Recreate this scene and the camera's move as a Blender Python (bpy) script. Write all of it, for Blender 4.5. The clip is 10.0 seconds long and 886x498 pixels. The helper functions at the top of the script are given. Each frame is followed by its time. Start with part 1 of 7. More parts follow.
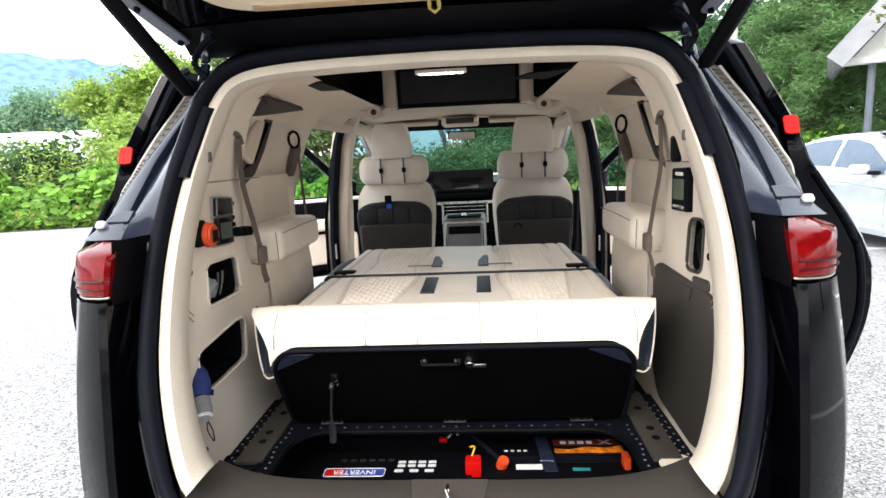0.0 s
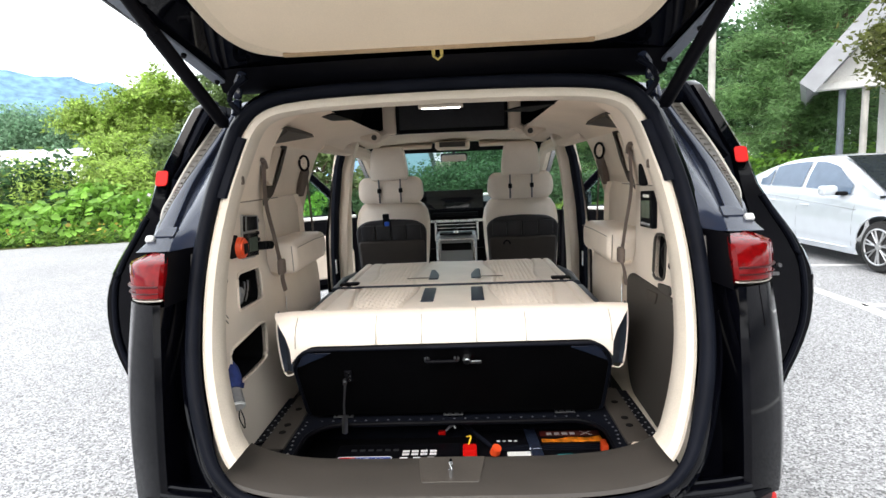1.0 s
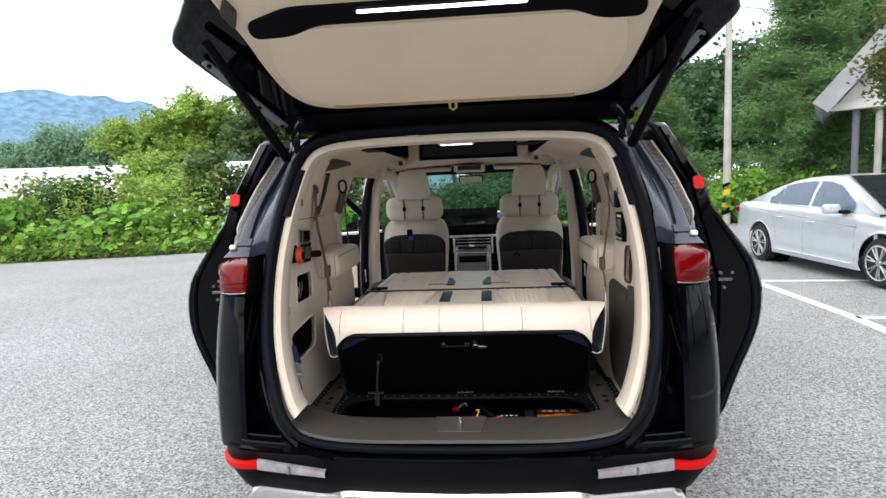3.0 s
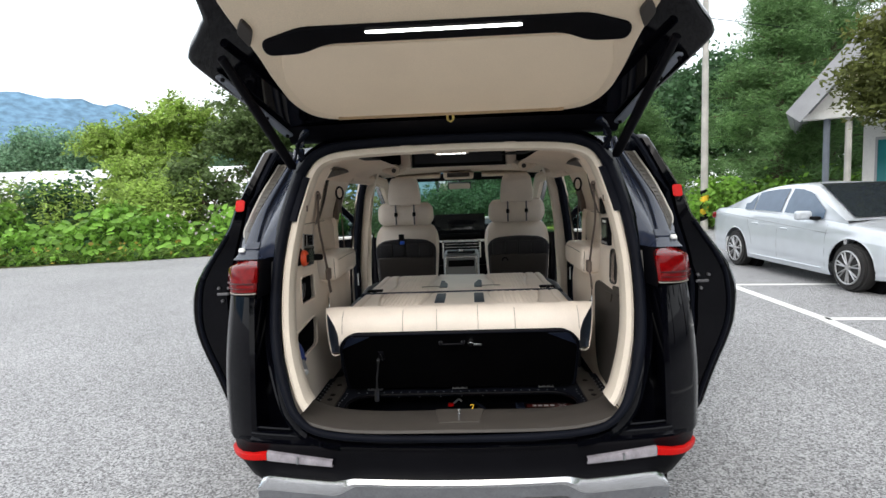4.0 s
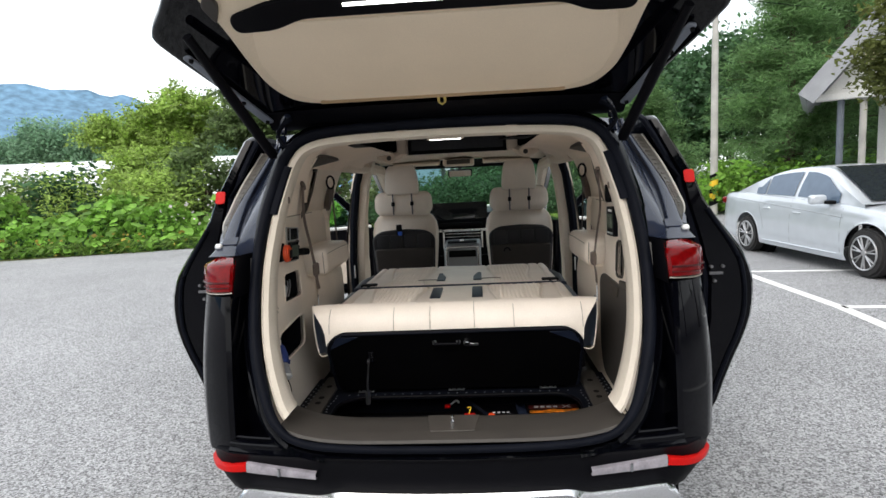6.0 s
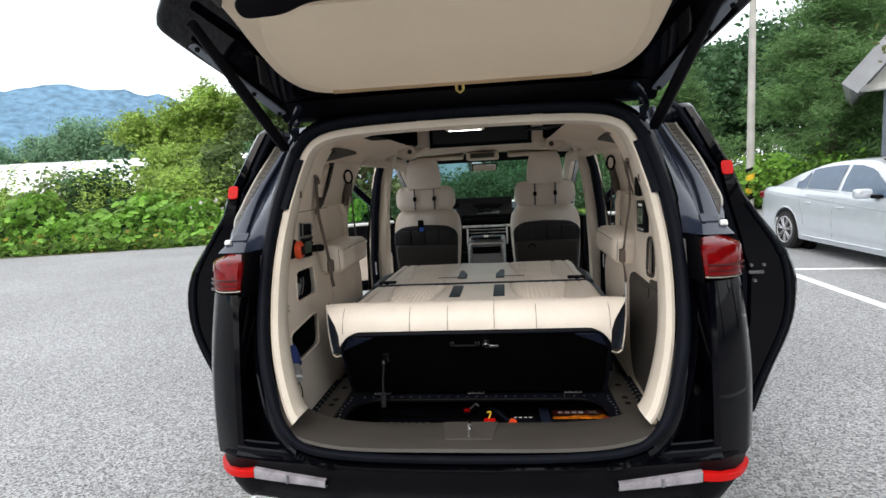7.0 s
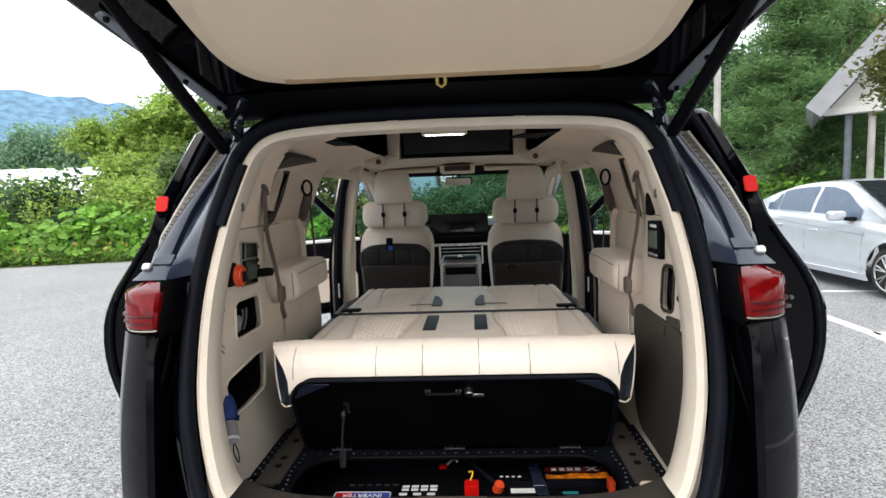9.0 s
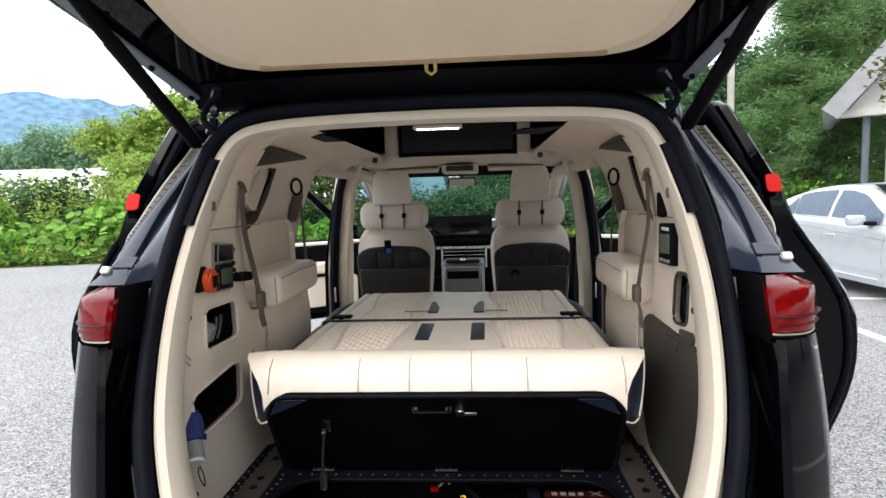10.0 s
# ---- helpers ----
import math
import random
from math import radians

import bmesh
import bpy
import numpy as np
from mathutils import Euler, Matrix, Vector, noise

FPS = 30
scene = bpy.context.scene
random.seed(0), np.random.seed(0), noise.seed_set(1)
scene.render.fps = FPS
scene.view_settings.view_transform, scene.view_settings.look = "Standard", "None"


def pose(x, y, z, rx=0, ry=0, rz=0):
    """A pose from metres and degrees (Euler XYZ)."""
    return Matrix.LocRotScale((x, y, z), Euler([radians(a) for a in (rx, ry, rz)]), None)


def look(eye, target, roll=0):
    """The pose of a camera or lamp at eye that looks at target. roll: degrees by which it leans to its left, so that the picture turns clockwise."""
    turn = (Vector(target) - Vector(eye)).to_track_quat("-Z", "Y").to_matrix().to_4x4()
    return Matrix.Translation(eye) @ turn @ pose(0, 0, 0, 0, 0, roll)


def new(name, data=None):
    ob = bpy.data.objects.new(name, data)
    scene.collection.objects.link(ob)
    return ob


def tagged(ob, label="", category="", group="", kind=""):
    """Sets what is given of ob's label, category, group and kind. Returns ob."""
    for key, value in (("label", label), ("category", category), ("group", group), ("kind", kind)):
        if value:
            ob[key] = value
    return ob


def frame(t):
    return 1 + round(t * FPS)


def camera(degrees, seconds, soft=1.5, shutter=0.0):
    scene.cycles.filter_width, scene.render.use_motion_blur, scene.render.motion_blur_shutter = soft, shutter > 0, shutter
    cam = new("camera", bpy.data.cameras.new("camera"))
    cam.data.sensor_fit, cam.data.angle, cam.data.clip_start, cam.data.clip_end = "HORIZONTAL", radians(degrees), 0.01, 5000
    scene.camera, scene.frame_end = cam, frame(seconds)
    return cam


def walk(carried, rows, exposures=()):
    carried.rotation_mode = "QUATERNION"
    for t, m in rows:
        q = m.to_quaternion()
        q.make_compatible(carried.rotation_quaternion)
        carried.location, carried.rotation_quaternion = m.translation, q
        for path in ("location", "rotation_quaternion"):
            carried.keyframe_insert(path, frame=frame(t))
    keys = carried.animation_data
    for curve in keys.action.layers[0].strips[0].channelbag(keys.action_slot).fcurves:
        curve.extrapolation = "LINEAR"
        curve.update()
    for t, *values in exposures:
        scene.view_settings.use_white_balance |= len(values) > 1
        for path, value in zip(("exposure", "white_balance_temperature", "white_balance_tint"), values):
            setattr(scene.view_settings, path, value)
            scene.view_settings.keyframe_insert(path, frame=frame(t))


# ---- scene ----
cam = camera(76.8, 10.0)
PATH = [
    (0, (0.105, -0.967, 1.414), (-0.033, 1.001, 1.08), -2.6),
    (0.5, (0.104, -1.068, 1.431), (-0.015, 0.91, 1.165), -2.3),
    (1, (0.076, -1.223, 1.434), (-0.015, 0.756, 1.164), -2.4),
    (1.5, (0.067, -1.342, 1.449), (-0.018, 0.638, 1.186), -2.2),
    (2, (0.11, -1.462, 1.461), (-0.026, 0.519, 1.223), -2.5),
    (2.5, (0.149, -1.591, 1.464), (-0.036, 0.388, 1.24), -2.4),
    (4, (0.072, -1.876, 1.475), (-0.028, 0.112, 1.282), -2.1),
    (4.5, (0.079, -1.852, 1.469), (-0.019, 0.131, 1.228), -2.2),
    (5, (0.098, -1.798, 1.48), (0.019, 0.186, 1.242), -2.1),
    (5.5, (0.107, -1.746, 1.483), (0.019, 0.238, 1.247), -2.2),
    (7, (0.155, -1.572, 1.467), (-0.072, 0.4, 1.22), -3.0),
    (7.5, (0.154, -1.487, 1.465), (-0.088, 0.483, 1.213), -2.1),
    (8, (0.12, -1.356, 1.467), (-0.056, 0.625, 1.253), -2.0),
    (8.5, (0.081, -1.255, 1.468), (-0.041, 0.735, 1.309), -1.8),
    (9, (0.085, -1.18, 1.458), (-0.023, 0.807, 1.261), -2.0),
    (9.5, (0.126, -1.052, 1.449), (-0.015, 0.935, 1.268), -2.4),
    (10, (0.136, -1.012, 1.444), (-0.006, 0.974, 1.257), -1.7),
]
EXPOSURES = [(0.0, 0.85), (1.0, 0.62), (2.5, 0.22), (4.0, -0.08), (5.5, -0.12), (7.5, -0.04), (8.5, 0.05), (10, 0.25)]
walk(cam, [(t, look(eye, target, roll)) for t, eye, target, roll in PATH], EXPOSURES)

# ---- world and light: bright overcast noon ----
world = bpy.data.worlds.new("overcast_sky")
scene.world = world
world.use_nodes = True
wn, wl = world.node_tree.nodes, world.node_tree.links
wn.clear()
sky = wn.new("ShaderNodeTexSky")
sky.sky_type, sky.sun_disc = "NISHITA", False
sky.sun_elevation, sky.sun_rotation = radians(42), radians(193)
sky.air_density, sky.dust_density, sky.ozone_density = 1.0, 6.0, 1.0
bg_sky, bg_cloud = wn.new("ShaderNodeBackground"), wn.new("ShaderNodeBackground")
bg_sky.inputs["Strength"].default_value = 0.06
bg_cloud.inputs["Color"].default_value = (0.93, 0.97, 1.0, 1)
bg_cloud.inputs["Strength"].default_value = 1.75
add, out = wn.new("ShaderNodeAddShader"), wn.new("ShaderNodeOutputWorld")
wl.new(sky.outputs[0], bg_sky.inputs["Color"])
wl.new(bg_sky.outputs[0], add.inputs[0])
wl.new(bg_cloud.outputs[0], add.inputs[1])
wl.new(add.outputs[0], out.inputs["Surface"])
sun_data = bpy.data.lights.new("sun", "SUN")
sun_data.energy, sun_data.angle, sun_data.color = 1.0, radians(35), (1.0, 0.985, 0.965)
sun = new("sun", sun_data)
sun.matrix_world = look((-5, -22, 20), (0, 0, 0))


# ---- materials ----
def material(name, color, rough=0.5, metal=0.0, var=0.12, scale=6.0, fine=0.08, bump=0.0, bump_scale=120.0,
             coat=0.0, spec=0.5, alpha=1.0, trans=0.0, ior=1.45, sheen=0.0, emit=0.0, island=0.0):
    m = bpy.data.materials.new(name)
    m.use_nodes = True
    nt = m.node_tree
    n, l = nt.nodes, nt.links
    b = n["Principled BSDF"]
    b.inputs["Roughness"].default_value = rough
    b.inputs["Metallic"].default_value = metal
    b.inputs["Coat Weight"].default_value = coat
    b.inputs["Coat Roughness"].default_value = 0.04
    b.inputs["Specular IOR Level"].default_value = spec
    b.inputs["Transmission Weight"].default_value = trans
    b.inputs["IOR"].default_value = ior
    b.inputs["Sheen Weight"].default_value = sheen
    co = n.new("ShaderNodeTexCoord")
    big, small = n.new("ShaderNodeTexNoise"), n.new("ShaderNodeTexNoise")
    big.inputs["Scale"].default_value, big.inputs["Detail"].default_value = scale, 5
    small.inputs["Scale"].default_value, small.inputs["Detail"].default_value = bump_scale, 3
    l.new(co.outputs["Object"], big.inputs["Vector"])
    l.new(co.outputs["Object"], small.inputs["Vector"])
    ramp = n.new("ShaderNodeMapRange")
    ramp.inputs["To Min"].default_value, ramp.inputs["To Max"].default_value = 1 - var, 1 + var
    ramp.inputs["From Min"].default_value, ramp.inputs["From Max"].default_value = 0.3, 0.7
    l.new(big.outputs["Fac"], ramp.inputs["Value"])
    ramp2 = n.new("ShaderNodeMapRange")
    ramp2.inputs["To Min"].default_value, ramp2.inputs["To Max"].default_value = 1 - fine, 1 + fine
    ramp2.inputs["From Min"].default_value, ramp2.inputs["From Max"].default_value = 0.3, 0.7
    l.new(small.outputs["Fac"], ramp2.inputs["Value"])
    mul = n.new("ShaderNodeMath")
    mul.operation = "MULTIPLY"
    l.new(ramp.outputs[0], mul.inputs[0])
    l.new(ramp2.outputs[0], mul.inputs[1])
    value = mul.outputs[0]
    if island:
        geo, r3, m3 = n.new("ShaderNodeNewGeometry"), n.new("ShaderNodeMapRange"), n.new("ShaderNodeMath")
        r3.inputs["To Min"].default_value, r3.inputs["To Max"].default_value = 1 - island, 1 + island
        m3.operation = "MULTIPLY"
        l.new(geo.outputs["Random Per Island"], r3.inputs["Value"])
        l.new(value, m3.inputs[0])
        l.new(r3.outputs[0], m3.inputs[1])
        value = m3.outputs[0]
    mix = n.new("ShaderNodeVectorMath")
    mix.operation = "SCALE"
    mix.inputs[0].default_value = color[:3]
    l.new(value, mix.inputs["Scale"])
    l.new(mix.outputs[0], b.inputs["Base Color"])
    if bump:
        bp = n.new("ShaderNodeBump")
        bp.inputs["Strength"].default_value, bp.inputs["Distance"].default_value = bump, 0.004
        l.new(small.outputs["Fac"], bp.inputs["Height"])
        l.new(bp.outputs[0], b.inputs["Normal"])
    if emit:
        b.inputs["Emission Color"].default_value = (*color[:3], 1)
        b.inputs["Emission Strength"].default_value = emit
    return m


PAINT = material("black_car_paint", (0.0015, 0.0016, 0.003), 0.04, spec=0.2, var=0.05, fine=0.02)
# blue-grey base colour puts a sky reflection into the black pillars
PILLAR = material("sky_toned_grey_paint", (0.016, 0.022, 0.042), 0.24, coat=0.3, var=0.06, fine=0.02)
PLASTIC = material("black_plastic", (0.0035, 0.0035, 0.005), 0.45, var=0.15, bump=0.1, bump_scale=400, spec=0.08)
RUBBER = material("black_rubber", (0.005, 0.006, 0.010), 0.5, var=0.2, scale=9, spec=0.06)
BEIGE = material("cream_leather_trim", (0.78, 0.685, 0.585), 0.55, var=0.05, scale=5, fine=0.04, bump=0.12, bump_scale=260)
CREAM = material("cream_quilted_leather", (0.85, 0.765, 0.675), 0.42, var=0.05, scale=7, fine=0.04, bump=0.15, bump_scale=240)
LINER = material("beige_headliner_cloth", (0.745, 0.64, 0.535), 0.85, var=0.05, scale=4, fine=0.06, bump=0.1, bump_scale=500)
TAUPE = material("taupe_plastic", (0.046, 0.040, 0.035), 0.55, var=0.08, bump=0.15, bump_scale=350)
BROWN = material("brown_webbing", (0.13, 0.10, 0.085), 0.75, var=0.12, scale=20, bump=0.3, bump_scale=500)
STITCH = material("grey_stitching", (0.28, 0.25, 0.21), 0.8, var=0.1)
NAVY = material("navy_leather", (0.018, 0.026, 0.042), 0.45, var=0.1, bump=0.1)
DARKSEAT = material("dark_seat_back", (0.022, 0.022, 0.026), 0.55, var=0.1, bump=0.1)
SEATLOW = material("brown_seat_back_leather", (0.05, 0.043, 0.04), 0.5, var=0.12, bump=0.15)
CHROME = material("satin_chrome", (0.72, 0.73, 0.75), 0.22, metal=1.0, var=0.05)
STEEL = material("grey_zinc_steel", (0.36, 0.37, 0.39), 0.38, metal=1.0, var=0.1, scale=20)
REDLENS = material("red_lens", (0.15, 0.002, 0.003), 0.03, spec=0.22, var=0.3, scale=45)
REDDARK = material("dark_red_lens", (0.05, 0.002, 0.003), 0.3, spec=0.2, var=0.2, scale=40)
REDFLAT = material("red_reflector", (0.52, 0.006, 0.005), 0.4, spec=0.15, var=0.05)
CLEAR = material("clear_lens", (0.30, 0.28, 0.31), 0.15, coat=0.8, var=0.25, scale=25)
WHITE = material("white_plastic", (0.8, 0.8, 0.79), 0.4, var=0.04)
BLACK = material("matt_black", (0.003, 0.003, 0.004), 0.7, var=0.1, spec=0.15)
FLAP = material("black_vinyl_board", (0.002, 0.002, 0.0025), 0.6, var=0.2, bump=0.1, spec=0.04)
SCREEN = material("black_glass_screen", (0.008, 0.009, 0.011), 0.08, var=0.05)
ORANGE = material("orange_plastic", (0.66, 0.07, 0.016), 0.4, var=0.05)
BLUE = material("blue_umbrella_cloth", (0.012, 0.03, 0.15), 0.7, var=0.25, scale=30)
LED = material("white_led_bar", (1.0, 0.98, 0.94), 0.4, emit=6.0)
GLASS = material("tinted_glass", (0.55, 0.75, 0.72), 0.0, trans=1.0, ior=1.02, var=0.0, fine=0.0, spec=0.3)
SILVER = material("silver_car_paint", (0.60, 0.635, 0.68), 0.28, metal=0.35, coat=0.8, var=0.03, fine=0.02)
ALLOY = material("alloy_wheel", (0.5, 0.5, 0.51), 0.3, metal=0.8, var=0.05)
TYRE = material("tyre_rubber", (0.022, 0.021, 0.021), 0.75, var=0.2, bump=0.3)
CARGLASS = material("dark_car_window", (0.02, 0.025, 0.03), 0.04, var=0.05)
BARK = material("bark", (0.12, 0.09, 0.065), 0.9, var=0.35, scale=9, bump=0.8, bump_scale=60)
CONCRETE = material("concrete", (0.42, 0.41, 0.38), 0.85, var=0.15, scale=3, bump=0.3, bump_scale=80)
YELLOW = material("yellow_paint", (0.8, 0.5, 0.03), 0.6, var=0.1)
BRASS = material("brass_strap", (0.55, 0.42, 0.12), 0.5, var=0.1)
LINE = material("worn_white_road_paint", (0.75, 0.75, 0.73), 0.7, var=0.12, scale=8, fine=0.25, bump=0.3, bump_scale=150)
WALLWHITE = material("white_render_wall", (0.72, 0.72, 0.7), 0.8, var=0.08, scale=1.5, bump=0.15, bump_scale=40)
ROOFGREY = material("grey_roof_metal", (0.3, 0.31, 0.33), 0.55, var=0.15, scale=2)
PLASTICFILM = material("greenhouse_film", (0.8, 0.83, 0.84), 0.5, var=0.08, scale=1.5)
BLUEFILM = material("bluish_greenhouse_film", (0.24, 0.40, 0.50), 0.45, var=0.1, scale=1.2)
TEAL = material("teal_window", (0.03, 0.22, 0.24), 0.1, var=0.15, scale=2)
# aerial haze is put into the ridge's blue base colour
HILL = material("haze_tinted_forest_hill", (0.12, 0.22, 0.32), 1.0, var=0.14, scale=0.02, fine=0.3, bump_scale=0.13)


def leaf_material(name, color, island=0.45):
    m = material(name, color, 0.55, var=0.3, scale=0.9, fine=0.15, island=island, spec=0.35)
    nt = m.node_tree
    b = nt.nodes["Principled BSDF"]
    tr, ad = nt.nodes.new("ShaderNodeBsdfTranslucent"), nt.nodes.new("ShaderNodeMixShader")
    ad.inputs[0].default_value = 0.42
    src = b.inputs["Base Color"].links[0].from_socket
    nt.links.new(src, tr.inputs["Color"])
    nt.links.new(b.outputs[0], ad.inputs[1])
    nt.links.new(tr.outputs[0], ad.inputs[2])
    nt.links.new(ad.outputs[0], nt.nodes["Material Output"].inputs["Surface"])
    return m


LEAF_VINE = leaf_material("bright_vine_leaf", (0.21, 0.40, 0.065))
LEAF_TREE = leaf_material("light_tree_leaf", (0.31, 0.44, 0.10))
LEAF_BUSH = leaf_material("olive_bush_leaf", (0.13, 0.19, 0.07))
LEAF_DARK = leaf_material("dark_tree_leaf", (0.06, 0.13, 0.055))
LEAF_PINE = leaf_material("pine_needles", (0.15, 0.27, 0.10), 0.35)
# far leaves are paler and bluer, distance haze mixed into their colour
LEAF_FAR = leaf_material("haze_tinted_far_leaf", (0.20, 0.34, 0.21), 0.35)
LEAF_BIG = leaf_material("broad_vine_leaf", (0.2, 0.39, 0.06))
r_in = LEAF_BIG.node_tree.nodes.new("ShaderNodeObjectInfo")
for nd in LEAF_BIG.node_tree.nodes:
    if nd.bl_idname == "ShaderNodeNewGeometry":
        tgt = nd.outputs["Random Per Island"].links[0].to_socket
        LEAF_BIG.node_tree.links.new(r_in.outputs["Random"], tgt)
        break
LEAF_GRASS = leaf_material("grass_blade", (0.15, 0.25, 0.05))
LEAF_MAPLE = leaf_material("maple_leaf", (0.13, 0.15, 0.04))
LEAF_DRY = leaf_material("dry_yellow_leaf", (0.42, 0.33, 0.07))
PETAL = leaf_material("pale_flower", (0.75, 0.66, 0.7), 0.15)


def asphalt():
    m = material("grey_asphalt", (0.262, 0.262, 0.267), 0.85, var=0.12, scale=0.5, fine=0.3, bump=0.9, bump_scale=150)
    nt = m.node_tree
    n, l = nt.nodes, nt.links
    vor = n.new("ShaderNodeTexVoronoi")
    vor.inputs["Scale"].default_value = 105
    co = n.new("ShaderNodeTexCoord")
    l.new(co.outputs["Object"], vor.inputs["Vector"])
    b = n["Principled BSDF"]
    src = b.inputs["Base Color"].links[0].from_socket
    sep, mr, mu = n.new("ShaderNodeSeparateColor"), n.new("ShaderNodeMapRange"), n.new("ShaderNodeVectorMath")
    mu.operation = "SCALE"
    l.new(vor.outputs["Color"], sep.inputs[0])
    l.new(sep.outputs[0], mr.inputs["Value"])
    mr.inputs["To Min"].default_value, mr.inputs["To Max"].default_value = 0.35, 1.85
    l.new(src, mu.inputs[0])
    l.new(mr.outputs[0], mu.inputs["Scale"])
    l.new(mu.outputs[0], b.inputs["Base Color"])
    return m


ASPHALT = asphalt()


# ---- mesh helpers ----
def finish(bm, name, mat, smooth=True):
    me = bpy.data.meshes.new(name)
    bmesh.ops.recalc_face_normals(bm, faces=bm.faces)
    bm.to_mesh(me)
    bm.free()
    me.materials.append(mat)
    if smooth:
        me.shade_smooth()
        try:
            me.set_sharp_from_angle(angle=radians(38))
        except Exception:
            pass
    return me


def part(name, bm, mat, parent, label="", smooth=True):
    """One mesh object under a thing or a part."""
    me = bm if isinstance(bm, bpy.types.Mesh) else finish(bm, name, mat, smooth)
    if isinstance(bm, bpy.types.Mesh):
        me.materials.clear()
        me.materials.append(mat)
    ob = new(name, me)
    if parent is not None:
        ob.parent = parent
        ob.matrix_parent_inverse = parent_matrix(parent).inverted()
    return tagged(ob, label) if label else ob


def parent_matrix(ob):
    m = ob.matrix_basis.copy()
    p = ob
    while p.parent:
        m = p.parent.matrix_basis @ p.matrix_parent_inverse @ m
        p = p.parent
    return m


def thing(name, place, label, category, group="", kind=""):
    ob = new(name)
    ob.matrix_basis = Matrix.Translation(place)
    ob.empty_display_size = 0.1
    return tagged(ob, label, category, group, kind)


def mesh_thing(name, bm, mat, label, category, group="", kind="", smooth=True):
    return tagged(part(name, bm, mat, None, "", smooth), label, category, group, kind)


def box(cx, cy, cz, sx, sy, sz, bevel=0.0, seg=2, m=None):
    bm = bmesh.new()
    bmesh.ops.create_cube(bm, size=1.0)
    bmesh.ops.scale(bm, vec=(sx, sy, sz), verts=bm.verts)
    if bevel:
        bmesh.ops.bevel(bm, geom=bm.edges[:], offset=min(bevel, 0.49 * min(sx, sy, sz)), segments=seg, affect="EDGES", profile=0.6)
    mm = Matrix.Translation((cx, cy, cz)) @ m if m is not None else Matrix.Translation((cx, cy, cz))
    bmesh.ops.transform(bm, matrix=mm, verts=bm.verts)
    return bm


def cyl(a, b, r1, r2=None, seg=16, bevel=0.0):
    a, b = Vector(a), Vector(b)
    bm = bmesh.new()
    d = b - a
    bmesh.ops.create_cone(bm, cap_ends=True, segments=seg, radius1=r1, radius2=r1 if r2 is None else r2, depth=d.length)
    if bevel:
        caps = [e for f in bm.faces if len(f.verts) > 4 for e in f.edges]
        bmesh.ops.bevel(bm, geom=caps, offset=bevel, segments=2, affect="EDGES")
    bmesh.ops.transform(bm, matrix=Matrix.Translation((a + b) / 2) @ d.to_track_quat("Z", "Y").to_matrix().to_4x4(), verts=bm.verts)
    return bm


def loft(rings, closed=False, cap=False):
    bm = bmesh.new()
    rows = [[bm.verts.new(p) for p in r] for r in rings]
    n = len(rows[0])
    for a, b in zip(rows, rows[1:]):
        for i in range(n if closed else n - 1):
            j = (i + 1) % n
            try:
                bm.faces.new((a[i], a[j], b[j], b[i]))
            except ValueError:
                pass
    if cap and closed:
        bm.faces.new(rows[0][::-1])
        bm.faces.new(rows[-1])
    return bm


def tube(path, r, seg=8, closed=False, flat=1.0):
    """A round bar along a path; flat squeezes it along its second axis."""
    pts = [Vector(p) for p in path]
    n = len(pts)
    rings = []
    for i, p in enumerate(pts):
        a = pts[(i - 1) % n] if closed or i else p
        b = pts[(i + 1) % n] if closed or i < n - 1 else p
        d = (b - a).normalized()
        up = Vector((0, 0, 1)) if abs(d.z) < 0.9 else Vector((0, 1, 0))
        u = d.cross(up).normalized()
        v = u.cross(d)
        rad = r[i] if isinstance(r, (list, tuple)) else r
        rings.append([p + u * rad * math.cos(k * math.tau / seg) + v * rad * flat * math.sin(k * math.tau / seg) for k in range(seg)])
    if closed:
        rings.append(rings[0])
        bm = loft(rings, True)
        bmesh.ops.remove_doubles(bm, verts=bm.verts, dist=1e-6)
        return bm
    return loft(rings, True, True)


def spline(pts, n=8, closed=False):
    """A Catmull-Rom curve through the points."""
    pts = [Vector(p) for p in pts]
    m = len(pts)
    res = []
    for i in range(m if closed else m - 1):
        p0 = pts[(i - 1) % m] if closed or i else pts[0]
        p1, p2 = pts[i], pts[(i + 1) % m]
        p3 = pts[(i + 2) % m] if closed or i < m - 2 else pts[-1]
        for k in range(n):
            t = k / n
            res.append(0.5 * (2 * p1 + (p2 - p0) * t + (2 * p0 - 5 * p1 + 4 * p2 - p3) * t * t + (3 * p1 - p0 - 3 * p2 + p3) * t ** 3))
    if not closed:
        res.append(pts[-1])
    return res


def rounded(points, r, n=5):
    """A polygon with rounded corners, as 2D points."""
    pts = [Vector(p[:2]) for p in points]
    rr = r if isinstance(r, (list, tuple)) else [r] * len(pts)
    res = []
    for i, p in enumerate(pts):
        a, b = (pts[i - 1] - p), (pts[(i + 1) % len(pts)] - p)
        d = min(rr[i], a.length * 0.49, b.length * 0.49)
        s, e = p + a.normalized() * d, p + b.normalized() * d
        for k in range(n + 1):
            t = k / n
            res.append((1 - t) ** 2 * s + 2 * t * (1 - t) * p + t * t * e)
    return res


def rect(cx, cy, w, h, r=0.01, n=4):
    return rounded([(cx - w / 2, cy - h / 2), (cx + w / 2, cy - h / 2), (cx + w / 2, cy + h / 2), (cx - w / 2, cy + h / 2)], r, n)


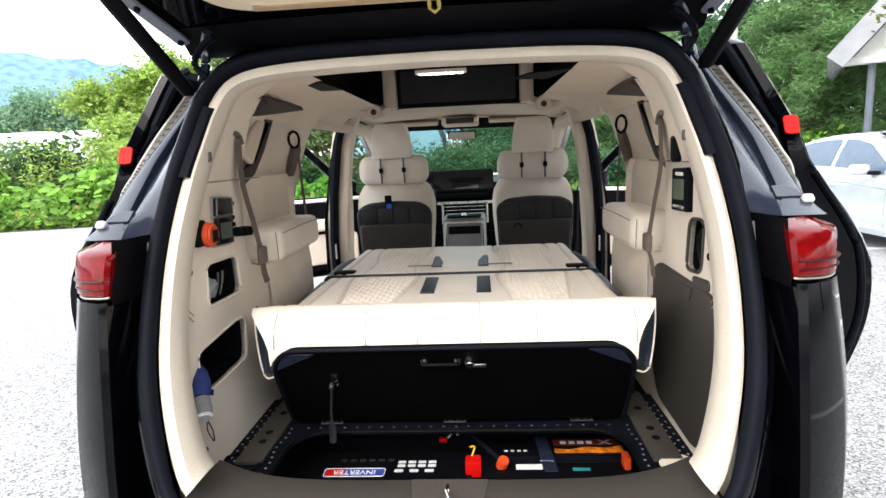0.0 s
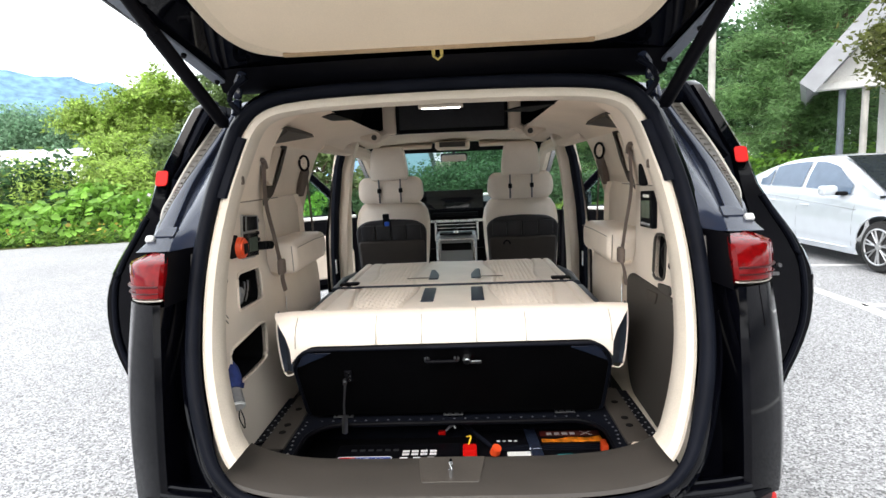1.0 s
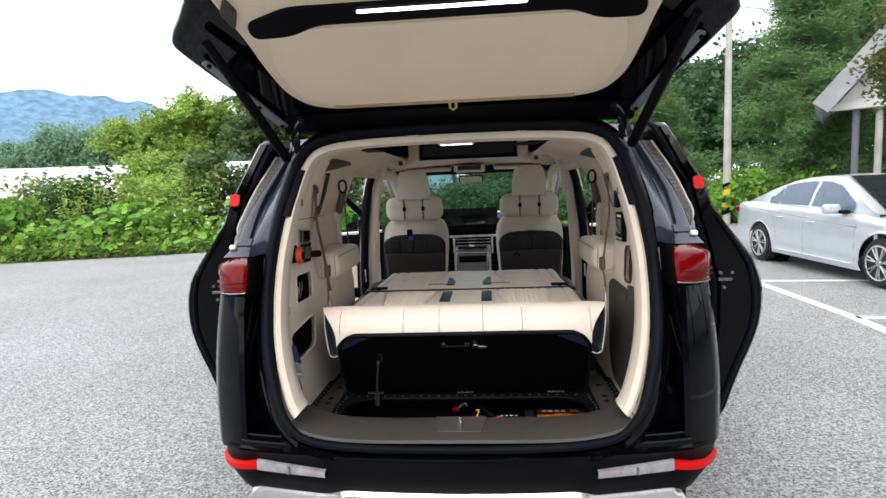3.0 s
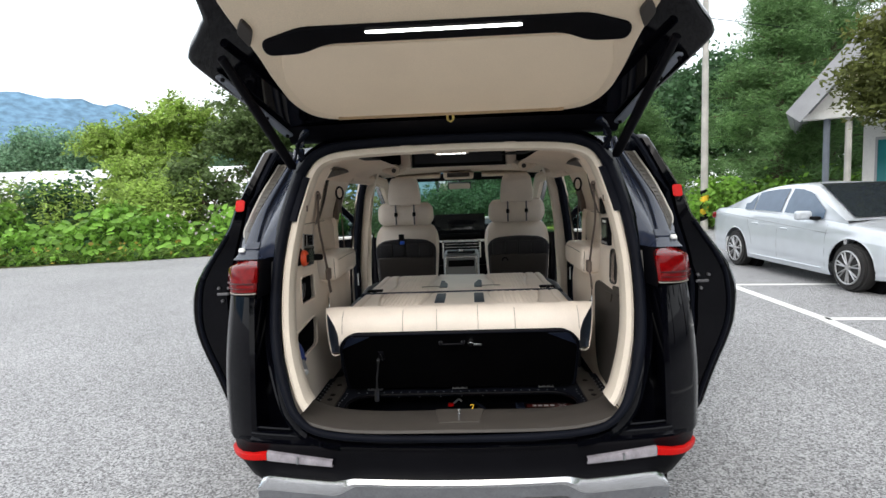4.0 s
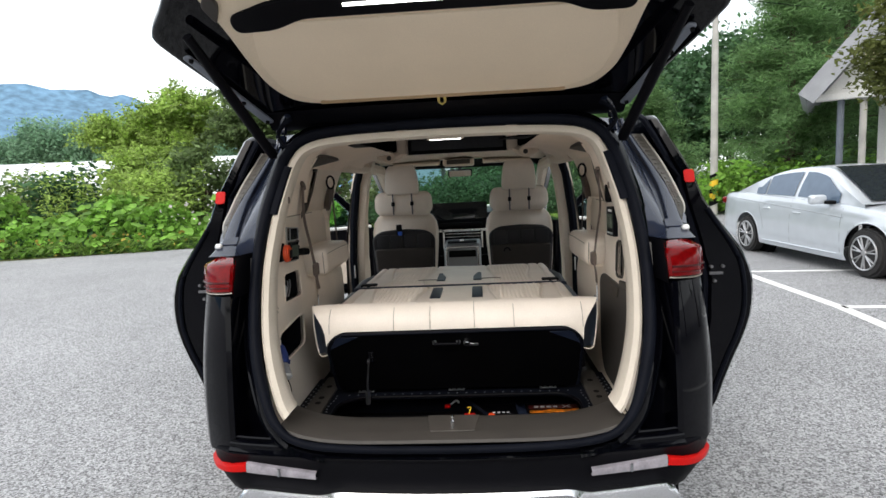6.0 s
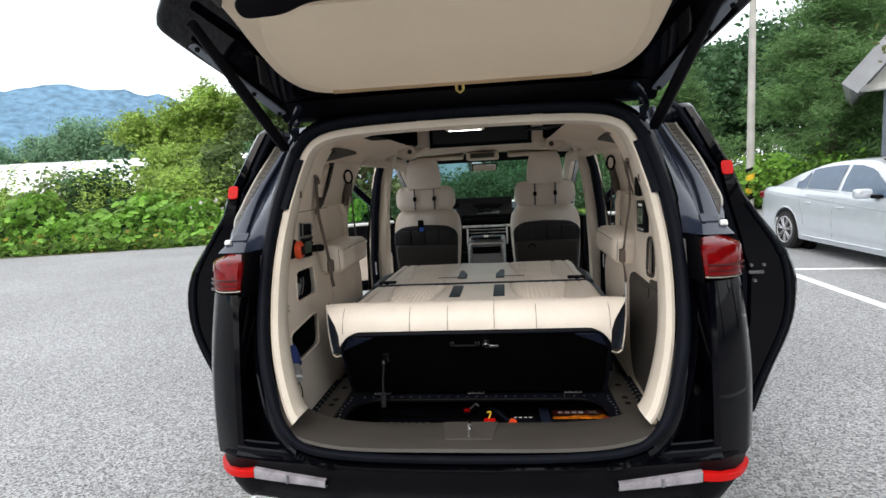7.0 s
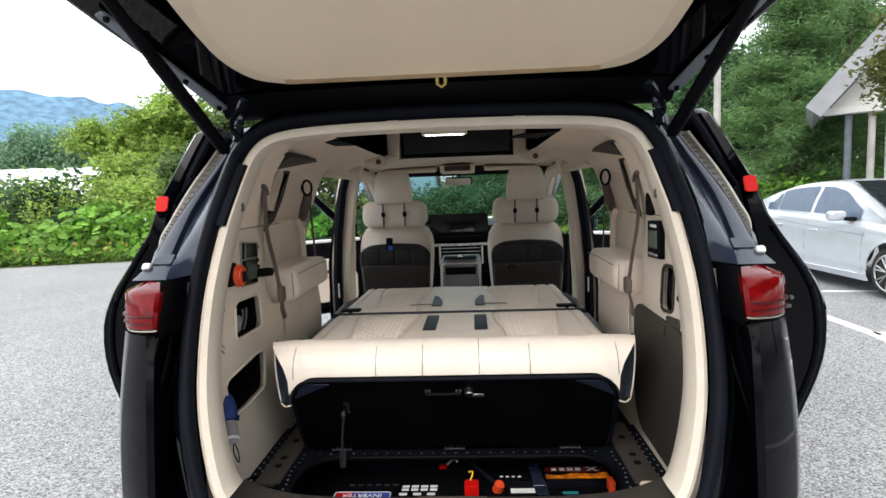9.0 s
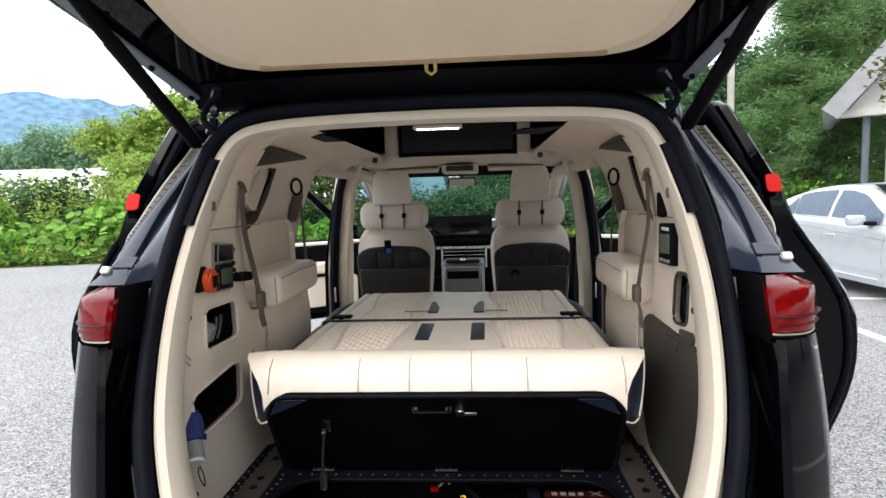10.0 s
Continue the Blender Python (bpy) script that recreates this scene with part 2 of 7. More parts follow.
def plate(outer, holes=(), depth=0.01, bevel=0.0, m=None):
    """A flat board with holes right through it, as a mesh in its own plane moved by m."""
    cu = bpy.data.curves.new("plate", "CURVE")
    cu.dimensions, cu.fill_mode = "2D", "BOTH"
    cu.extrude, cu.bevel_depth, cu.bevel_resolution = max(depth / 2 - bevel, 0.0002), bevel, 2
    cu.offset = -bevel
    for loop in (outer, *holes):
        sp = cu.splines.new("POLY")
        sp.points.add(len(loop) - 1)
        for q, p in zip(sp.points, loop):
            q.co = (p[0], p[1], 0, 1)
        sp.use_cyclic_u = True
    ob = bpy.data.objects.new("plate", cu)
    scene.collection.objects.link(ob)
    bpy.context.view_layer.update()
    me = bpy.data.meshes.new_from_object(ob)
    bpy.data.objects.remove(ob)
    bpy.data.curves.remove(cu)
    if m is not None:
        me.transform(m)
    me.shade_smooth()
    try:
        me.set_sharp_from_angle(angle=radians(35))
    except Exception:
        pass
    return me


def frame_axes(origin, u, v):
    """A plane's pose: local x along u, local y along v."""
    u, v = Vector(u).normalized(), Vector(v).normalized()
    w = u.cross(v).normalized()
    v = w.cross(u)
    m = Matrix.Identity(4)
    for i in range(3):
        m[i][0], m[i][1], m[i][2], m[i][3] = u[i], v[i], w[i], origin[i]
    return m


def side_axes(x):
    return frame_axes((x, 0, 0), (0, 1, 0), (0, 0, 1))


def lerp_table(table, v):
    for (a, x), (b, y) in zip(table, table[1:]):
        if v <= b:
            return x + (y - x) * max(0.0, min(1.0, (v - a) / (b - a)))
    return table[-1][1]


def text_mesh(body, size, m, depth=0.0008):
    cu = bpy.data.curves.new("words", "FONT")
    cu.body, cu.size, cu.extrude, cu.align_x, cu.align_y = body, size, depth, "CENTER", "CENTER"
    ob = bpy.data.objects.new("words", cu)
    scene.collection.objects.link(ob)
    bpy.context.view_layer.update()
    me = bpy.data.meshes.new_from_object(ob)
    bpy.data.objects.remove(ob)
    bpy.data.curves.remove(cu)
    me.transform(m)
    return me


def join(*bms):
    bm = bmesh.new()
    for b in bms:
        me = bpy.data.meshes.new("tmp")
        b.to_mesh(me)
        b.free()
        bm.from_mesh(me)
        bpy.data.meshes.remove(me)
    return bm


rng = np.random.default_rng(7)


def leaf_mesh(name, centres, size, mat, stretch=1.6, droop=0.0, spread=0.35):
    """Many small folded leaves, four corners and a raised midrib each, as one mesh."""
    c = np.asarray(centres, float)
    n = len(c)
    d = rng.normal(size=(n, 3))
    d[:, 2] = d[:, 2] * 0.6 - droop
    d /= np.linalg.norm(d, axis=1)[:, None]
    u = np.cross(d, rng.normal(size=(n, 3)))
    u /= np.linalg.norm(u, axis=1)[:, None]
    w = np.cross(d, u)
    s = (size * (1 + spread * rng.uniform(-1, 1, n)))[:, None]
    v = np.stack([c - d * s * stretch / 2, c + u * s / 2 + w * s * 0.12, c + d * s * stretch / 2, c - u * s / 2 + w * s * 0.12], 1).reshape(-1, 3)
    f = np.arange(n)[:, None] * 4 + np.array([[0, 1, 2], [0, 2, 3]]).reshape(1, 6)
    me = bpy.data.meshes.new(name)
    me.vertices.add(n * 4)
    me.vertices.foreach_set("co", v.ravel())
    me.loops.add(n * 6)
    me.loops.foreach_set("vertex_index", f.ravel().astype(np.int32))
    me.polygons.add(n * 2)
    me.polygons.foreach_set("loop_start", np.arange(0, n * 6, 3, dtype=np.int32))
    me.update(calc_edges=True)
    me.validate()
    me.materials.append(mat)
    return me


def clumps(centre, radii, count, per, clump):
    """Points in round clumps spread through an ellipsoid, thicker towards its skin."""
    d = rng.normal(size=(count, 3))
    d /= np.linalg.norm(d, axis=1)[:, None]
    r = rng.uniform(0.25, 1.0, count) ** 0.6
    cc = np.asarray(centre) + d * r[:, None] * np.asarray(radii)
    p = rng.normal(size=(count, per, 3)) * clump * rng.uniform(0.5, 1.3, (count, 1, 1))
    p[:, :, 2] *= 0.7
    return (cc[:, None, :] + p).reshape(-1, 3)


# ---- ground and surroundings ----
def ground_sheet():
    bm = bmesh.new()
    n = 60
    def coord(i):
        t = i / n * 2 - 1
        return math.copysign(abs(t) ** 3 * 900 + abs(t) * 12, t)
    rows = [[bm.verts.new((coord(i), coord(j), 0.0)) for i in range(n + 1)] for j in range(n + 1)]
    for a, b in zip(rows, rows[1:]):
        for i in range(n):
            bm.faces.new((a[i], a[i + 1], b[i + 1], b[i]))
    return bm


mesh_thing("ground", ground_sheet(), ASPHALT, "worn grey asphalt of a car park", "ground", kind="structure", smooth=False)


def stripe(name, pts, width, label):
    """A painted line, a hair above the asphalt."""
    bm = bmesh.new()
    rows = []
    for i, p in enumerate(pts):
        a, b = Vector(pts[max(i - 1, 0)]), Vector(pts[min(i + 1, len(pts) - 1)])
        d = (b - a).normalized()
        k = Vector((-d.y, d.x)) * width / 2
        q = Vector(p)
        rows.append((bm.verts.new((q.x + k.x, q.y + k.y, 0.004)), bm.verts.new((q.x - k.x, q.y - k.y, 0.004))))
    for a, b in zip(rows, rows[1:]):
        bm.faces.new((a[0], a[1], b[1], b[0]))
    return mesh_thing(name, bm, LINE, label, "road marking", "parking bay lines", "structure", False)


stripe("parking_line", [(3.86, 6.75), (3.83, 4.2), (3.72, 3.1), (3.6, -3.0)], 0.13, "worn white line painted along parking bays")
stripe("parking_line", [(3.9, 6.45), (9.5, 5.7)], 0.12, "worn white line between two parking bays")
stripe("parking_line", [(3.85, 4.2), (9.5, 3.55)], 0.12, "worn white line between two parking bays")


def hedge_y(x):
    """Where the asphalt ends and the plants begin."""
    return lerp_table([(-60, 6.0), (-20, 10.2), (-12, 11.9), (-8.7, 12.6), (-7.0, 13.4), (4.0, 16.5), (9.0, 18.5), (40, 24.0)], x)


def verge():
    bm = bmesh.new()
    rows = []
    for i in range(81):
        x = -60 + i * 1.25
        rows.append([bm.verts.new((x, hedge_y(x) + k + random.uniform(-0.12, 0.12), 0.006 + min(k, 1.5) * 0.12)) for k in (0, 0.5, 1.5, 6, 16, 60)])
    for a, b in zip(rows, rows[1:]):
        for i in range(5):
            bm.faces.new((a[i], a[i + 1], b[i + 1], b[i]))
    return bm


SOIL = material("weedy_soil", (0.10, 0.105, 0.04), 0.95, var=0.4, scale=1.5, fine=0.3, bump=0.6, bump_scale=30)
mesh_thing("verge", verge(), SOIL, "weedy soil bank at the edge of asphalt", "verge", kind="structure")

# creeping vines in front, with heaps of big leaves
def heap_points(n, x0, x1, depth, height):
    x = rng.uniform(x0, x1, n)
    k = rng.uniform(0, 1, n)
    base = np.array([hedge_y(v) for v in x])
    wob = 0.75 + 0.25 * np.sin(x * 1.7) + 0.18 * np.sin(x * 4.1 + 1)
    z = height * wob * np.sin(np.minimum(k * 1.9, 1.57)) * rng.uniform(0.75, 1.05, n) + 0.05
    return np.stack([x, base + 0.1 + k * depth, z], 1)


vines = thing("vine_bank", (-12, 13, 0), "bright green creeping vines with broad leaves over the bank", "vines", kind="stuff")
part("foliage", leaf_mesh("foliage", heap_points(14000, -24, -4.2, 2.6, 1.35), 0.17, LEAF_VINE, 1.05), LEAF_VINE, vines)
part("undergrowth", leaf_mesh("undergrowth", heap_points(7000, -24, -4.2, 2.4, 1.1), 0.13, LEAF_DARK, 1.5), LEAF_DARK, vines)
yx = rng.uniform(-24, -4.5, 300)
part("dry_leaves", leaf_mesh("dry_leaves", np.stack([yx, np.array([hedge_y(v) for v in yx]) + rng.uniform(-0.05, 0.5, 300), rng.uniform(0.03, 0.55, 300)], 1), 0.1, LEAF_DRY, 1.3), LEAF_DRY, vines)
# the nearest big leaves, one by one
def big_leaf(k):
    bm = bmesh.new()
    rim = [(0, 0.5), (0.22, 0.34), (0.46, 0.12), (0.5, -0.16), (0.3, -0.42), (0.08, -0.34), (-0.08, -0.34), (-0.3, -0.42), (-0.5, -0.16), (-0.46, 0.12), (-0.22, 0.34)]
    c = bm.verts.new((0, -0.05, 0.0))
    vs = [bm.verts.new((x, y, 0.10 * abs(x) - 0.12 * y * y * (1 + 0.3 * k) + 0.03 * math.sin(5 * x + k))) for x, y in rim]
    for i in range(len(vs)):
        bm.faces.new((c, vs[i], vs[(i + 1) % len(vs)]))
    return finish(bm, "leaf", LEAF_BIG, False)


LEAVES = [big_leaf(k) for k in range(3)]
for q in heap_points(290, -16, -5.0, 1.3, 1.45):
    lf = new("leaf", LEAVES[random.randrange(3)])
    sc = random.uniform(0.13, 0.27)
    lf.parent = vines
    lf.matrix_parent_inverse = vines.matrix_basis.inverted()
    lf.matrix_basis = Matrix.Translation((q[0], q[1] - 0.12, q[2] + 0.06)) @ Euler((radians(random.uniform(5, 75)), radians(random.uniform(-30, 30)), random.uniform(-1.2, 1.2))).to_matrix().to_4x4() @ Matrix.Scale(sc, 4)
grass = thing("grass_tufts", (0, 15, 0), "dry and green grass tufts along the verge", "grass", kind="stuff")
gx = rng.uniform(-24, 14, 9000)
part("blades", leaf_mesh("blades", np.stack([gx, np.array([hedge_y(v) for v in gx]) + rng.uniform(-0.05, 0.7, 9000), rng.uniform(0.02, 0.3, 9000)], 1), 0.035, LEAF_GRASS, 9.0), LEAF_GRASS, grass)
weeds = thing("tall_weeds", (-14, 15, 0), "tall thin weeds and stems behind the vines", "weeds", kind="stuff")
sx = np.repeat(rng.uniform(-24, -8.5, 170), 45)
sh = np.repeat(rng.uniform(1.5, 2.75, 170), 45)
so = np.repeat(rng.uniform(1.8, 4.2, 170), 45)
kz = rng.uniform(0.25, 1.0, len(sx))
part("stems", leaf_mesh("stems", np.stack([sx + rng.normal(size=len(sx)) * 0.09, np.array([hedge_y(v) for v in sx]) + so + rng.normal(size=len(sx)) * 0.09, sh * kz], 1), 0.05, LEAF_TREE, 3.2), LEAF_TREE, weeds)
wx = rng.uniform(-8.4, -6.4, 34)
flowers = thing("wild_flowers", (-7.5, 14, 0), "pale pink wild flowers among the weeds", "flowers", kind="stuff")
part("petals", leaf_mesh("petals", np.stack([wx, np.array([hedge_y(v) for v in wx]) + rng.uniform(0.1, 0.9, 34), rng.uniform(0.5, 1.35, 34)], 1), 0.085, PETAL, 1.0), PETAL, flowers)


def tree(name, x, y, trunk_h, radii, mat, label, count=90, per=90, clump=0.4, leaf=0.12, lift=None, stretch=1.6, category="tree", lean=(0, 0)):
    t = thing(name, (x, y, 0), label, category)
    cz = trunk_h + radii[2] * 0.75 if lift is None else lift
    top = Vector((x + lean[0], y + lean[1], cz))
    r0 = 0.05 + 0.035 * radii[2]
    path = [Vector((x, y, -0.05)).lerp(top, k / 5) + Vector((random.uniform(-1, 1), random.uniform(-1, 1), 0)) * 0.08 * k * 0.3 for k in range(6)]
    part("trunk", tube(path, [r0 * (1 - 0.14 * k) for k in range(6)], 9), BARK, t)
    for k in range(7):
        a = k * 2.4 + random.uniform(-0.3, 0.3)
        s = path[2 + k % 3]
        e = top + Vector((math.cos(a) * radii[0] * 0.6, math.sin(a) * radii[1] * 0.6, random.uniform(-0.3, 0.5) * radii[2]))
        mid = s.lerp(e, 0.5) + Vector((0, 0, 0.12 * radii[2]))
        part("limb", tube(spline([s, mid, e], 4), [r0 * 0.5 * (1 - 0.08 * q) for q in range(9)], 6), BARK, t)
    pts = clumps(top, radii, count, per, clump)
    pts = pts[pts[:, 2] > 0.1]
    part("crown", leaf_mesh("crown", pts, leaf, mat, stretch), mat, t)
    return t


def feathery_tree(x, y, centre, radii, mat, label, boughs=46, leaf=0.075):
    """Trunk, long upswept boughs and loose sprays of small leaves with sky between them."""
    t = thing("tree", (x, y, 0), label, "tree")
    c = Vector(centre)
    fork = Vector((x, y, max(0.8, c.z - radii[2] * 1.1)))
    part("trunk", tube([(x, y, -0.05), fork.lerp(Vector((x, y, 0)), 0.4), fork, fork.lerp(c, 0.7)], [0.11, 0.09, 0.075, 0.04], 9), BARK, t)
    pts = []
    for k in range(boughs):
        d = Vector((random.gauss(0, 1), random.gauss(0, 1), random.gauss(0.25, 0.8))).normalized()
        r = random.uniform(0.7, 1.15)
        tip = c + Vector((d.x * radii[0] * r, d.y * radii[1] * r, d.z * radii[2] * r))
        start = fork.lerp(c, random.uniform(0.0, 0.8))
        mid = start.lerp(tip, 0.55) + Vector((0, 0, 0.22 * radii[2]))
        line = spline([start, mid, tip], 6)
        if k % 3 == 0:
            part("limb", tube(line, [0.03 - 0.022 * q / (len(line) - 1) for q in range(len(line))], 5), BARK, t)
        for q in range(2, len(line)):
            for w in range(2):
                side = Vector((random.gauss(0, 0.22), random.gauss(0, 0.22), random.gauss(0.03, 0.1)))
                m = random.randrange(16, 34)
                f = rng.uniform(0, 1, (m, 1))
                pts.append(np.array(line[q]) + f * np.array(side * 2.2) + rng.normal(size=(m, 3)) * np.array([0.08, 0.08, 0.05]))
    part("crown", leaf_mesh("crown", np.concatenate(pts), leaf, mat, 2.2), mat, t)
    return t


# left side: shrubs and trees behind the vines
for bx, by, w, h, mat in [(-19, 16.5, 2.0, 1.1, LEAF_BUSH), (-15.5, 17.0, 1.8, 1.15, LEAF_BUSH), (-13.0, 16.2, 1.7, 1.2, LEAF_DARK), (-10.8, 16.4, 1.6, 1.2, LEAF_TREE),
                          (-9.2, 17.4, 1.5, 1.7, LEAF_BUSH), (-17.2, 15.2, 1.4, 1.1, LEAF_TREE), (-22.5, 15.5, 2.0, 1.2, LEAF_TREE), (-5.0, 18.0, 1.8, 1.8, LEAF_BUSH)]:
    tree("shrub", bx, by, 0.4, (w, 1.2, h), mat, "dense green wild shrub behind the vines", 60, 70, 0.28, 0.11, h * 0.95, 1.9, "shrub")
feathery_tree(-11.0, 20.5, (-11.4, 20.5, 4.3), (2.0, 1.8, 1.35), LEAF_TREE, "light green leafy tree with feathery branches", 42)
feathery_tree(-11.8, 18.2, (-11.8, 18.2, 2.3), (1.4, 1.2, 1.0), LEAF_TREE, "young light green tree with feathery branches", 40)
feathery_tree(-7.6, 19.5, (-7.6, 19.5, 3.7), (2.1, 2.0, 2.2), LEAF_BUSH, "olive green tree with thin grey branches", 62, 0.075)
feathery_tree(-14.6, 21.5, (-14.6, 21.5, 4.1), (1.8, 1.6, 0.75), LEAF_TREE, "light green leafy tree with feathery branches", 30)
tree("tree", -6.9, 23.0, 2.5, (2.0, 1.8, 2.6), LEAF_BUSH, "olive green tree with thin grey branches", 120, 110, 0.5, 0.14, 4.3, 2.0)
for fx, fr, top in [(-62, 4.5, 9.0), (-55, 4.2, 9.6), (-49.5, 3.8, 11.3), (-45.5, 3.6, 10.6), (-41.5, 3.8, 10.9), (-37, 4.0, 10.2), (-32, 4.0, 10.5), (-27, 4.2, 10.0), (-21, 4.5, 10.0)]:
    tree("far_tree", fx, 60 + (fx % 3), 2, (fr, 3, 3.4), LEAF_FAR, "far green tree behind the greenhouse, leaves tinted for haze", 90, 130, 0.7, 0.22, top - 3.8)


def greenhouse(name, x0, y0, x1, y1, w, h, mat, label):
    """A long tunnel of film over hoops."""
    g = thing(name, ((x0 + x1) / 2, (y0 + y1) / 2, 0), label, "greenhouse")
    a, b = Vector((x0, y0, 0)), Vector((x1, y1, 0))
    d = (b - a).normalized()
    k = Vector((-d.y, d.x, 0))
    def ring(p, grow=0.0):
        return [p + k * (w / 2 + grow) * math.cos(q * math.pi / 16) + Vector((0, 0, (h + grow) * abs(math.sin(q * math.pi / 16)) ** 0.85)) for q in range(17)]
    n = max(4, int((b - a).length / 1.6))
    part("film", loft([ring(a.lerp(b, i / n), 0.0 if i % 2 else 0.03) for i in range(n + 1)]), mat, g)
    for e, s in ((a, -1), (b, 1)):
        me = bmesh.new()
        me.faces.new([me.verts.new(p) for p in ring(e)])
        part("end_wall", me, mat, g)
    for i in range(0, n + 1, 2):
        part("hoop", tube(ring(a.lerp(b, i / n), 0.05), 0.03, 5), STEEL, g)
    return g


greenhouse("greenhouse", -44, 30, -9.5, 36.5, 6, 3.9, PLASTICFILM, "long low white film greenhouse behind shrubs")
greenhouse("greenhouse", -3.4, 27, -4.3, 46, 3.7, 2.85, BLUEFILM, "bluish film tunnel greenhouse ahead of the van")


def hills():
    bm = bmesh.new()
    rows = []
    for i in range(121):
        a = radians(100 + i * 0.85 - 10)
        prof = 70 + 42 * math.exp(-((i - 46) / 16) ** 4) + 4 * math.sin(i * 0.31) + 6 * noise.noise((i * 0.15, 3, 1))
        row = []
        for j in range(14):
            t = j / 13
            r = 700 - 160 * (1 - t)
            z = prof * t ** 0.85 + 7 * noise.noise((i * 0.5, j * 0.8, 0)) * t
            row.append(bm.verts.new((r * math.cos(a), r * math.sin(a), z)))
        rows.append(row)
    for a, b in zip(rows, rows[1:]):
        for j in range(13):
            bm.faces.new((a[j], a[j + 1], b[j + 1], b[j]))
    return bm


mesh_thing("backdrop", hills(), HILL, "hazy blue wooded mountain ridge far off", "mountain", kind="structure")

# right side: dark wood, pine, pole
for tx, ty, w, h, z in [(6.5, 30, 3.2, 3.0, 4.0), (10.5, 31, 3.6, 3.2, 4.4), (15, 32, 4, 4, 5.5), (20, 33, 4.5, 4.5, 6), (2.5, 31, 3.2, 3.0, 3.8), (26, 34, 5, 5, 7), (-0.5, 52, 4, 4, 5), (3.5, 37, 3.4, 3.5, 5), (-5.5, 50, 4, 4, 5.5), (1.0, 40, 3.2, 3.2, 4.5), (14.5, 38, 4, 4, 5.5), (7.2, 27, 2.0, 2.2, 3.6)]:
    tree("tree", tx, ty, 2.5, (w, 2.6, h), LEAF_DARK, "tall dark green tree in the wood", 120, 100, 0.6, 0.2, z)
for bx, by, w, h in [(8.6, 17.6, 1.0, 0.9), (10.2, 17.2, 1.2, 0.85), (12.0, 17.6, 1.4, 0.9), (6.6, 19.8, 1.5, 0.9), (14.5, 22.5, 2, 1.2)]:
    tree("shrub", bx, by, 0.3, (w, 1.2, h), LEAF_VINE, "bright green scrub at the edge of the wood", 50, 60, 0.25, 0.11, h * 0.9, 1.8, "shrub")


for bx, by, w, h in [(-4.8, 17.6, 1.3, 0.45), (-2.9, 17.4, 1.3, 0.42), (-1.0, 17.8, 1.3, 0.45), (0.9, 18.0, 1.3, 0.5), (2.8, 18.2, 1.4, 0.6), (4.7, 18.4, 1.4, 0.65), (0.9, 24.0, 1.8, 0.95), (3.2, 24.4, 1.9, 1.2), (5.4, 24.2, 1.7, 1.2)]:
    tree("shrub", bx, by, 0.3, (w, 1.2, h), LEAF_DARK, "dark green shrub ahead of the van", 60, 190, 0.3, 0.06, h * 0.9, 1.8, "shrub")


def pine(x, y, h, label):
    t = thing("pine_tree", (x, y, 0), label, "tree")
    part("trunk", tube([(x, y, -0.05), (x + 0.05, y, h * 0.4), (x, y + 0.05, h)], [0.2, 0.14, 0.03], 9), BARK, t)
    pts = []
    for k in range(125):
        f = random.uniform(0.12, 1.0)
        a = random.uniform(0, math.tau)
        reach = (1.05 - f) * 3.2 + 0.45
        z = h * f
        tip = Vector((x + math.cos(a) * reach, y + math.sin(a) * reach, z - 0.12 * reach + 0.25))
        s = Vector((x, y, z - 0.25))
        if k % 3 == 0:
            part("limb", tube([s, s.lerp(tip, 0.5) + Vector((0, 0, 0.08)), tip], [0.05, 0.035, 0.012], 5), BARK, t)
        for q in range(9):
            c = s.lerp(tip, 0.3 + 0.75 * q / 9)
            pts.append(np.array(c) + rng.normal(size=(60, 3)) * np.array([0.27, 0.27, 0.17]))
    part("crown", leaf_mesh("crown", np.concatenate(pts), 0.028, LEAF_PINE, 8.0), LEAF_PINE, t)


pine(11.2, 19.0, 8.2, "tall soft-needled pine tree beside the house")
pine(14.0, 20.6, 10.5, "tall soft-needled pine tree beside the house")
pine(7.2, 24.5, 6.2, "tall soft-needled pine tree behind the pole")


def utility_pole(x, y):
    p = thing("utility_pole", (x, y, 0), "concrete utility pole with yellow and black bands at its foot", "utility pole")
    part("shaft", cyl((x, y, -0.05), (x, y, 9.5), 0.12, 0.08, 18), CONCRETE, p)
    for i in range(5):
        c0 = 0.35 + i * 0.2
        ring0 = [(x + 0.127 * math.cos(q * math.tau / 18), y + 0.127 * math.sin(q * math.tau / 18), c0 + 0.06 * math.cos(q * math.tau / 18)) for q in range(18)]
        ring1 = [(a, b, c + 0.2) for a, b, c in ring0]
        part("warning_band", loft([ring0, ring1], True), YELLOW if i % 2 else BLACK, p)
    for dz in (8.2, 8.7):
        part("crossarm", box(x, y, dz, 1.5, 0.09, 0.09, 0.01), STEEL, p)
        for dx in (-0.65, -0.25, 0.25, 0.65):
            part("insulator", cyl((x + dx, y, dz + 0.04), (x + dx, y, dz + 0.2), 0.04, 0.03, 10, 0.008), WHITE, p)


utility_pole(7.8, 17.0)
for zz, dy in ((8.45, 0.3), (8.2, -0.3), (6.8, 0.0)):
    pts = [Vector((7.8, 17.0 + dy, zz)).lerp(Vector((60, 30 + dy, zz)), k / 12) - Vector((0, 0, 1.2 * (1 - (2 * k / 12 - 1) ** 2))) for k in range(13)]
    mesh_thing("power_cable", tube(pts, 0.012, 5), RUBBER, "black overhead cable hung from the pole", "cable", "overhead cables")


POSTGREY = material("slate_grey_post", (0.13, 0.15, 0.18), 0.5, var=0.08)
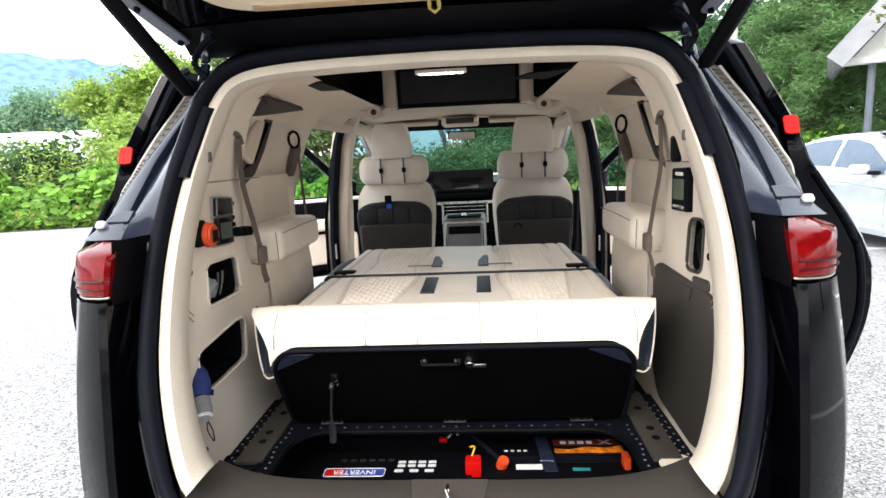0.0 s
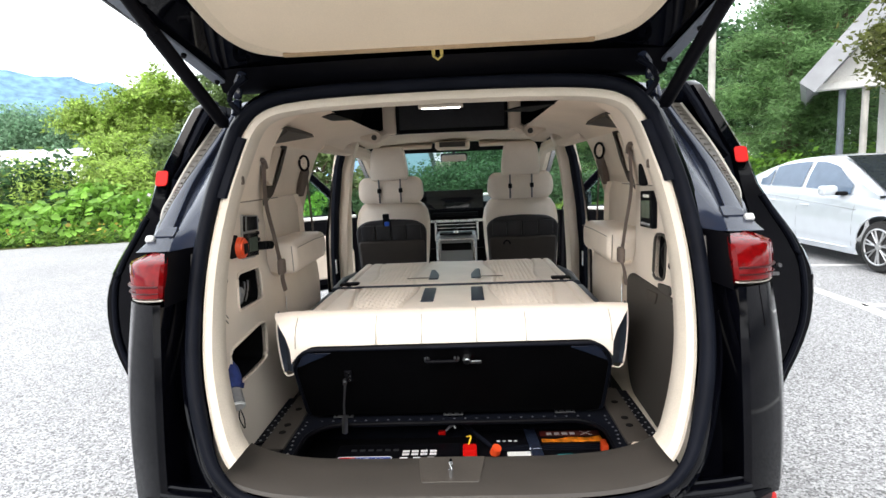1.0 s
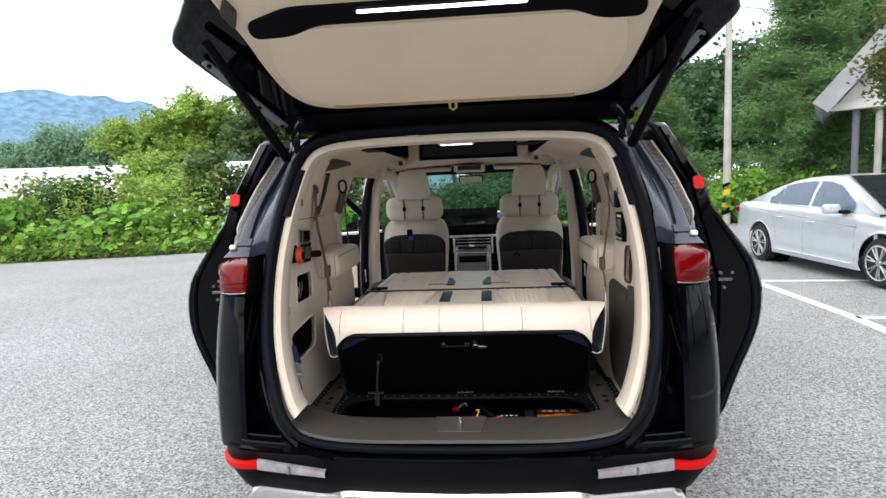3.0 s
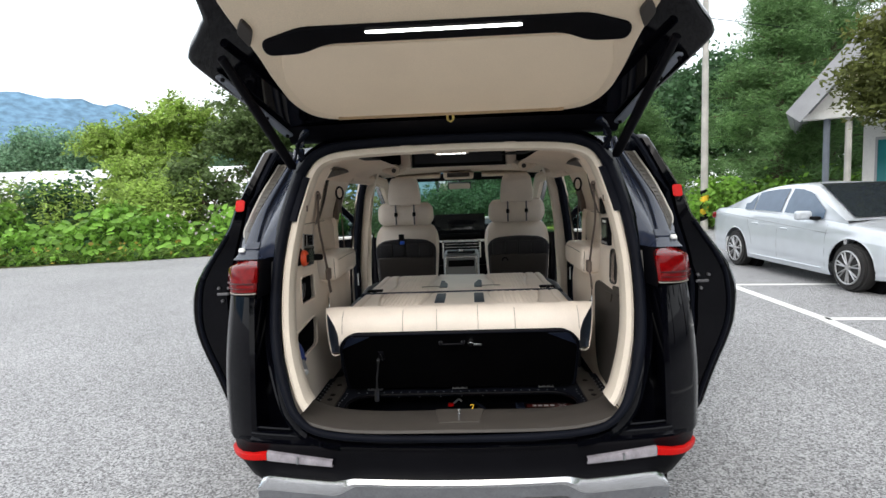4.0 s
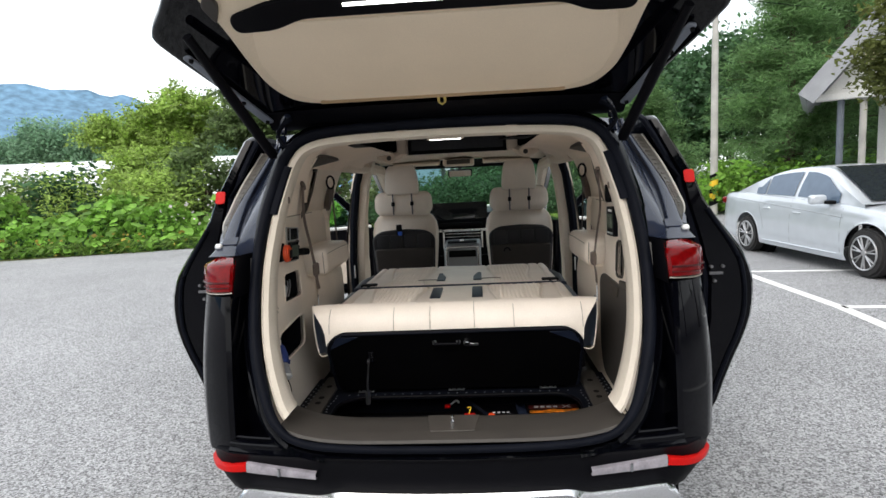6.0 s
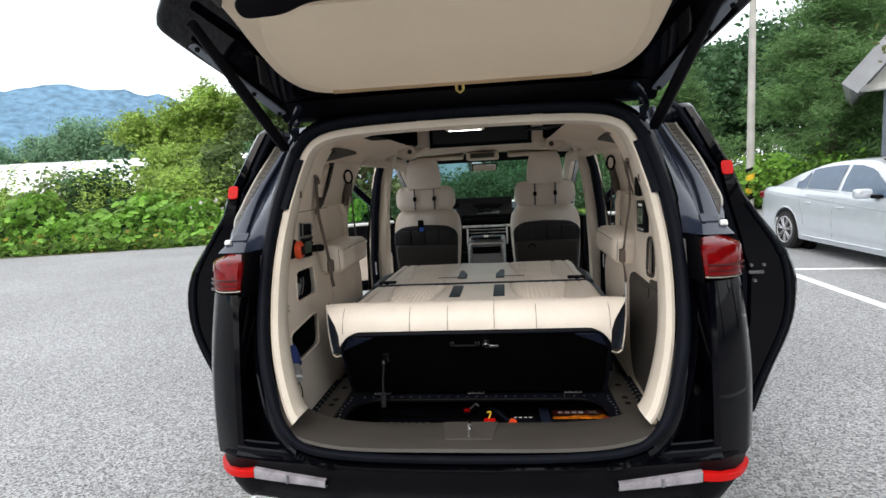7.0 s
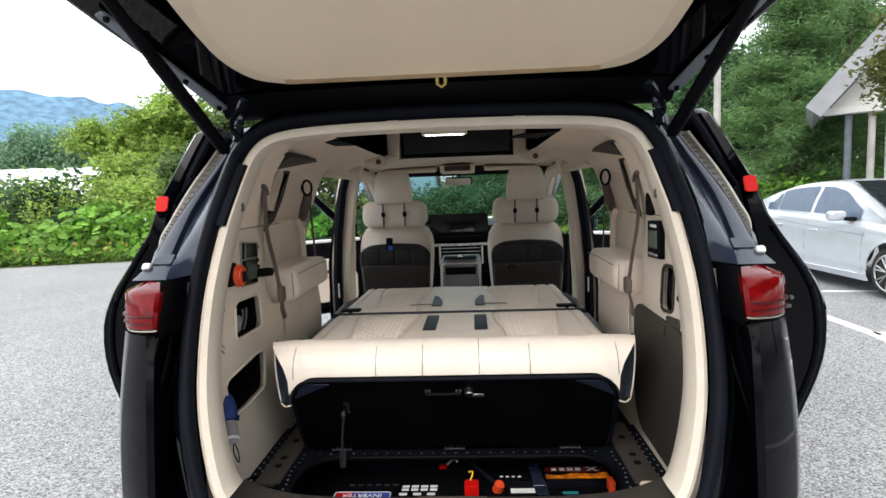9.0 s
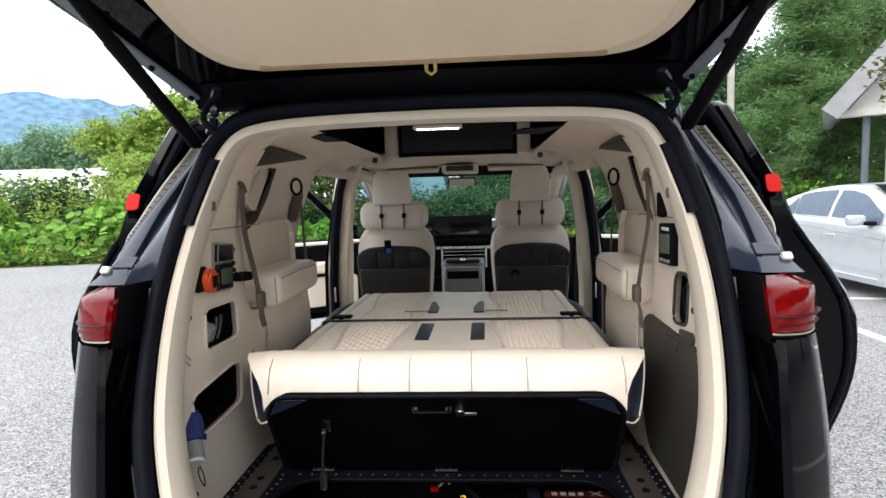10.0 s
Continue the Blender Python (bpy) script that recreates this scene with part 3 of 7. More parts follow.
# house with a steep white gable and grey roof on posts
def house():
    hx, hy = 8.36, 13.0
    h = thing("house", (hx + 3.5, hy + 4, 0), "white gabled house with grey roof and porch posts", "house")
    # gable faces the car park: local u to the right, v up
    g = frame_axes((hx, hy, 0), (0.86, -0.5, 0), (0, 0, 1))
    zb, half, peak = 3.17, 4.2, 8.17
    part("gable_wall", plate([(0.35, zb), (2 * half - 0.35, zb), (half, peak - 0.4)], (), 0.12, 0, g @ Matrix.Translation((0, 0, -0.25))), WALLWHITE, h)
    for s in (0, 1):
        a = Vector((0 if s == 0 else 2 * half, zb - 0.12, 0))
        b = Vector((half, peak, 0))
        n = Vector((-(b - a).y, (b - a).x, 0)).normalized() * (1 if s == 0 else -1)
        ring = [a, b, b + n * 0.18, a + n * 0.18]
        part("roof", loft([[g @ (q + Vector((0, 0, 0.5))) for q in ring], [g @ (q + Vector((0, 0, -8))) for q in ring]], True, True), ROOFGREY, h, "grey sheet-metal roof slope")
        fr = [a - n * 0.2, b - n * 0.2, b + n * 0.2, a + n * 0.2]
        part("fascia", loft([[g @ (q + Vector((0, 0, 0.56))) for q in fr], [g @ (q + Vector((0, 0, 0.5))) for q in fr]], True, True), ROOFGREY, h)
    part("soffit_beam", plate(rect(half, zb - 0.08, 2 * half - 0.4, 0.16, 0.01), (), 0.3, 0.01, g @ Matrix.Translation((0, 0, -0.2))), WALLWHITE, h)
    for u in (0.72, 1.17, 5.2, 7.6):
        c = g @ Vector((u, 0, -0.3))
        part("post", cyl((c.x, c.y, 0), (c.x, c.y, zb - 0.1), 0.075, 0.075, 14), POSTGREY if u < 1 else CONCRETE, h)
    back = g @ Matrix.Translation((0, 0, -2.2))
    part("wall", plate([(1.6, 0), (2 * half - 0.9, 0), (2 * half - 0.9, zb), (1.6, zb)], [rect(2.6, 1.45, 1.5, 2.3, 0.02), rect(5.2, 1.45, 1.5, 2.3, 0.02)], 0.2, 0, back), WALLWHITE, h)
    for u in (2.6, 5.2):
        w = part("window", plate(rect(u, 1.45, 1.5, 2.3, 0.01), [rect(u - 0.36, 1.45, 0.66, 2.14, 0.01), rect(u + 0.36, 1.45, 0.66, 2.14, 0.01)], 0.1, 0.005, back), STEEL, h)
        for k in (-0.36, 0.36):
            part("pane", plate(rect(u + k, 1.45, 0.68, 2.16, 0.005), (), 0.02, 0, back), TEAL, w)
    lamp = g @ Vector((1.24, 3.84, 0.62))
    bm = bmesh.new()
    bmesh.ops.create_uvsphere(bm, u_segments=20, v_segments=12, radius=0.16)
    bmesh.ops.transform(bm, matrix=Matrix.Translation(lamp), verts=bm.verts)
    globe = part("globe_lamp", bm, material("cream_globe", (0.78, 0.68, 0.45), 0.35), h)
    part("lamp_arm", tube([g @ Vector((1.24, 3.84, -0.3)), g @ Vector((1.24, 3.84, 0.5))], 0.03, 8), STEEL, globe)


house()
# unseen wood behind the camera, added to darken what the van's paint reflects
for k in range(11):
    tree("tree", -20 + k * 4 + random.uniform(-0.8, 0.8), -15 - random.uniform(0, 3), 2.2, (2.8, 2.2, 3.0), LEAF_DARK, "unseen dark green tree added to darken reflections and shade ground", 70, 60, 0.6, 0.26, 4.6 + random.uniform(-0.6, 0.8))
# unseen trees off to the right, added to shade the asphalt there
for tx, ty in ((11.5, -9.0), (12.5, -4.5), (12.0, 0.0), (12.8, 4.0)):
    tree("tree", tx, ty, 2.4, (2.8, 2.6, 3.4), LEAF_DARK, "unseen dark green tree added to darken reflections and shade ground", 80, 70, 0.6, 0.26, 5.2)
maple = tree("maple_tree", 7.45, 8.1, 2.4, (0.8, 0.8, 1.0), LEAF_MAPLE, "small maple with fine olive and rusty leaves", 90, 120, 0.2, 0.05, 3.3, 2.4)


# ---- minivan body ----
SLOPE = 0.53


def rear_y(z):
    """The slanted plane of the tailgate opening."""
    return 0.14 + SLOPE * (z - 0.64)


def body_y(z):
    """The rear face of the quarter panel."""
    return lerp_table([(0.3, 0.20), (0.55, 0.20), (0.7, 0.21), (0.9, 0.235), (1.05, 0.258), (1.12, 0.268), (1.235, 0.285)], z)


def jamb_y(z):
    """The recessed jamb beside the opening."""
    return lerp_table([(0.3, 0.22), (0.5, 0.22), (0.7, 0.25), (0.9, 0.30), (1.05, 0.34), (1.15, 0.362), (1.2, 0.375), (1.235, 0.385)], z)


WIDTH = [(0.28, 0.945), (0.34, 0.965), (0.47, 0.978), (0.6, 0.982), (0.74, 0.984), (0.88, 0.977), (1.04, 0.958), (1.13, 0.944), (1.2, 0.935), (1.235, 0.945), (1.26, 0.962), (1.30, 0.982), (1.37, 0.985), (1.45, 0.970), (1.55, 0.942), (1.65, 0.90), (1.72, 0.83), (1.76, 0.7)]
# half outline of the opening: (half width, height)
HALF = [(0.0, 0.605), (0.30, 0.61), (0.50, 0.628), (0.585, 0.672), (0.635, 0.75), (0.685, 0.89), (0.71, 1.04), (0.718, 1.2), (0.706, 1.36), (0.686, 1.47), (0.652, 1.60), (0.60, 1.662), (0.5, 1.690), (0.3, 1.702), (0.0, 1.706)]


def half_curve(n=5):
    return [(max(p.x, 0.0), p.y) for p in spline([(x, z, 0) for x, z in HALF], n)]


def opening(off=0.0, dy=0.0, n=5):
    """The closed outline of the opening, grown by off and moved by dy along the van."""
    c = half_curve(n)
    pts = [Vector((x, z)) for x, z in c]
    grown = []
    for i, p in enumerate(pts):
        a, b = pts[max(i - 1, 0)], pts[min(i + 1, len(pts) - 1)]
        d = (b - a).normalized()
        nrm = Vector((d.y, -d.x))
        q = p + nrm * off
        grown.append((max(q.x, 0.0) if 0 < i < len(pts) - 1 else 0.0, q.y))
    ring = [(x, rear_y(z) + dy, z) for x, z in grown] + [(-x, rear_y(z) + dy, z) for x, z in grown[-2:0:-1]]
    return [Vector(p) for p in ring]


def seal_half(z):
    best = 0.72
    pts = half_curve(3)
    for (x0, z0), (x1, z1) in zip(pts, pts[1:]):
        if z0 <= z <= z1:
            best = x0 + (x1 - x0) * (z - z0) / max(z1 - z0, 1e-6)
    return best


BEADING = material("pale_satin_bead", (0.42, 0.39, 0.34), 0.35, metal=0.3, var=0.06)
DARKSTEEL = material("dull_dark_steel", (0.16, 0.16, 0.17), 0.5, metal=0.7, var=0.15)
GARNISH = material("satin_beige_garnish", (0.085, 0.075, 0.062), 0.45, metal=0.2, var=0.08)
van = thing("minivan", (0, 2.6, 0), "glossy black minivan, tailgate and side doors open, cream interior", "car")


def quarter_section(z, s, off=0.0):
    w, y0 = lerp_table(WIDTH, z), body_y(z)
    if z < 1.15:
        near = [z + 0.02 * k for k in range(-4, 5)]
        w, y0 = sum(lerp_table(WIDTH, q) for q in near) / 9, sum(body_y(q) for q in near) / 9
    if z < 1.235:
        e = 0.745 if z > 0.9 else 0.745 - 0.35 * max(0.0, 0.72 - z)
        yc, yj = 0.42, jamb_y(z)
        pts = [(w, 1.75), (w, 1.0), (w, 0.62), (w - 0.002, yc + 0.08), (w - 0.009, yc), (w - 0.034, y0 + (yc - y0) * 0.48), (w - 0.08, y0 + (yc - y0) * 0.17), (0.81, y0), (0.792, y0 + 0.006), (0.786, y0 + 0.03), (0.782, yj + 0.08), (0.765, yj + 0.08), (e, yj + 0.055)]
        return [Vector((s * (x + off), y, z)) for x, y in pts]
    # pillar: inner panel, groove, outer panel, then the body side
    e, yi, yp = seal_half(min(z, 1.7)) + 0.04, rear_y(z) + 0.02, pillar_y(z)
    gi, go, li = (lerp_table(tab, z) for tab in (GROOVE_IN, GROOVE_OUT, PANEL_OUT))
    deep = 0.035 * max(0.0, min(1.0, (z - 1.27) / 0.012))
    pts = [(w, 1.9), (w, 1.2), (w - 0.002, yp + 0.30), (w - 0.012, yp + 0.16), (max(li + 0.012, w - 0.03), yp + 0.07), (li + 0.006, yp + 0.04), (li, yp + 0.004), (li - 0.006, yp - 0.002), (go + 0.004, yp - 0.002), (go, yp + 0.002), (go - 0.003, yp + deep), (gi + 0.003, yp + deep), (gi, yp + 0.002), (gi - 0.004, yp - 0.003), (e + (gi - e) * 0.75, yp - 0.004 + (yi - yp) * 0.34), (e + (gi - e) * 0.5, yp - 0.004 + (yi - yp) * 0.64), (e + (gi - e) * 0.2, yp + (yi - yp) * 0.9), (e, yi)]
    return [Vector((s * (x + off), y, z)) for x, y in pts]


GROOVE_IN = [(1.2, 0.80), (1.258, 0.832), (1.347, 0.846), (1.425, 0.846), (1.507, 0.836), (1.62, 0.805), (1.7, 0.778)]
GROOVE_OUT = [(1.2, 0.805), (1.262, 0.838), (1.282, 0.853), (1.338, 0.870), (1.422, 0.880), (1.507, 0.864), (1.603, 0.830), (1.7, 0.79)]
PANEL_OUT = [(1.2, 0.935), (1.279, 0.904), (1.358, 0.914), (1.445, 0.910), (1.529, 0.882), (1.617, 0.845), (1.7, 0.805)]


def pillar_y(z):
    """The satin pillar panel leans forward as it rises; at its foot it runs out over the lamp."""
    return lerp_table([(1.2, 0.335), (1.225, 0.378), (1.25, 0.426), (1.275, 0.470), (1.30, 0.512), (1.36, 0.605), (1.445, 0.72), (1.53, 0.812), (1.617, 0.885), (1.70, 0.93), (1.75, 0.95)], z)


LOWZ = [0.535] + [0.56 + 0.04 * k for k in range(14)] + [1.10]
HIGHZ = [1.24, 1.255, 1.268, 1.276, 1.285, 1.30, 1.36, 1.43, 1.5, 1.57, 1.64, 1.69, 1.73]
for s in (1, -1):
    part("quarter_panel", loft([quarter_section(z, s) for z in LOWZ]), PAINT, van)
    part("rear_pillar", loft([quarter_section(z, s) for z in [1.2351] + HIGHZ]), PILLAR, van, "tailgate pillar toned dark blue-grey for its sky reflection")
    # rear lamp wraps the corner
    rings = []
    for f, grow in ((-0.08, -0.03), (0.0, -0.008), (0.06, 0.002), (0.3, 0.006), (0.6, 0.007), (0.9, 0.004), (0.98, -0.004), (1.05, -0.03), (1.16, -0.075)):
        rings.append([Vector((s * x, y, z)) for x, y, z in [
            (0.955 - 0.012 * f + grow * 0.2, 0.56, 1.095 + 0.118 * f), (0.956 - 0.014 * f + grow * 0.4, 0.47, 1.097 + 0.117 * f), (0.950 - 0.02 * f + grow * 0.6, 0.405 - 0.022 * f - grow * 0.4, 1.100 + 0.114 * f),
            (0.915 - 0.022 * f + grow * 0.4, 0.345 - 0.01 * f - grow * 0.8, 1.103 + 0.112 * f), (0.87 - 0.012 * f, 0.303 + 0.006 * f - grow, 1.106 + 0.109 * f), (0.82 - 0.008 * f, 0.278 + 0.018 * f - grow, 1.110 + 0.104 * f),
            (0.792 - 0.004 * f, 0.268 + 0.024 * f - grow, 1.113 + 0.1 * f), (0.785 - 0.004 * f - grow * 0.3, 0.275 + 0.025 * f - grow * 0.6, 1.114 + 0.099 * f), (0.785 - 0.004 * f, 0.292 + 0.024 * f, 1.114 + 0.099 * f)]])
    lamp = part("tail_lamp", loft(rings), REDLENS, van, "red wrap-round tail lamp")
    for f, rad in ((0.2, 0.002), (0.38, 0.0045)):
        row = [r[1:7] for r in rings]
        a, b = (row[3], row[4]) if f < 0.6 else (row[4], row[5])
        part("lamp_bar", tube(spline([p.lerp(q, (f - 0.3) / 0.3 if f < 0.6 else (f - 0.6) / 0.3) for p, q in zip(a, b)], 4), rad, 6, flat=0.7), REDDARK, lamp)
    part("lamp_foot_line", tube(spline([p + Vector((0, -0.002, -0.002)) for p in rings[1][1:8]], 4), 0.0028, 6), BEADING, lamp)
    part("lamp_housing", loft([[Vector((s * x, y, z)) for x, y in ((0.783, 0.282 + 0.2 * (z - 1.11)), (0.780, jamb_y(z) + 0.03), (0.765, jamb_y(z) + 0.075), (0.745, jamb_y(z) + 0.055))] for z in (1.09, 1.13, 1.18, 1.215, 1.24)]), PLASTIC, van)
    # white tip at the foot of the pillar
    part("pillar_tip", box(s * 0.902, 0.452, 1.266, 0.026, 0.024, 0.022, 0.007, 3, Matrix.Rotation(radians(-40), 4, "X")), WHITE, van, "white tip of the side trim")
    cover = [(-0.034, -0.022), (0.03, -0.022), (0.03, 0.006), (0.008, 0.026), (-0.028, 0.026)]
    cm = frame_axes((s * 0.866, 0.480, 1.284), (1, 0, 0), (0, 1.6, 1))
    part("pillar_cover", plate(rounded([(s * a, b) for a, b in cover], 0.008), (), 0.006, 0.002, cm), PILLAR, van)
    part("cover_gap", tube([cm @ Vector((p.x, p.y, -0.003)) for p in rounded([(s * a * 1.06, b * 1.06) for a, b in cover], 0.008)], 0.0016, 5, True), BLACK, van)
    # ribbed trim strip on the side of the pillar
    outer = spline([(s * x, y, z) for x, y, z in ((0.918, 0.555, 1.290), (0.955, 0.625, 1.312), (0.975, 0.68, 1.345), (0.972, 0.735, 1.39), (0.966, 0.775, 1.431), (0.948, 0.855, 1.514), (0.918, 0.93, 1.597), (0.892, 0.97, 1.655))], 6)
    inner = [Vector((s * (lerp_table(PANEL_OUT, q.z) + 0.004), pillar_y(q.z) + 0.008, q.z)) for q in outer]
    strip = part("side_garnish", loft([[a, a.lerp(b, 0.15) + Vector((0, -0.005, 0)), a.lerp(b, 0.5) + Vector((s * 0.004, -0.006, 0)), a.lerp(b, 0.85) + Vector((s * 0.003, -0.004, 0)), b, b + Vector((s * 0.002, 0.03, 0))] for a, b in zip(inner, outer)]), GARNISH, van, "ribbed satin beige trim on the rear pillar")
    part("garnish_bead", tube([q + Vector((0, -0.004, 0)) for q in outer], 0.006, 8), BEADING, strip)
    n = len(outer) - 1
    for k in range(8, 29):
        f = (k + 0.5) / 30 * n
        i = min(int(f), n - 1)
        a, b = inner[i].lerp(inner[i + 1], f - i), outer[i].lerp(outer[i + 1], f - i)
        off = Vector((s * 0.002, -0.007, 0))
        part("rib", tube([a.lerp(b, 0.14) + off, a.lerp(b, 0.62) + off], 0.0035, 6, flat=0.7), GARNISH, strip)
    # jamb bumper stops
    part("rubber_stop", box(s * 0.762, jamb_y(1.0) + 0.07, 1.0, 0.03, 0.04, 0.055, 0.008), RUBBER, van)
    part("jamb_panel", loft([[Vector((s * x, y, z)) for x, y in ((0.79, jamb_y(z) + 0.09), (0.77, jamb_y(z) + 0.05), (seal_half(z) + 0.02, rear_y(z) + 0.012))] for z in (0.86, 0.9, 0.95, 1.02, 1.1, 1.22)]), PAINT, van)

# rubber seal round the opening, black flange outside it, cream lip inside
part("opening_seal", tube(opening(0.024, -0.012), [0.022 - 0.009 * max(0.0, min(1.0, (0.80 - q.z) / 0.18)) for q in opening()], 10, True), RUBBER, van)
upper = [i for i, q in enumerate(opening()) if q.z > 0.64]
part("opening_flange", loft([[opening(a, d)[i] for i in upper] for a, d in ((0.03, 0.0), (0.05, 0.005), (0.075, 0.03))]), PAINT, van)
for sg in (1, -1):
    ids = [i for i, q in enumerate(opening()) if 1.365 < q.z < 1.60 and q.x * sg > 0]
    part("seal_flap", loft([[opening(a, d)[i] for i in ids] for a, d in ((0.012, -0.022), (-0.004, -0.026), (-0.018, -0.022), (-0.023, -0.014), (-0.024, 0.02))]), RUBBER, van, "broad black flap of the seal")
# stepped jamb that sweeps round the lower corners of the opening
base = opening()
for sg in (1, -1):
    ids = [i for i, q in enumerate(base) if 0.618 < q.z < 1.2 and q.x * sg > 0]
    part("corner_jamb", loft([[opening(a, d)[i] for i in ids] for a, d in ((0.05, 0.005), (0.058, 0.022), (0.066, 0.03), (0.084, 0.034), (0.09, 0.045), (0.098, 0.056), (0.11, 0.085), (0.125, 0.13), (0.16, 0.2))]), PAINT, van)
roofring = [(0.0, 0.72, 1.745), (0.4, 0.735, 1.738), (0.58, 0.75, 1.715), (0.68, 0.78, 1.685), (0.74, 0.8, 1.63)]
part("roof", loft([[(sx * x, y, z - 0.012) for sx, row in ((-1, roofring[::-1]), (1, roofring[1:])) for x, y, z in row], [(sx * x * 1.02, 1.3 + 0 * y, z + 0.30 * (abs(x) < 0.6)) for sx, row in ((-1, roofring[::-1]), (1, roofring[1:])) for x, y, z in row], [(sx * x * 1.02, 2.5, z + 0.30 * (abs(x) < 0.6)) for sx, row in ((-1, roofring[::-1]), (1, roofring[1:])) for x, y, z in row], [(sx * x * 1.02, 3.3, z - 0.0) for sx, row in ((-1, roofring[::-1]), (1, roofring[1:])) for x, y, z in row]]), PAINT, van)


def plan_y(x):
    """The bumper's line seen from above."""
    a = abs(x)
    return 0.10 + 0.07 * (a / 0.76) ** 2 + (0.21 * ((a - 0.76) / 0.23) ** 2.6 if a > 0.76 else 0.0)


XS = [-0.985, -0.975, -0.955, -0.92, -0.87, -0.81, -0.74, -0.64, -0.5, -0.3, -0.1]
XS = XS + [-x for x in XS[::-1]]


TUCK = [(0.27, 0.84), (0.29, 0.865), (0.33, 0.905), (0.38, 0.95), (0.42, 0.982), (0.46, 1.0), (1.0, 1.0)]


def across(profile, x_max=1.0):
    """Sweep a (setback, height) profile along the bumper line."""
    cols = [(x, plan_y(x)) for x in XS if abs(x) <= x_max]
    if x_max >= 1.0:
        cols = [(cols[0][0], y) for y in (1.0, 0.7, 0.5)] + cols + [(cols[-1][0], y) for y in (0.5, 0.7, 1.0)]
    return loft([[Vector((x * lerp_table(TUCK, z), y + d, z)) for d, z in profile] for x, y in cols])


part("rear_valance", across([(0.06, 0.588), (0.035, 0.594), (0.03, 0.590), (0.035, 0.58), (0.02, 0.578), (0.012, 0.572), (0.012, 0.56), (-0.004, 0.553), (-0.006, 0.547)], 0.83), PAINT, van)
bumper = part("rear_bumper", across([(0.05, 0.56), (0.0, 0.549), (-0.004, 0.543), (0.002, 0.535), (0.012, 0.52), (0.018, 0.49), (0.02, 0.45), (0.018, 0.42), (0.02, 0.38), (0.05, 0.33), (0.10, 0.29), (0.3, 0.27)]), PLASTIC, van, "matt black rear bumper")
skid = [(-0.79, 0.362), (-0.765, 0.402), (-0.735, 0.418), (-0.47, 0.410), (-0.40, 0.425), (0.40, 0.425), (0.47, 0.410), (0.735, 0.418), (0.765, 0.402), (0.79, 0.362)]
low = [(-0.79, 0.350), (-0.765, 0.358), (-0.735, 0.362), (-0.46, 0.357), (-0.39, 0.398), (0.39, 0.398), (0.46, 0.357), (0.735, 0.362), (0.765, 0.358), (0.79, 0.350)]
xs = [(-0.79 + 1.58 * k / 60) for k in range(61)]
rows = [[Vector((x, plan_y(x) + d, lerp_table(low, x) + f * (lerp_table(skid, x) - lerp_table(low, x)))) for f, d in ((0.0, 0.0), (0.0, -0.012), (0.5, -0.018), (1.0, -0.008), (1.0, 0.02))] for x in xs]
part("skid_plate", loft(rows), CHROME, bumper, "satin silver skid plate trim")
rows = [[Vector((x, plan_y(x) + d, z)) for d, z in ((-0.006, lerp_table(low, x)), (0.0, lerp_table(low, x) - 0.05), (0.06, 0.30))] for x in xs]
part("diffuser", loft(rows), STEEL, bumper, "grey lower diffuser")
for s in (1, -1):
    def lens(x0, x1, z0a, z1a, z0b, z1b, mat, nm, lab):
        rr = []
        for k in range(13):
            f = k / 12
            x = x0 + (x1 - x0) * f
            zb, zt = z0a + (z0b - z0a) * f, z1a + (z1b - z1a) * f
            rr.append([Vector((s * x, plan_y(x) + d, zb + (zt - zb) * g)) for g, d in ((0, 0.025), (0.02, 0.004), (0.1, -0.001), (0.5, -0.003), (0.9, -0.001), (0.98, 0.003), (1, 0.025))])
        return part(nm, loft(rr), mat, bumper, lab)
    lens(0.745, 0.952, 0.474, 0.507, 0.446, 0.462, REDFLAT, "reflector", "bright red bumper reflector")
    fog = lens(0.478, 0.743, 0.462, 0.487, 0.470, 0.511, CLEAR, "reversing_lamp", "clear reversing lamp")
    part("lamp_divider", box(s * 0.615, plan_y(0.615) - 0.004, 0.484, 0.008, 0.012, 0.026, 0.002), STEEL, fog)

# wheels, flanks and nose
for s in (1, -1):
    for wy in (1.2, 4.29):
        w = part("wheel", cyl((s * 0.72, wy, 0.355), (s * 0.935, wy, 0.355), 0.355, 0.355, 36, 0.03), TYRE, van)
        part("rim", cyl((s * 0.90, wy, 0.355), (s * 0.94, wy, 0.355), 0.24, 0.23, 28, 0.01), ALLOY, w)
        for q in range(5):
            a = q * math.tau / 5
            part("spoke", tube([(s * 0.942, wy + 0.03 * math.cos(a), 0.355 + 0.03 * math.sin(a)), (s * 0.942, wy + 0.22 * math.cos(a), 0.355 + 0.22 * math.sin(a))], [0.03, 0.02], 6, flat=0.4), ALLOY, w)
    part("rocker_panel", box(s * 0.93, 2.75, 0.34, 0.1, 2.2, 0.16, 0.03), PAINT, van)
    arch = [(4.29 + 0.41 * math.cos(k * math.pi / 14), 0.32 + 0.41 * math.sin(k * math.pi / 14)) for k in range(15)]
    part("front_wing", plate([(5.15, 0.32)] + arch + [(3.85, 0.32), (3.85, 1.06), (4.5, 1.05), (5.0, 0.95), (5.2, 0.75)], (), 0.09, 0.02, side_axes(s * 0.92)), PAINT, van)
part("front_bumper", box(0, 5.15, 0.5, 1.85, 0.22, 0.45, 0.08, 3), PAINT, van)

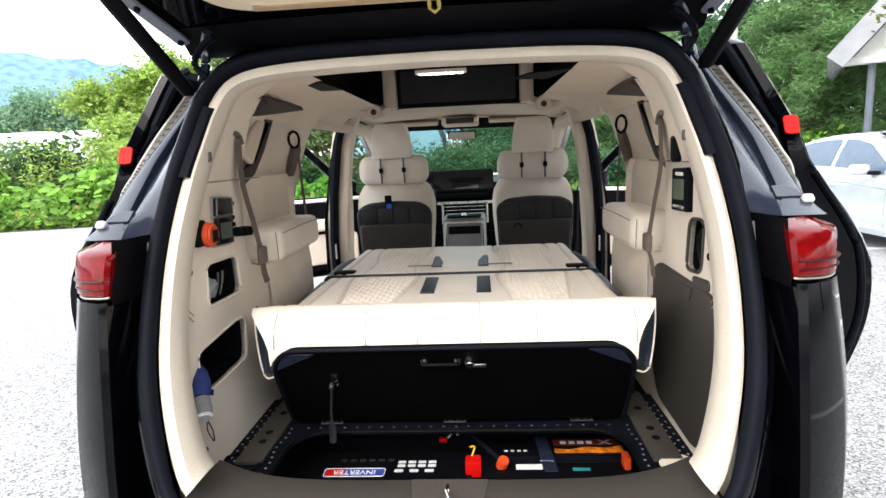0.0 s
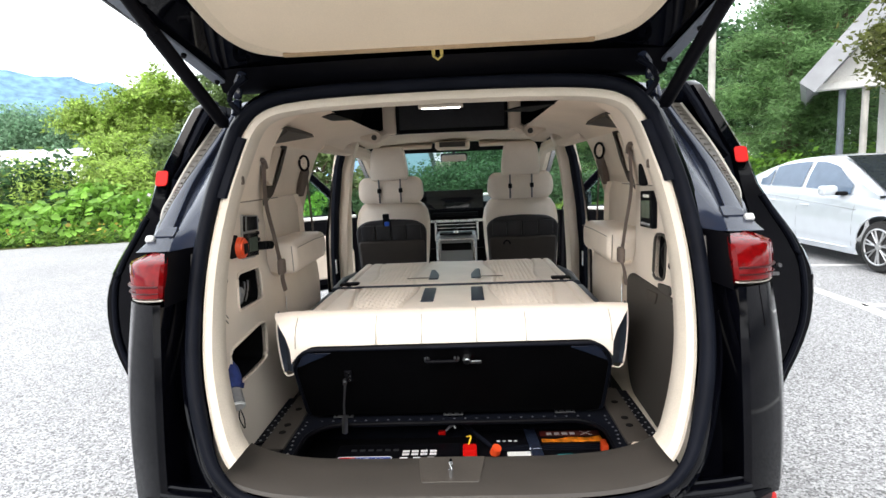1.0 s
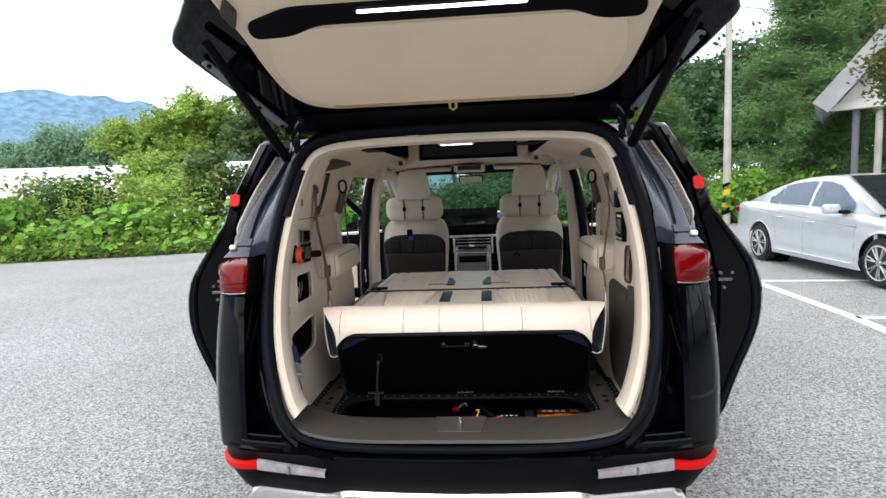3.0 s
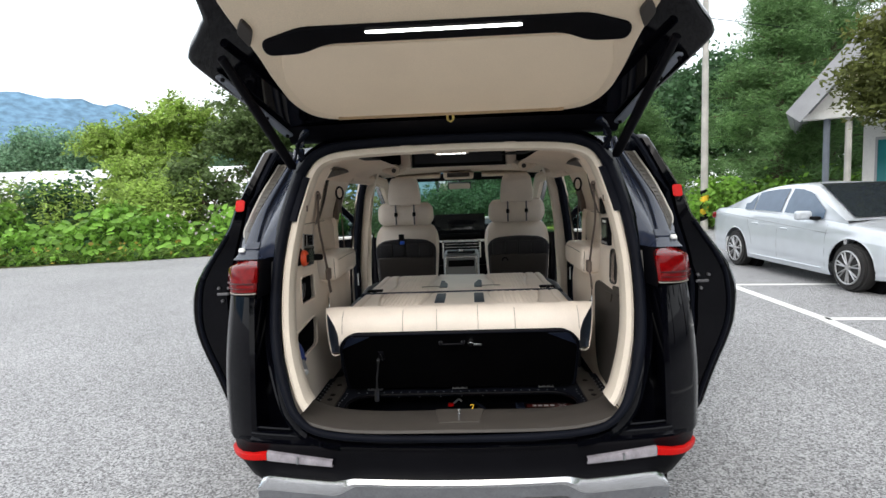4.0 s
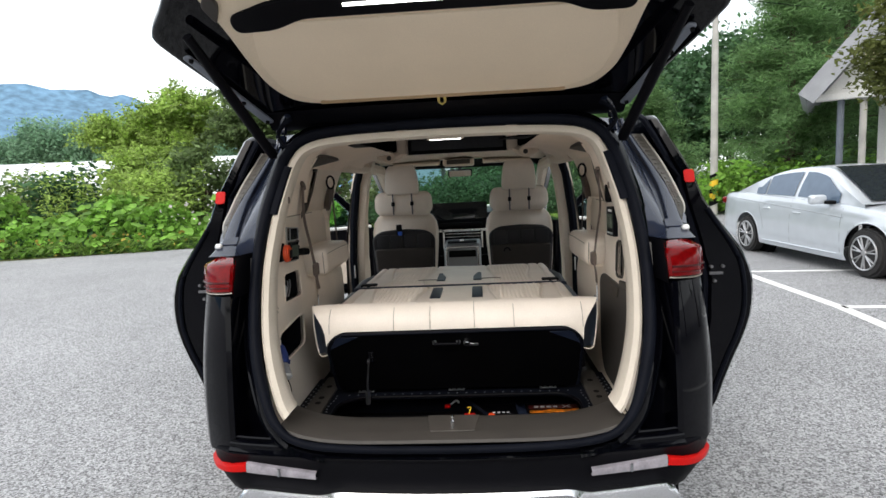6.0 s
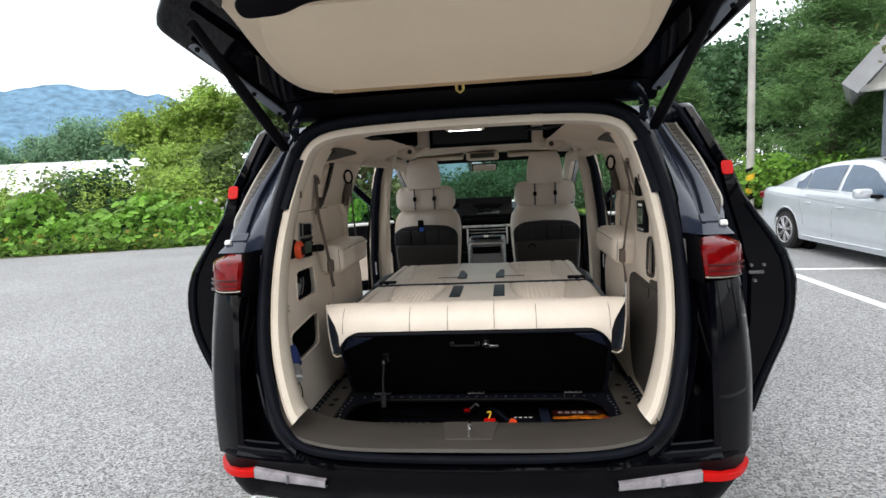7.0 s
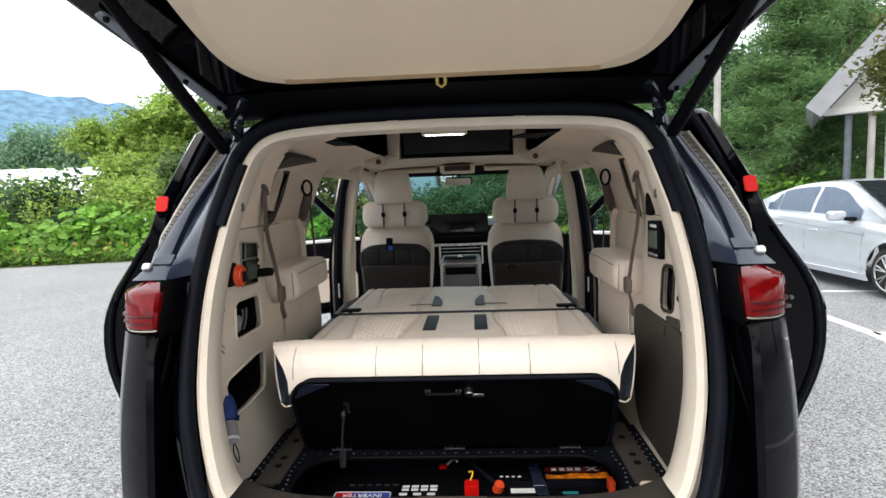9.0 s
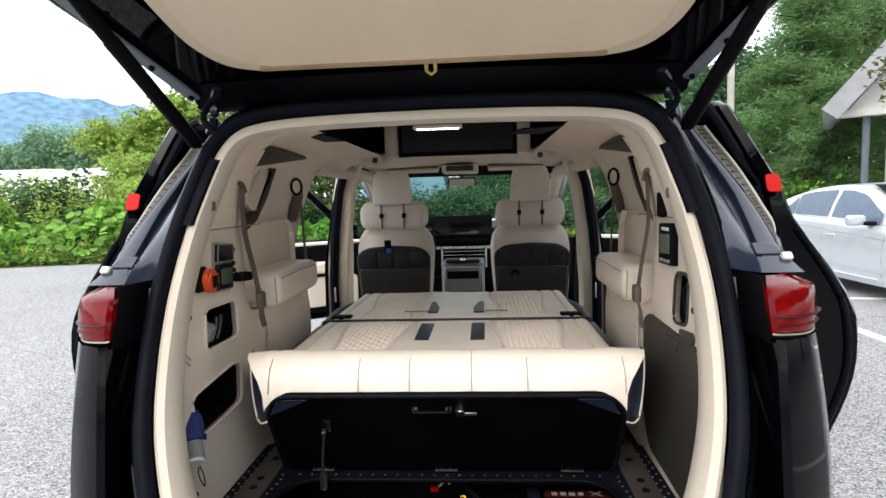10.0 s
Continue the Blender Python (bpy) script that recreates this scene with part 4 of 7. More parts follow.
# ---- sliding side doors, slid back beside the body ----
DOOR_X = [(0.28, 1.15), (0.36, 1.196), (0.41, 1.22), (0.5, 1.24), (0.58, 1.266), (0.66, 1.294), (0.73, 1.322), (0.8, 1.345), (0.87, 1.356), (0.94, 1.357), (1.0, 1.351), (1.06, 1.334), (1.1, 1.314), (1.16, 1.276), (1.24, 1.216), (1.3, 1.17), (1.35, 1.14), (1.45, 1.10), (1.575, 1.035), (1.75, 0.95)]
DOOR_Y = [(0.28, 0.92), (0.36, 0.88), (0.5, 0.855), (0.7, 0.84), (1.2, 0.838), (1.45, 0.842), (1.6, 0.87), (1.74, 0.92)]
for s in (1, -1):
    rings, edge = [], []
    for z in (0.29, 0.31, 0.36, 0.41, 0.46, 0.52, 0.58, 0.64, 0.7, 0.76, 0.82, 0.88, 0.94, 1.0, 1.05, 1.1, 1.15, 1.2, 1.27, 1.35, 1.45, 1.55, 1.65, 1.715, 1.735):
        w, y = lerp_table(DOOR_X, z), lerp_table(DOOR_Y, z)
        t = lerp_table([(0.3, 0.13), (0.6, 0.17), (0.9, 0.22), (1.1, 0.2), (1.3, 0.11), (1.4, 0.08), (1.7, 0.07)], z)
        if z in (0.29, 1.735):
            y += 0.03
        rings.append([Vector((s * a, b, z)) for a, b in ((w - t, y + 0.03), (w - t, 2.15), (w, 2.15), (w, y + 0.06), (w - 0.008, y + 0.02), (w - 0.024, y), (w - t + 0.02, y + 0.004))])
        edge.append((s * (w - t - 0.004), y + 0.02, z))
    door = part("sliding_door", loft(rings, True, True), PAINT, van, "black sliding side door, slid open")
    part("door_seal", tube(edge, 0.014, 7), RUBBER, door)
    rim = [(s * (lerp_table(DOOR_X, z) - lerp_table([(0.3, 0.05), (1.0, 0.055), (1.3, 0.03), (1.7, 0.025)], z)), lerp_table(DOOR_Y, z) - 0.004, z) for z in [0.36 + 0.05 * k for k in range(20)]]
    part("door_edge_seal", tube(spline(rim, 2), 0.010, 7), RUBBER, door, "rubber seal round the door edge")
    part("door_reflector", plate(rect(0, 0, 0.044, 0.062, 0.014), (), 0.006, 0.002, frame_axes((s * 1.056, 0.834, 1.456), (1, -0.1 * s, 0), (-0.28 * s, 0.5, 1))), REDFLAT, door, "red warning reflector on the door edge")
    latch = part("door_latch", box(s * 1.175, 0.834, 1.02, 0.06, 0.012, 0.014, 0.004), DARKSTEEL, door)
    for dx, dz in ((-0.02, 0.03), (0.03, 0.03), (-0.005, -0.035)):
        part("screw", cyl((s * 1.175 + dx, 0.842, 1.02 + dz), (s * 1.175 + dx, 0.828, 1.02 + dz), 0.008, 0.007, 10), DARKSTEEL, latch)

# ---- tailgate, raised ----
GP = frame_axes((0, 0.75, 1.76), (-1, 0, 0), (0, -1, 0.48))   # local y runs from the hinge to the free end
GL = 1.28


def gate_half(v):
    """Half width of the tailgate at a distance from its hinge."""
    return lerp_table([(0, 0.77), (0.10, 0.818), (0.25, 0.88), (0.4, 0.938), (0.5, 0.972), (0.55, 0.985), (0.6, 0.955), (0.66, 0.9), (0.75, 0.83), (1.0, 0.79), (1.28, 0.7)], v)


GATEBOARD = material("warm_beige_board", (0.86, 0.71, 0.53), 0.7, var=0.04, scale=3, fine=0.04, bump=0.06, bump_scale=300)
GATETRIM = material("warm_beige_moulding", (0.80, 0.66, 0.49), 0.6, var=0.05, scale=3, bump=0.08, bump_scale=300)
gate_out = [(gate_half(v), v) for v in [k * GL / 48 for k in range(49)]]
outline = [(x, v) for x, v in gate_out] + [(-x, v) for x, v in gate_out[::-1]]
gate = part("tailgate", plate(outline, (), 0.07, 0.022, GP @ Matrix.Translation((0, 0, 0.05))), PAINT, van, "black tailgate raised high")
trim = [(0.60, 0.165), (0.665, 0.26), (0.69, 0.42), (0.70, 0.60), (0.735, 0.78), (0.74, 1.0), (0.70, 1.2)]
tr = rounded([(-x, v) for x, v in trim[::-1]] + [(-0.5, 0.135), (0.5, 0.135)] + trim, 0.09, 5)
LOCAL = GP
part("tailgate_trim", plate(tr, (), 0.03, 0.012, LOCAL @ Matrix.Translation((0, 0, 0.016))), GATETRIM, gate, "cream moulded tailgate trim")
field = rounded([(-0.60, 0.62), (-0.645, 0.42), (-0.61, 0.24), (-0.48, 0.165), (0.48, 0.165), (0.61, 0.24), (0.645, 0.42), (0.60, 0.62)], 0.06, 5)
part("tailgate_panel", plate(field, (), 0.012, 0.004, LOCAL @ Matrix.Translation((0, 0, 0.001))), GATEBOARD, gate, "flat beige board on the tailgate")
part("trim_strip", plate(rect(0.0, 0.163, 0.98, 0.016, 0.004), (), 0.008, 0.002, LOCAL @ Matrix.Translation((0, 0, -0.006))), material("tan_trim_strip", (0.45, 0.31, 0.18), 0.6), gate)
band = rounded([(-0.66, 0.585), (-0.52, 0.585), (-0.42, 0.635), (0.42, 0.635), (0.52, 0.59), (0.66, 0.585), (0.66, 0.66), (0.5, 0.72), (-0.5, 0.72), (-0.66, 0.66)], 0.04, 5)
part("tailgate_band", plate(band, (), 0.03, 0.008, LOCAL @ Matrix.Translation((0, 0, 0.004))), PLASTIC, gate, "black bar across the tailgate")
part("led_bar", plate(rect(0, 0.692, 0.545, 0.012, 0.004), (), 0.012, 0.003, LOCAL @ Matrix.Translation((0, 0, -0.010))), LED, gate, "lit white LED strip")
for s in (1, -1):
    part("grip_recess", plate(rounded([(s * 0.66, 0.72), (s * 0.70, 0.64), (s * 0.72, 0.72), (s * 0.68, 0.78)], 0.02), (), 0.02, 0.004, LOCAL @ Matrix.Translation((0, 0, -0.004))), TAUPE, gate)
part("pull_strap", tube([LOCAL @ Vector((x, v, z)) for x, v, z in ((-0.012, 0.165, 0.0), (-0.013, 0.13, -0.012), (0, 0.118, -0.016), (0.013, 0.13, -0.012), (0.012, 0.165, 0.0))], 0.006, 7), BRASS, gate, "yellowish strap loop")
# hinge-side gutter between gate and roof
part("gate_gutter", loft([[Vector((x, 0.62 + 0.12 * abs(x) ** 2, 1.806)), Vector((x, 0.70 + 0.08 * abs(x) ** 2, 1.755)), Vector((x, 0.755, 1.745)), Vector((x, 0.80, 1.74))] for x in [-0.76 + 1.52 * k / 20 for k in range(21)]]), PLASTIC, gate)
for s in (1, -1):
    # bolted brackets along the gate's side
    for (a, b, wdt) in (((0.882, 0.488), (0.75, 0.03), 0.042),):
        pa, pb = Vector((s * a[0], a[1], -0.006)), Vector((s * b[0], b[1], 0.0))
        d = (pb - pa)
        m = GP @ Matrix.Translation((pa + pb) / 2) @ Matrix.Rotation(math.atan2(d.y, d.x), 4, "Z")
        br = part("bracket", plate(rounded([(-d.length / 2, -wdt * 0.2), (d.length / 2, -wdt / 2), (d.length / 2, wdt / 2), (-d.length / 2, wdt * 0.6)], 0.012), (), 0.01, 0.003, m), material("grey_bracket", (0.2, 0.22, 0.26), 0.4, var=0.1), gate)
        for f in (-0.46, -0.2, 0.14, 0.46):
            part("bolt", cyl(m @ Vector((f * d.length, 0, -0.004)), m @ Vector((f * d.length, 0, -0.014)), 0.009, 0.008, 8), BLACK, br)
    # gas strut from the body to the gate
    foot, head = Vector((s * 0.725, 0.655, 1.625)), GP @ Vector((-s * 0.82, 0.605, -0.02))
    st = part("gas_strut", cyl(foot, foot.lerp(head, 0.62), 0.021, 0.021, 14, 0.004), PLASTIC, van)
    part("strut_rod", cyl(foot.lerp(head, 0.6), head, 0.019, 0.017, 12), PLASTIC, st)
    part("strut_ball", cyl(foot + Vector((0, 0, -0.012)), foot + Vector((0, 0.0, 0.03)), 0.016, 0.012, 10, 0.003), RUBBER, st)
    # hinge arm with cable boot
    part("hinge_arm", tube(spline([(s * 0.70, 0.70, 1.66), (s * 0.705, 0.74, 1.72), (s * 0.70, 0.74, 1.765), (s * 0.66, 0.68, 1.79)], 5), 0.016, 8, flat=0.6), PILLAR, gate)
    part("cable_boot", tube(spline([(s * 0.665, 0.655, 1.655), (s * 0.70, 0.66, 1.70), (s * 0.69, 0.68, 1.745), (s * 0.64, 0.665, 1.775)], 6), 0.010, 8), RUBBER, gate)

# ---- cabin shell ----
cabin = thing("van_cabin", (0, 2.0, 0.4), "cream-lined van cabin with taupe accents", "car interior")
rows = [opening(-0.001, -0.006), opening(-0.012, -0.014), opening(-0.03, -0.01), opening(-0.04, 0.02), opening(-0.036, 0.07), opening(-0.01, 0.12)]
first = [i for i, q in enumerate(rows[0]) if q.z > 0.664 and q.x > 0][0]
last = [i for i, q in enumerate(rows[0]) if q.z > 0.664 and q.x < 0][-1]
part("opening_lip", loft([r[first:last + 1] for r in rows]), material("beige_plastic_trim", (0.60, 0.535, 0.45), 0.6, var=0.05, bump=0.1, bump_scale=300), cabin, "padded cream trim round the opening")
for s in (1, -1):
    wall = [(0.34, 0.50), (1.06, 0.50), (1.06, 1.03), (0.92, 1.06), (0.88, 1.12), (0.88, 1.362), (0.575, 1.362), (0.36, 0.84)]
    if s < 0:
        holes = [rounded([(0.575, 1.0), (0.80, 0.995), (0.79, 1.122), (0.585, 1.128)], 0.03), rounded([(0.49, 0.765), (0.60, 0.762), (0.795, 0.77), (0.805, 0.905), (0.745, 0.915), (0.475, 0.895)], 0.035)]
    else:
        holes = [rounded([(0.56, 1.062), (0.675, 1.052), (0.655, 1.205), (0.55, 1.21)], 0.035)]
    part("side_wall", plate(wall, holes, 0.02, 0.004, side_axes(s * 0.71)), BEIGE, cabin, "cream side lining with storage openings")
    for hl in holes:
        cx, cy = sum(p[0] for p in hl) / len(hl), sum(p[1] for p in hl) / len(hl)
        ring = [[Vector((s * d, p[0], p[1])) for p in hl] for d in (0.705, 0.72, 0.85)]
        bm = loft(ring, True)
        bm.faces.new([bm.verts.new(v) for v in ring[-1]])
        part("storage_bin", bm, BLACK, cabin)
        part("bin_rim", tube([Vector((s * 0.699, p[0], p[1])) for p in hl], 0.005, 6, True), TAUPE if s > 0 else BEIGE, cabin)

# headliner and upper walls, back part then middle part
def liner(rows_y, prof, front=None):
    rings = []
    for k in range(len(rows_y)):
        ring = []
        full = [(-x, z) for x, z in prof[::-1]] + prof[1:]
        for x, z in full:
            y = rows_y[k]
            lo = rear_y(z) + 0.05
            if front is not None:
                y = lo + (front - lo) * k / (len(rows_y) - 1)
            ring.append(Vector((x, y, z)))
        rings.append(ring)
    return loft(rings)


PROF1 = [(0, 1.692), (0.3, 1.69), (0.45, 1.68), (0.55, 1.66), (0.61, 1.62), (0.645, 1.55), (0.675, 1.45), (0.70, 1.36)]
part("headliner", liner(range(7), PROF1, 0.88), LINER, cabin, "beige cloth headliner")
for s in (1, -1):
    side = [(0.44, 1.69), (0.5, 1.685), (0.6, 1.668), (0.68, 1.637), (0.735, 1.58)]
    part("headliner", loft([[Vector((s * x, y, z)) for x, z in side] for y in (0.875, 1.2, 1.5, 1.9, 2.42)]), LINER, cabin, "beige cloth headliner")
for s in (1, -1):
    def front_y(z):
        return 1.68 + (z - 1.15) * 0.6
    rings = []
    for x, z in ((0.735, 1.58), (0.755, 1.52), (0.775, 1.42), (0.79, 1.3), (0.795, 1.15), (0.79, 1.0), (0.77, 0.9)):
        f = max(front_y(z), 1.5)
        rings.append([Vector((s * x, y, z)) for y in (0.875, 1.1, 1.3, f - 0.06)] + [Vector((s * (x + 0.01), f, z)), Vector((s * (x + 0.12), f + 0.02, z))])
    part("pillar_lining", loft(rings), BEIGE, cabin, "cream lining of the middle pillar")
    part("wall_return", loft([[Vector((s * x, 0.882, z)) for x in (xa, 0.80)] for xa, z in ((0.60, 1.62), (0.645, 1.55), (0.675, 1.45), (0.70, 1.36), (0.71, 1.08))]), BEIGE, cabin)
    # moulded wheel-arch lining below the cushion
    part("wheel_arch_lining", loft([[Vector((s * x, y, z)) for x, z in ((0.76, 1.05), (0.70, 1.035), (0.69, 0.95), (0.69, 0.84), (0.695, 0.7), (0.70, 0.5))] for y in (1.03, 1.05, 1.1, 1.2, 1.4, 1.52, 1.56)]), BEIGE, cabin)
    # outer skin over the wheel arch and door sill
    part("door_sill", box(s * 0.83, 2.15, 0.42, 0.26, 1.3, 0.12, 0.03), TAUPE, cabin)
    # middle pillar between the doors
    rings = []
    for z, yc, x in ((0.45, 2.86, 0.84), (0.8, 2.84, 0.835), (1.05, 2.83, 0.82), (1.25, 2.80, 0.80), (1.45, 2.78, 0.77), (1.6, 2.77, 0.735), (1.68, 2.77, 0.70)):
        hw = 0.10 if z < 1.1 else 0.055
        rings.append([Vector((s * a, b, z)) for a, b in ((x, yc - hw), (x - 0.03, yc - hw + 0.012), (x - 0.04, yc), (x - 0.03, yc + hw), (x + 0.09, yc + hw), (x + 0.1, yc - hw))])
    part("door_pillar", loft(rings, True, True), BEIGE, cabin, "cream pillar behind the front door")
    part("pillar_seal", tube([(s * 0.89, 2.74, 0.45), (s * 0.885, 2.72, 0.9), (s * 0.86, 2.71, 1.2), (s * 0.815, 2.70, 1.5), (s * 0.765, 2.69, 1.65)], 0.03, 8), RUBBER, cabin)
    part("pillar_skin", loft([[Vector((s * (x + d), y, z)) for y, d in ((2.70, 0.0), (2.95, 0.0))] for x, z in ((0.95, 0.4), (0.94, 1.0), (0.87, 1.4), (0.79, 1.68))]), PAINT, cabin)
    # upper rail over the doorway
    part("roof_rail", tube([(s * 0.745, 1.9, 1.625), (s * 0.75, 2.4, 1.62), (s * 0.74, 2.9, 1.62), (s * 0.72, 3.3, 1.60), (s * 0.74, 3.9, 1.38), (s * 0.78, 4.45, 1.10)], [0.05, 0.045, 0.045, 0.05, 0.05, 0.05], 8), LINER, cabin)
    part("roof_rail_skin", tube([(s * 0.79, 1.8, 1.65), (s * 0.795, 2.4, 1.655), (s * 0.785, 2.9, 1.65), (s * 0.765, 3.3, 1.62), (s * 0.785, 3.9, 1.40), (s * 0.825, 4.45, 1.12)], 0.05, 8), PAINT, cabin)
part("cabin_floor", box(0, 2.55, 0.40, 1.62, 3.0, 0.03), TAUPE, cabin)
part("under_body", box(0, 2.3, 0.30, 1.7, 3.9, 0.1, 0.02), BLACK, van)
# dashboard and windscreen frame
part("scuttle", box(0, 4.35, 0.92, 1.75, 0.5, 0.3, 0.08), PLASTIC, van)
part("bonnet", loft([[Vector((x, y, z - 0.06 * (x / 0.85) ** 2)) for x in [-0.9 + 0.15 * k for k in range(13)]] for y, z in ((4.45, 1.09), (4.7, 1.07), (5.0, 1.0), (5.2, 0.85), (5.25, 0.6))]), PAINT, van)


# ---- raised roof with a rear-facing screen ----
part("raised_roof", loft([[Vector((x * k, y, z)) for x, z in ((-0.62, 1.70), (-0.60, 1.80), (-0.52, 1.94), (-0.3, 1.985), (0, 1.99), (0.3, 1.985), (0.52, 1.94), (0.60, 1.80), (0.62, 1.70))] for y, k in ((0.98, 0.82), (1.08, 0.97), (1.4, 1.0), (2.1, 1.0), (2.42, 0.96))]), BLACK, cabin, "dark lining of the raised roof")
part("front_bulkhead", plate(rounded([(-0.60, 1.69), (0.60, 1.69), (0.56, 1.92), (0.4, 1.97), (-0.4, 1.97), (-0.56, 1.92)], 0.03), (), 0.03, 0.006, frame_axes((0, 2.40, 0), (1, 0, 0), (0, 0, 1))), BLACK, cabin)
screen = thing("ceiling_screen", (0, 2.34, 1.70), "wide dark screen hung in the raised roof", "screen")
part("bezel", plate(rect(0.0, 1.79, 0.685, 0.215, 0.012), [rect(0.0, 1.797, 0.65, 0.18, 0.006)], 0.03, 0.004, frame_axes((0, 2.32, 0), (1, 0, 0), (0, 0, 1))), BLACK, screen)
part("display", plate(rect(0.0, 1.797, 0.655, 0.185, 0.006), (), 0.01, 0.001, frame_axes((0, 2.318, 0), (1, 0, 0), (0, 0, 1))), material("grey_screen", (0.035, 0.036, 0.04), 0.25, var=0.06), screen)
for s in (1, -1):
    part("roof_rib", box(s * 0.385, 2.30, 1.80, 0.075, 0.10, 0.24, 0.02), LINER, cabin)
    part("grab_bracket", tube(spline([(s * 0.40, 2.28, 1.69), (s * 0.47, 2.25, 1.66), (s * 0.54, 2.25, 1.675), (s * 0.52, 2.28, 1.70)], 5), 0.03, 8), LINER, cabin)
    part("air_vent", cyl((s * 0.47, 2.24, 1.668), (s * 0.47, 2.20, 1.662), 0.045, 0.038, 16, 0.005), LINER, cabin)
    part("vent_core", cyl((s * 0.47, 2.21, 1.664), (s * 0.47, 2.194, 1.661), 0.018, 0.016, 12), TAUPE, cabin)
    part("roof_recess", plate(rounded([(0.0, 0.0), (0.27, 0.02), (0.24, 0.16), (0.1, 0.13)], 0.02), (), 0.006, 0.001, frame_axes((s * 0.44, 1.04, 1.686), (-0.15 * s, 1, 0), (-1, 0, 0))), BLACK, cabin)
cl = thing("cabin_lamp", (-0.01, 0.95, 1.686), "lit white LED lamp on the headliner", "lamp")
part("lamp_base", box(-0.01, 0.95, 1.684, 0.17, 0.045, 0.012, 0.004), LINER, cl)
for k in range(6):
    part("diode_strip", box(-0.01 - 0.0625 + 0.025 * k, 0.95, 1.6775, 0.019, 0.03, 0.0025, 0.001), LED, cl)

# front roof, overhead console, mirror, windscreen
part("front_headliner", loft([[Vector((x, y, z - 0.03 * (x / 0.72) ** 2)) for x in (-0.74, -0.6, -0.4, -0.2, 0, 0.2, 0.4, 0.6, 0.74)] for y, z in ((2.40, 1.692), (2.9, 1.70), (3.3, 1.69), (3.42, 1.68))]), LINER, cabin)
part("sun_visor", box(-0.40, 3.38, 1.66, 0.42, 0.16, 0.03, 0.012, 3, Matrix.Rotation(radians(14), 4, "X")), LINER, cabin)
part("sun_visor", box(0.40, 3.38, 1.66, 0.42, 0.16, 0.03, 0.012, 3, Matrix.Rotation(radians(14), 4, "X")), LINER, cabin)
con = part("overhead_console", box(-0.02, 3.30, 1.645, 0.27, 0.3, 0.06, 0.02, 3), LINER, cabin)
part("console_panel", box(-0.02, 3.148, 1.648, 0.2, 0.01, 0.04, 0.004), TAUPE, con)
mir = thing("rear_view_mirror", (-0.02, 3.55, 1.6), "rear-view mirror hung from the windscreen", "mirror")
part("housing", box(-0.02, 3.572, 1.56, 0.225, 0.03, 0.068, 0.02, 3, Matrix.Rotation(radians(-6), 4, "X")), BLACK, mir)
part("glass", plate(rect(-0.02, 1.56, 0.205, 0.055, 0.016), (), 0.004, 0.001, frame_axes((0, 3.553 - 0.156, 0), (1, 0, 0), (0, 0.1, 1))), material("mirror", (0.9, 0.9, 0.9), 0.02, metal=1.0, var=0.0, fine=0.0), mir)
part("stem", cyl((-0.02, 3.58, 1.57), (-0.02, 3.62, 1.64), 0.012, 0.014, 10), BLACK, mir)
WSGLASS = material("green_windscreen", (0.45, 0.68, 0.68), 0.0, trans=1.0, ior=1.02, var=0.0, fine=0.0, spec=0.3)
part("windscreen_frit", loft([[Vector((x, y, z)) for y, z in ((3.42, 1.675), (3.55, 1.605))] for x in (-0.72, -0.3, 0.3, 0.72)]), BLACK, van)
ws = part("windscreen", loft([[Vector((x, y + 0.06 * (x / 0.8) ** 2 * -1, z)) for y, z in ((3.42, 1.68), (3.8, 1.50), (4.2, 1.27), (4.5, 1.08))] for x in [-0.8 + 0.2 * k for k in range(9)]]), WSGLASS, van)
ws.visible_shadow = False

dash = thing("dashboard", (0, 3.9, 0.9), "black dashboard with wide screens and grey console", "dashboard")
part("dash_top", loft([[Vector((x, y, z)) for y, z in ((3.70, 1.02), (3.68, 1.10), (3.72, 1.17), (3.9, 1.20), (4.2, 1.20), (4.4, 1.15))] for x in [-0.78 + 0.13 * k for k in range(13)]]), PLASTIC, dash)
part("dash_face", box(0, 3.80, 0.90, 1.5, 0.22, 0.28, 0.04), PLASTIC, dash)
# white rod stands in for the reflection along the dash top
part("dash_top_glint", tube([(-0.5, 4.15, 1.215), (0.45, 4.15, 1.215)], 0.012, 8), WHITE, dash)
part("centre_screen", box(-0.03, 3.645, 1.20, 0.50, 0.03, 0.165, 0.012, 2, Matrix.Rotation(radians(-10), 4, "X")), SCREEN, dash)
part("air_outlet", box(-0.03, 3.665, 1.07, 0.40, 0.03, 0.035, 0.008), BLACK, dash)
part("silver_band", box(-0.02, 3.66, 1.015, 0.60, 0.04, 0.028, 0.008), CHROME, dash)
for k in range(5):
    part("button", box(-0.17 + 0.07 * k, 3.637, 1.015, 0.05, 0.008, 0.014, 0.003), WHITE, dash)
part("shelf_slot", box(-0.02, 3.64, 0.945, 0.30, 0.02, 0.05, 0.006), BLACK, dash)
console = part("centre_console", box(-0.02, 3.5, 0.74, 0.33, 0.5, 0.38, 0.03, 3), material("grey_console", (0.33, 0.345, 0.37), 0.4, var=0.06), dash, "grey centre console")
part("console_frame", plate(rect(-0.02, 0.80, 0.30, 0.22, 0.03), [rect(-0.02, 0.80, 0.26, 0.18, 0.02)], 0.02, 0.004, frame_axes((0, 3.24, 0), (1, 0, 0), (0, 0, 1))), CHROME, dash, "satin chrome console frame")
part("firewall", box(0, 4.15, 0.62, 1.7, 0.06, 0.8, 0.01), BLACK, dash)
part("console_tray", box(-0.02, 3.245, 0.84, 0.24, 0.02, 0.06, 0.008), BLACK, console)
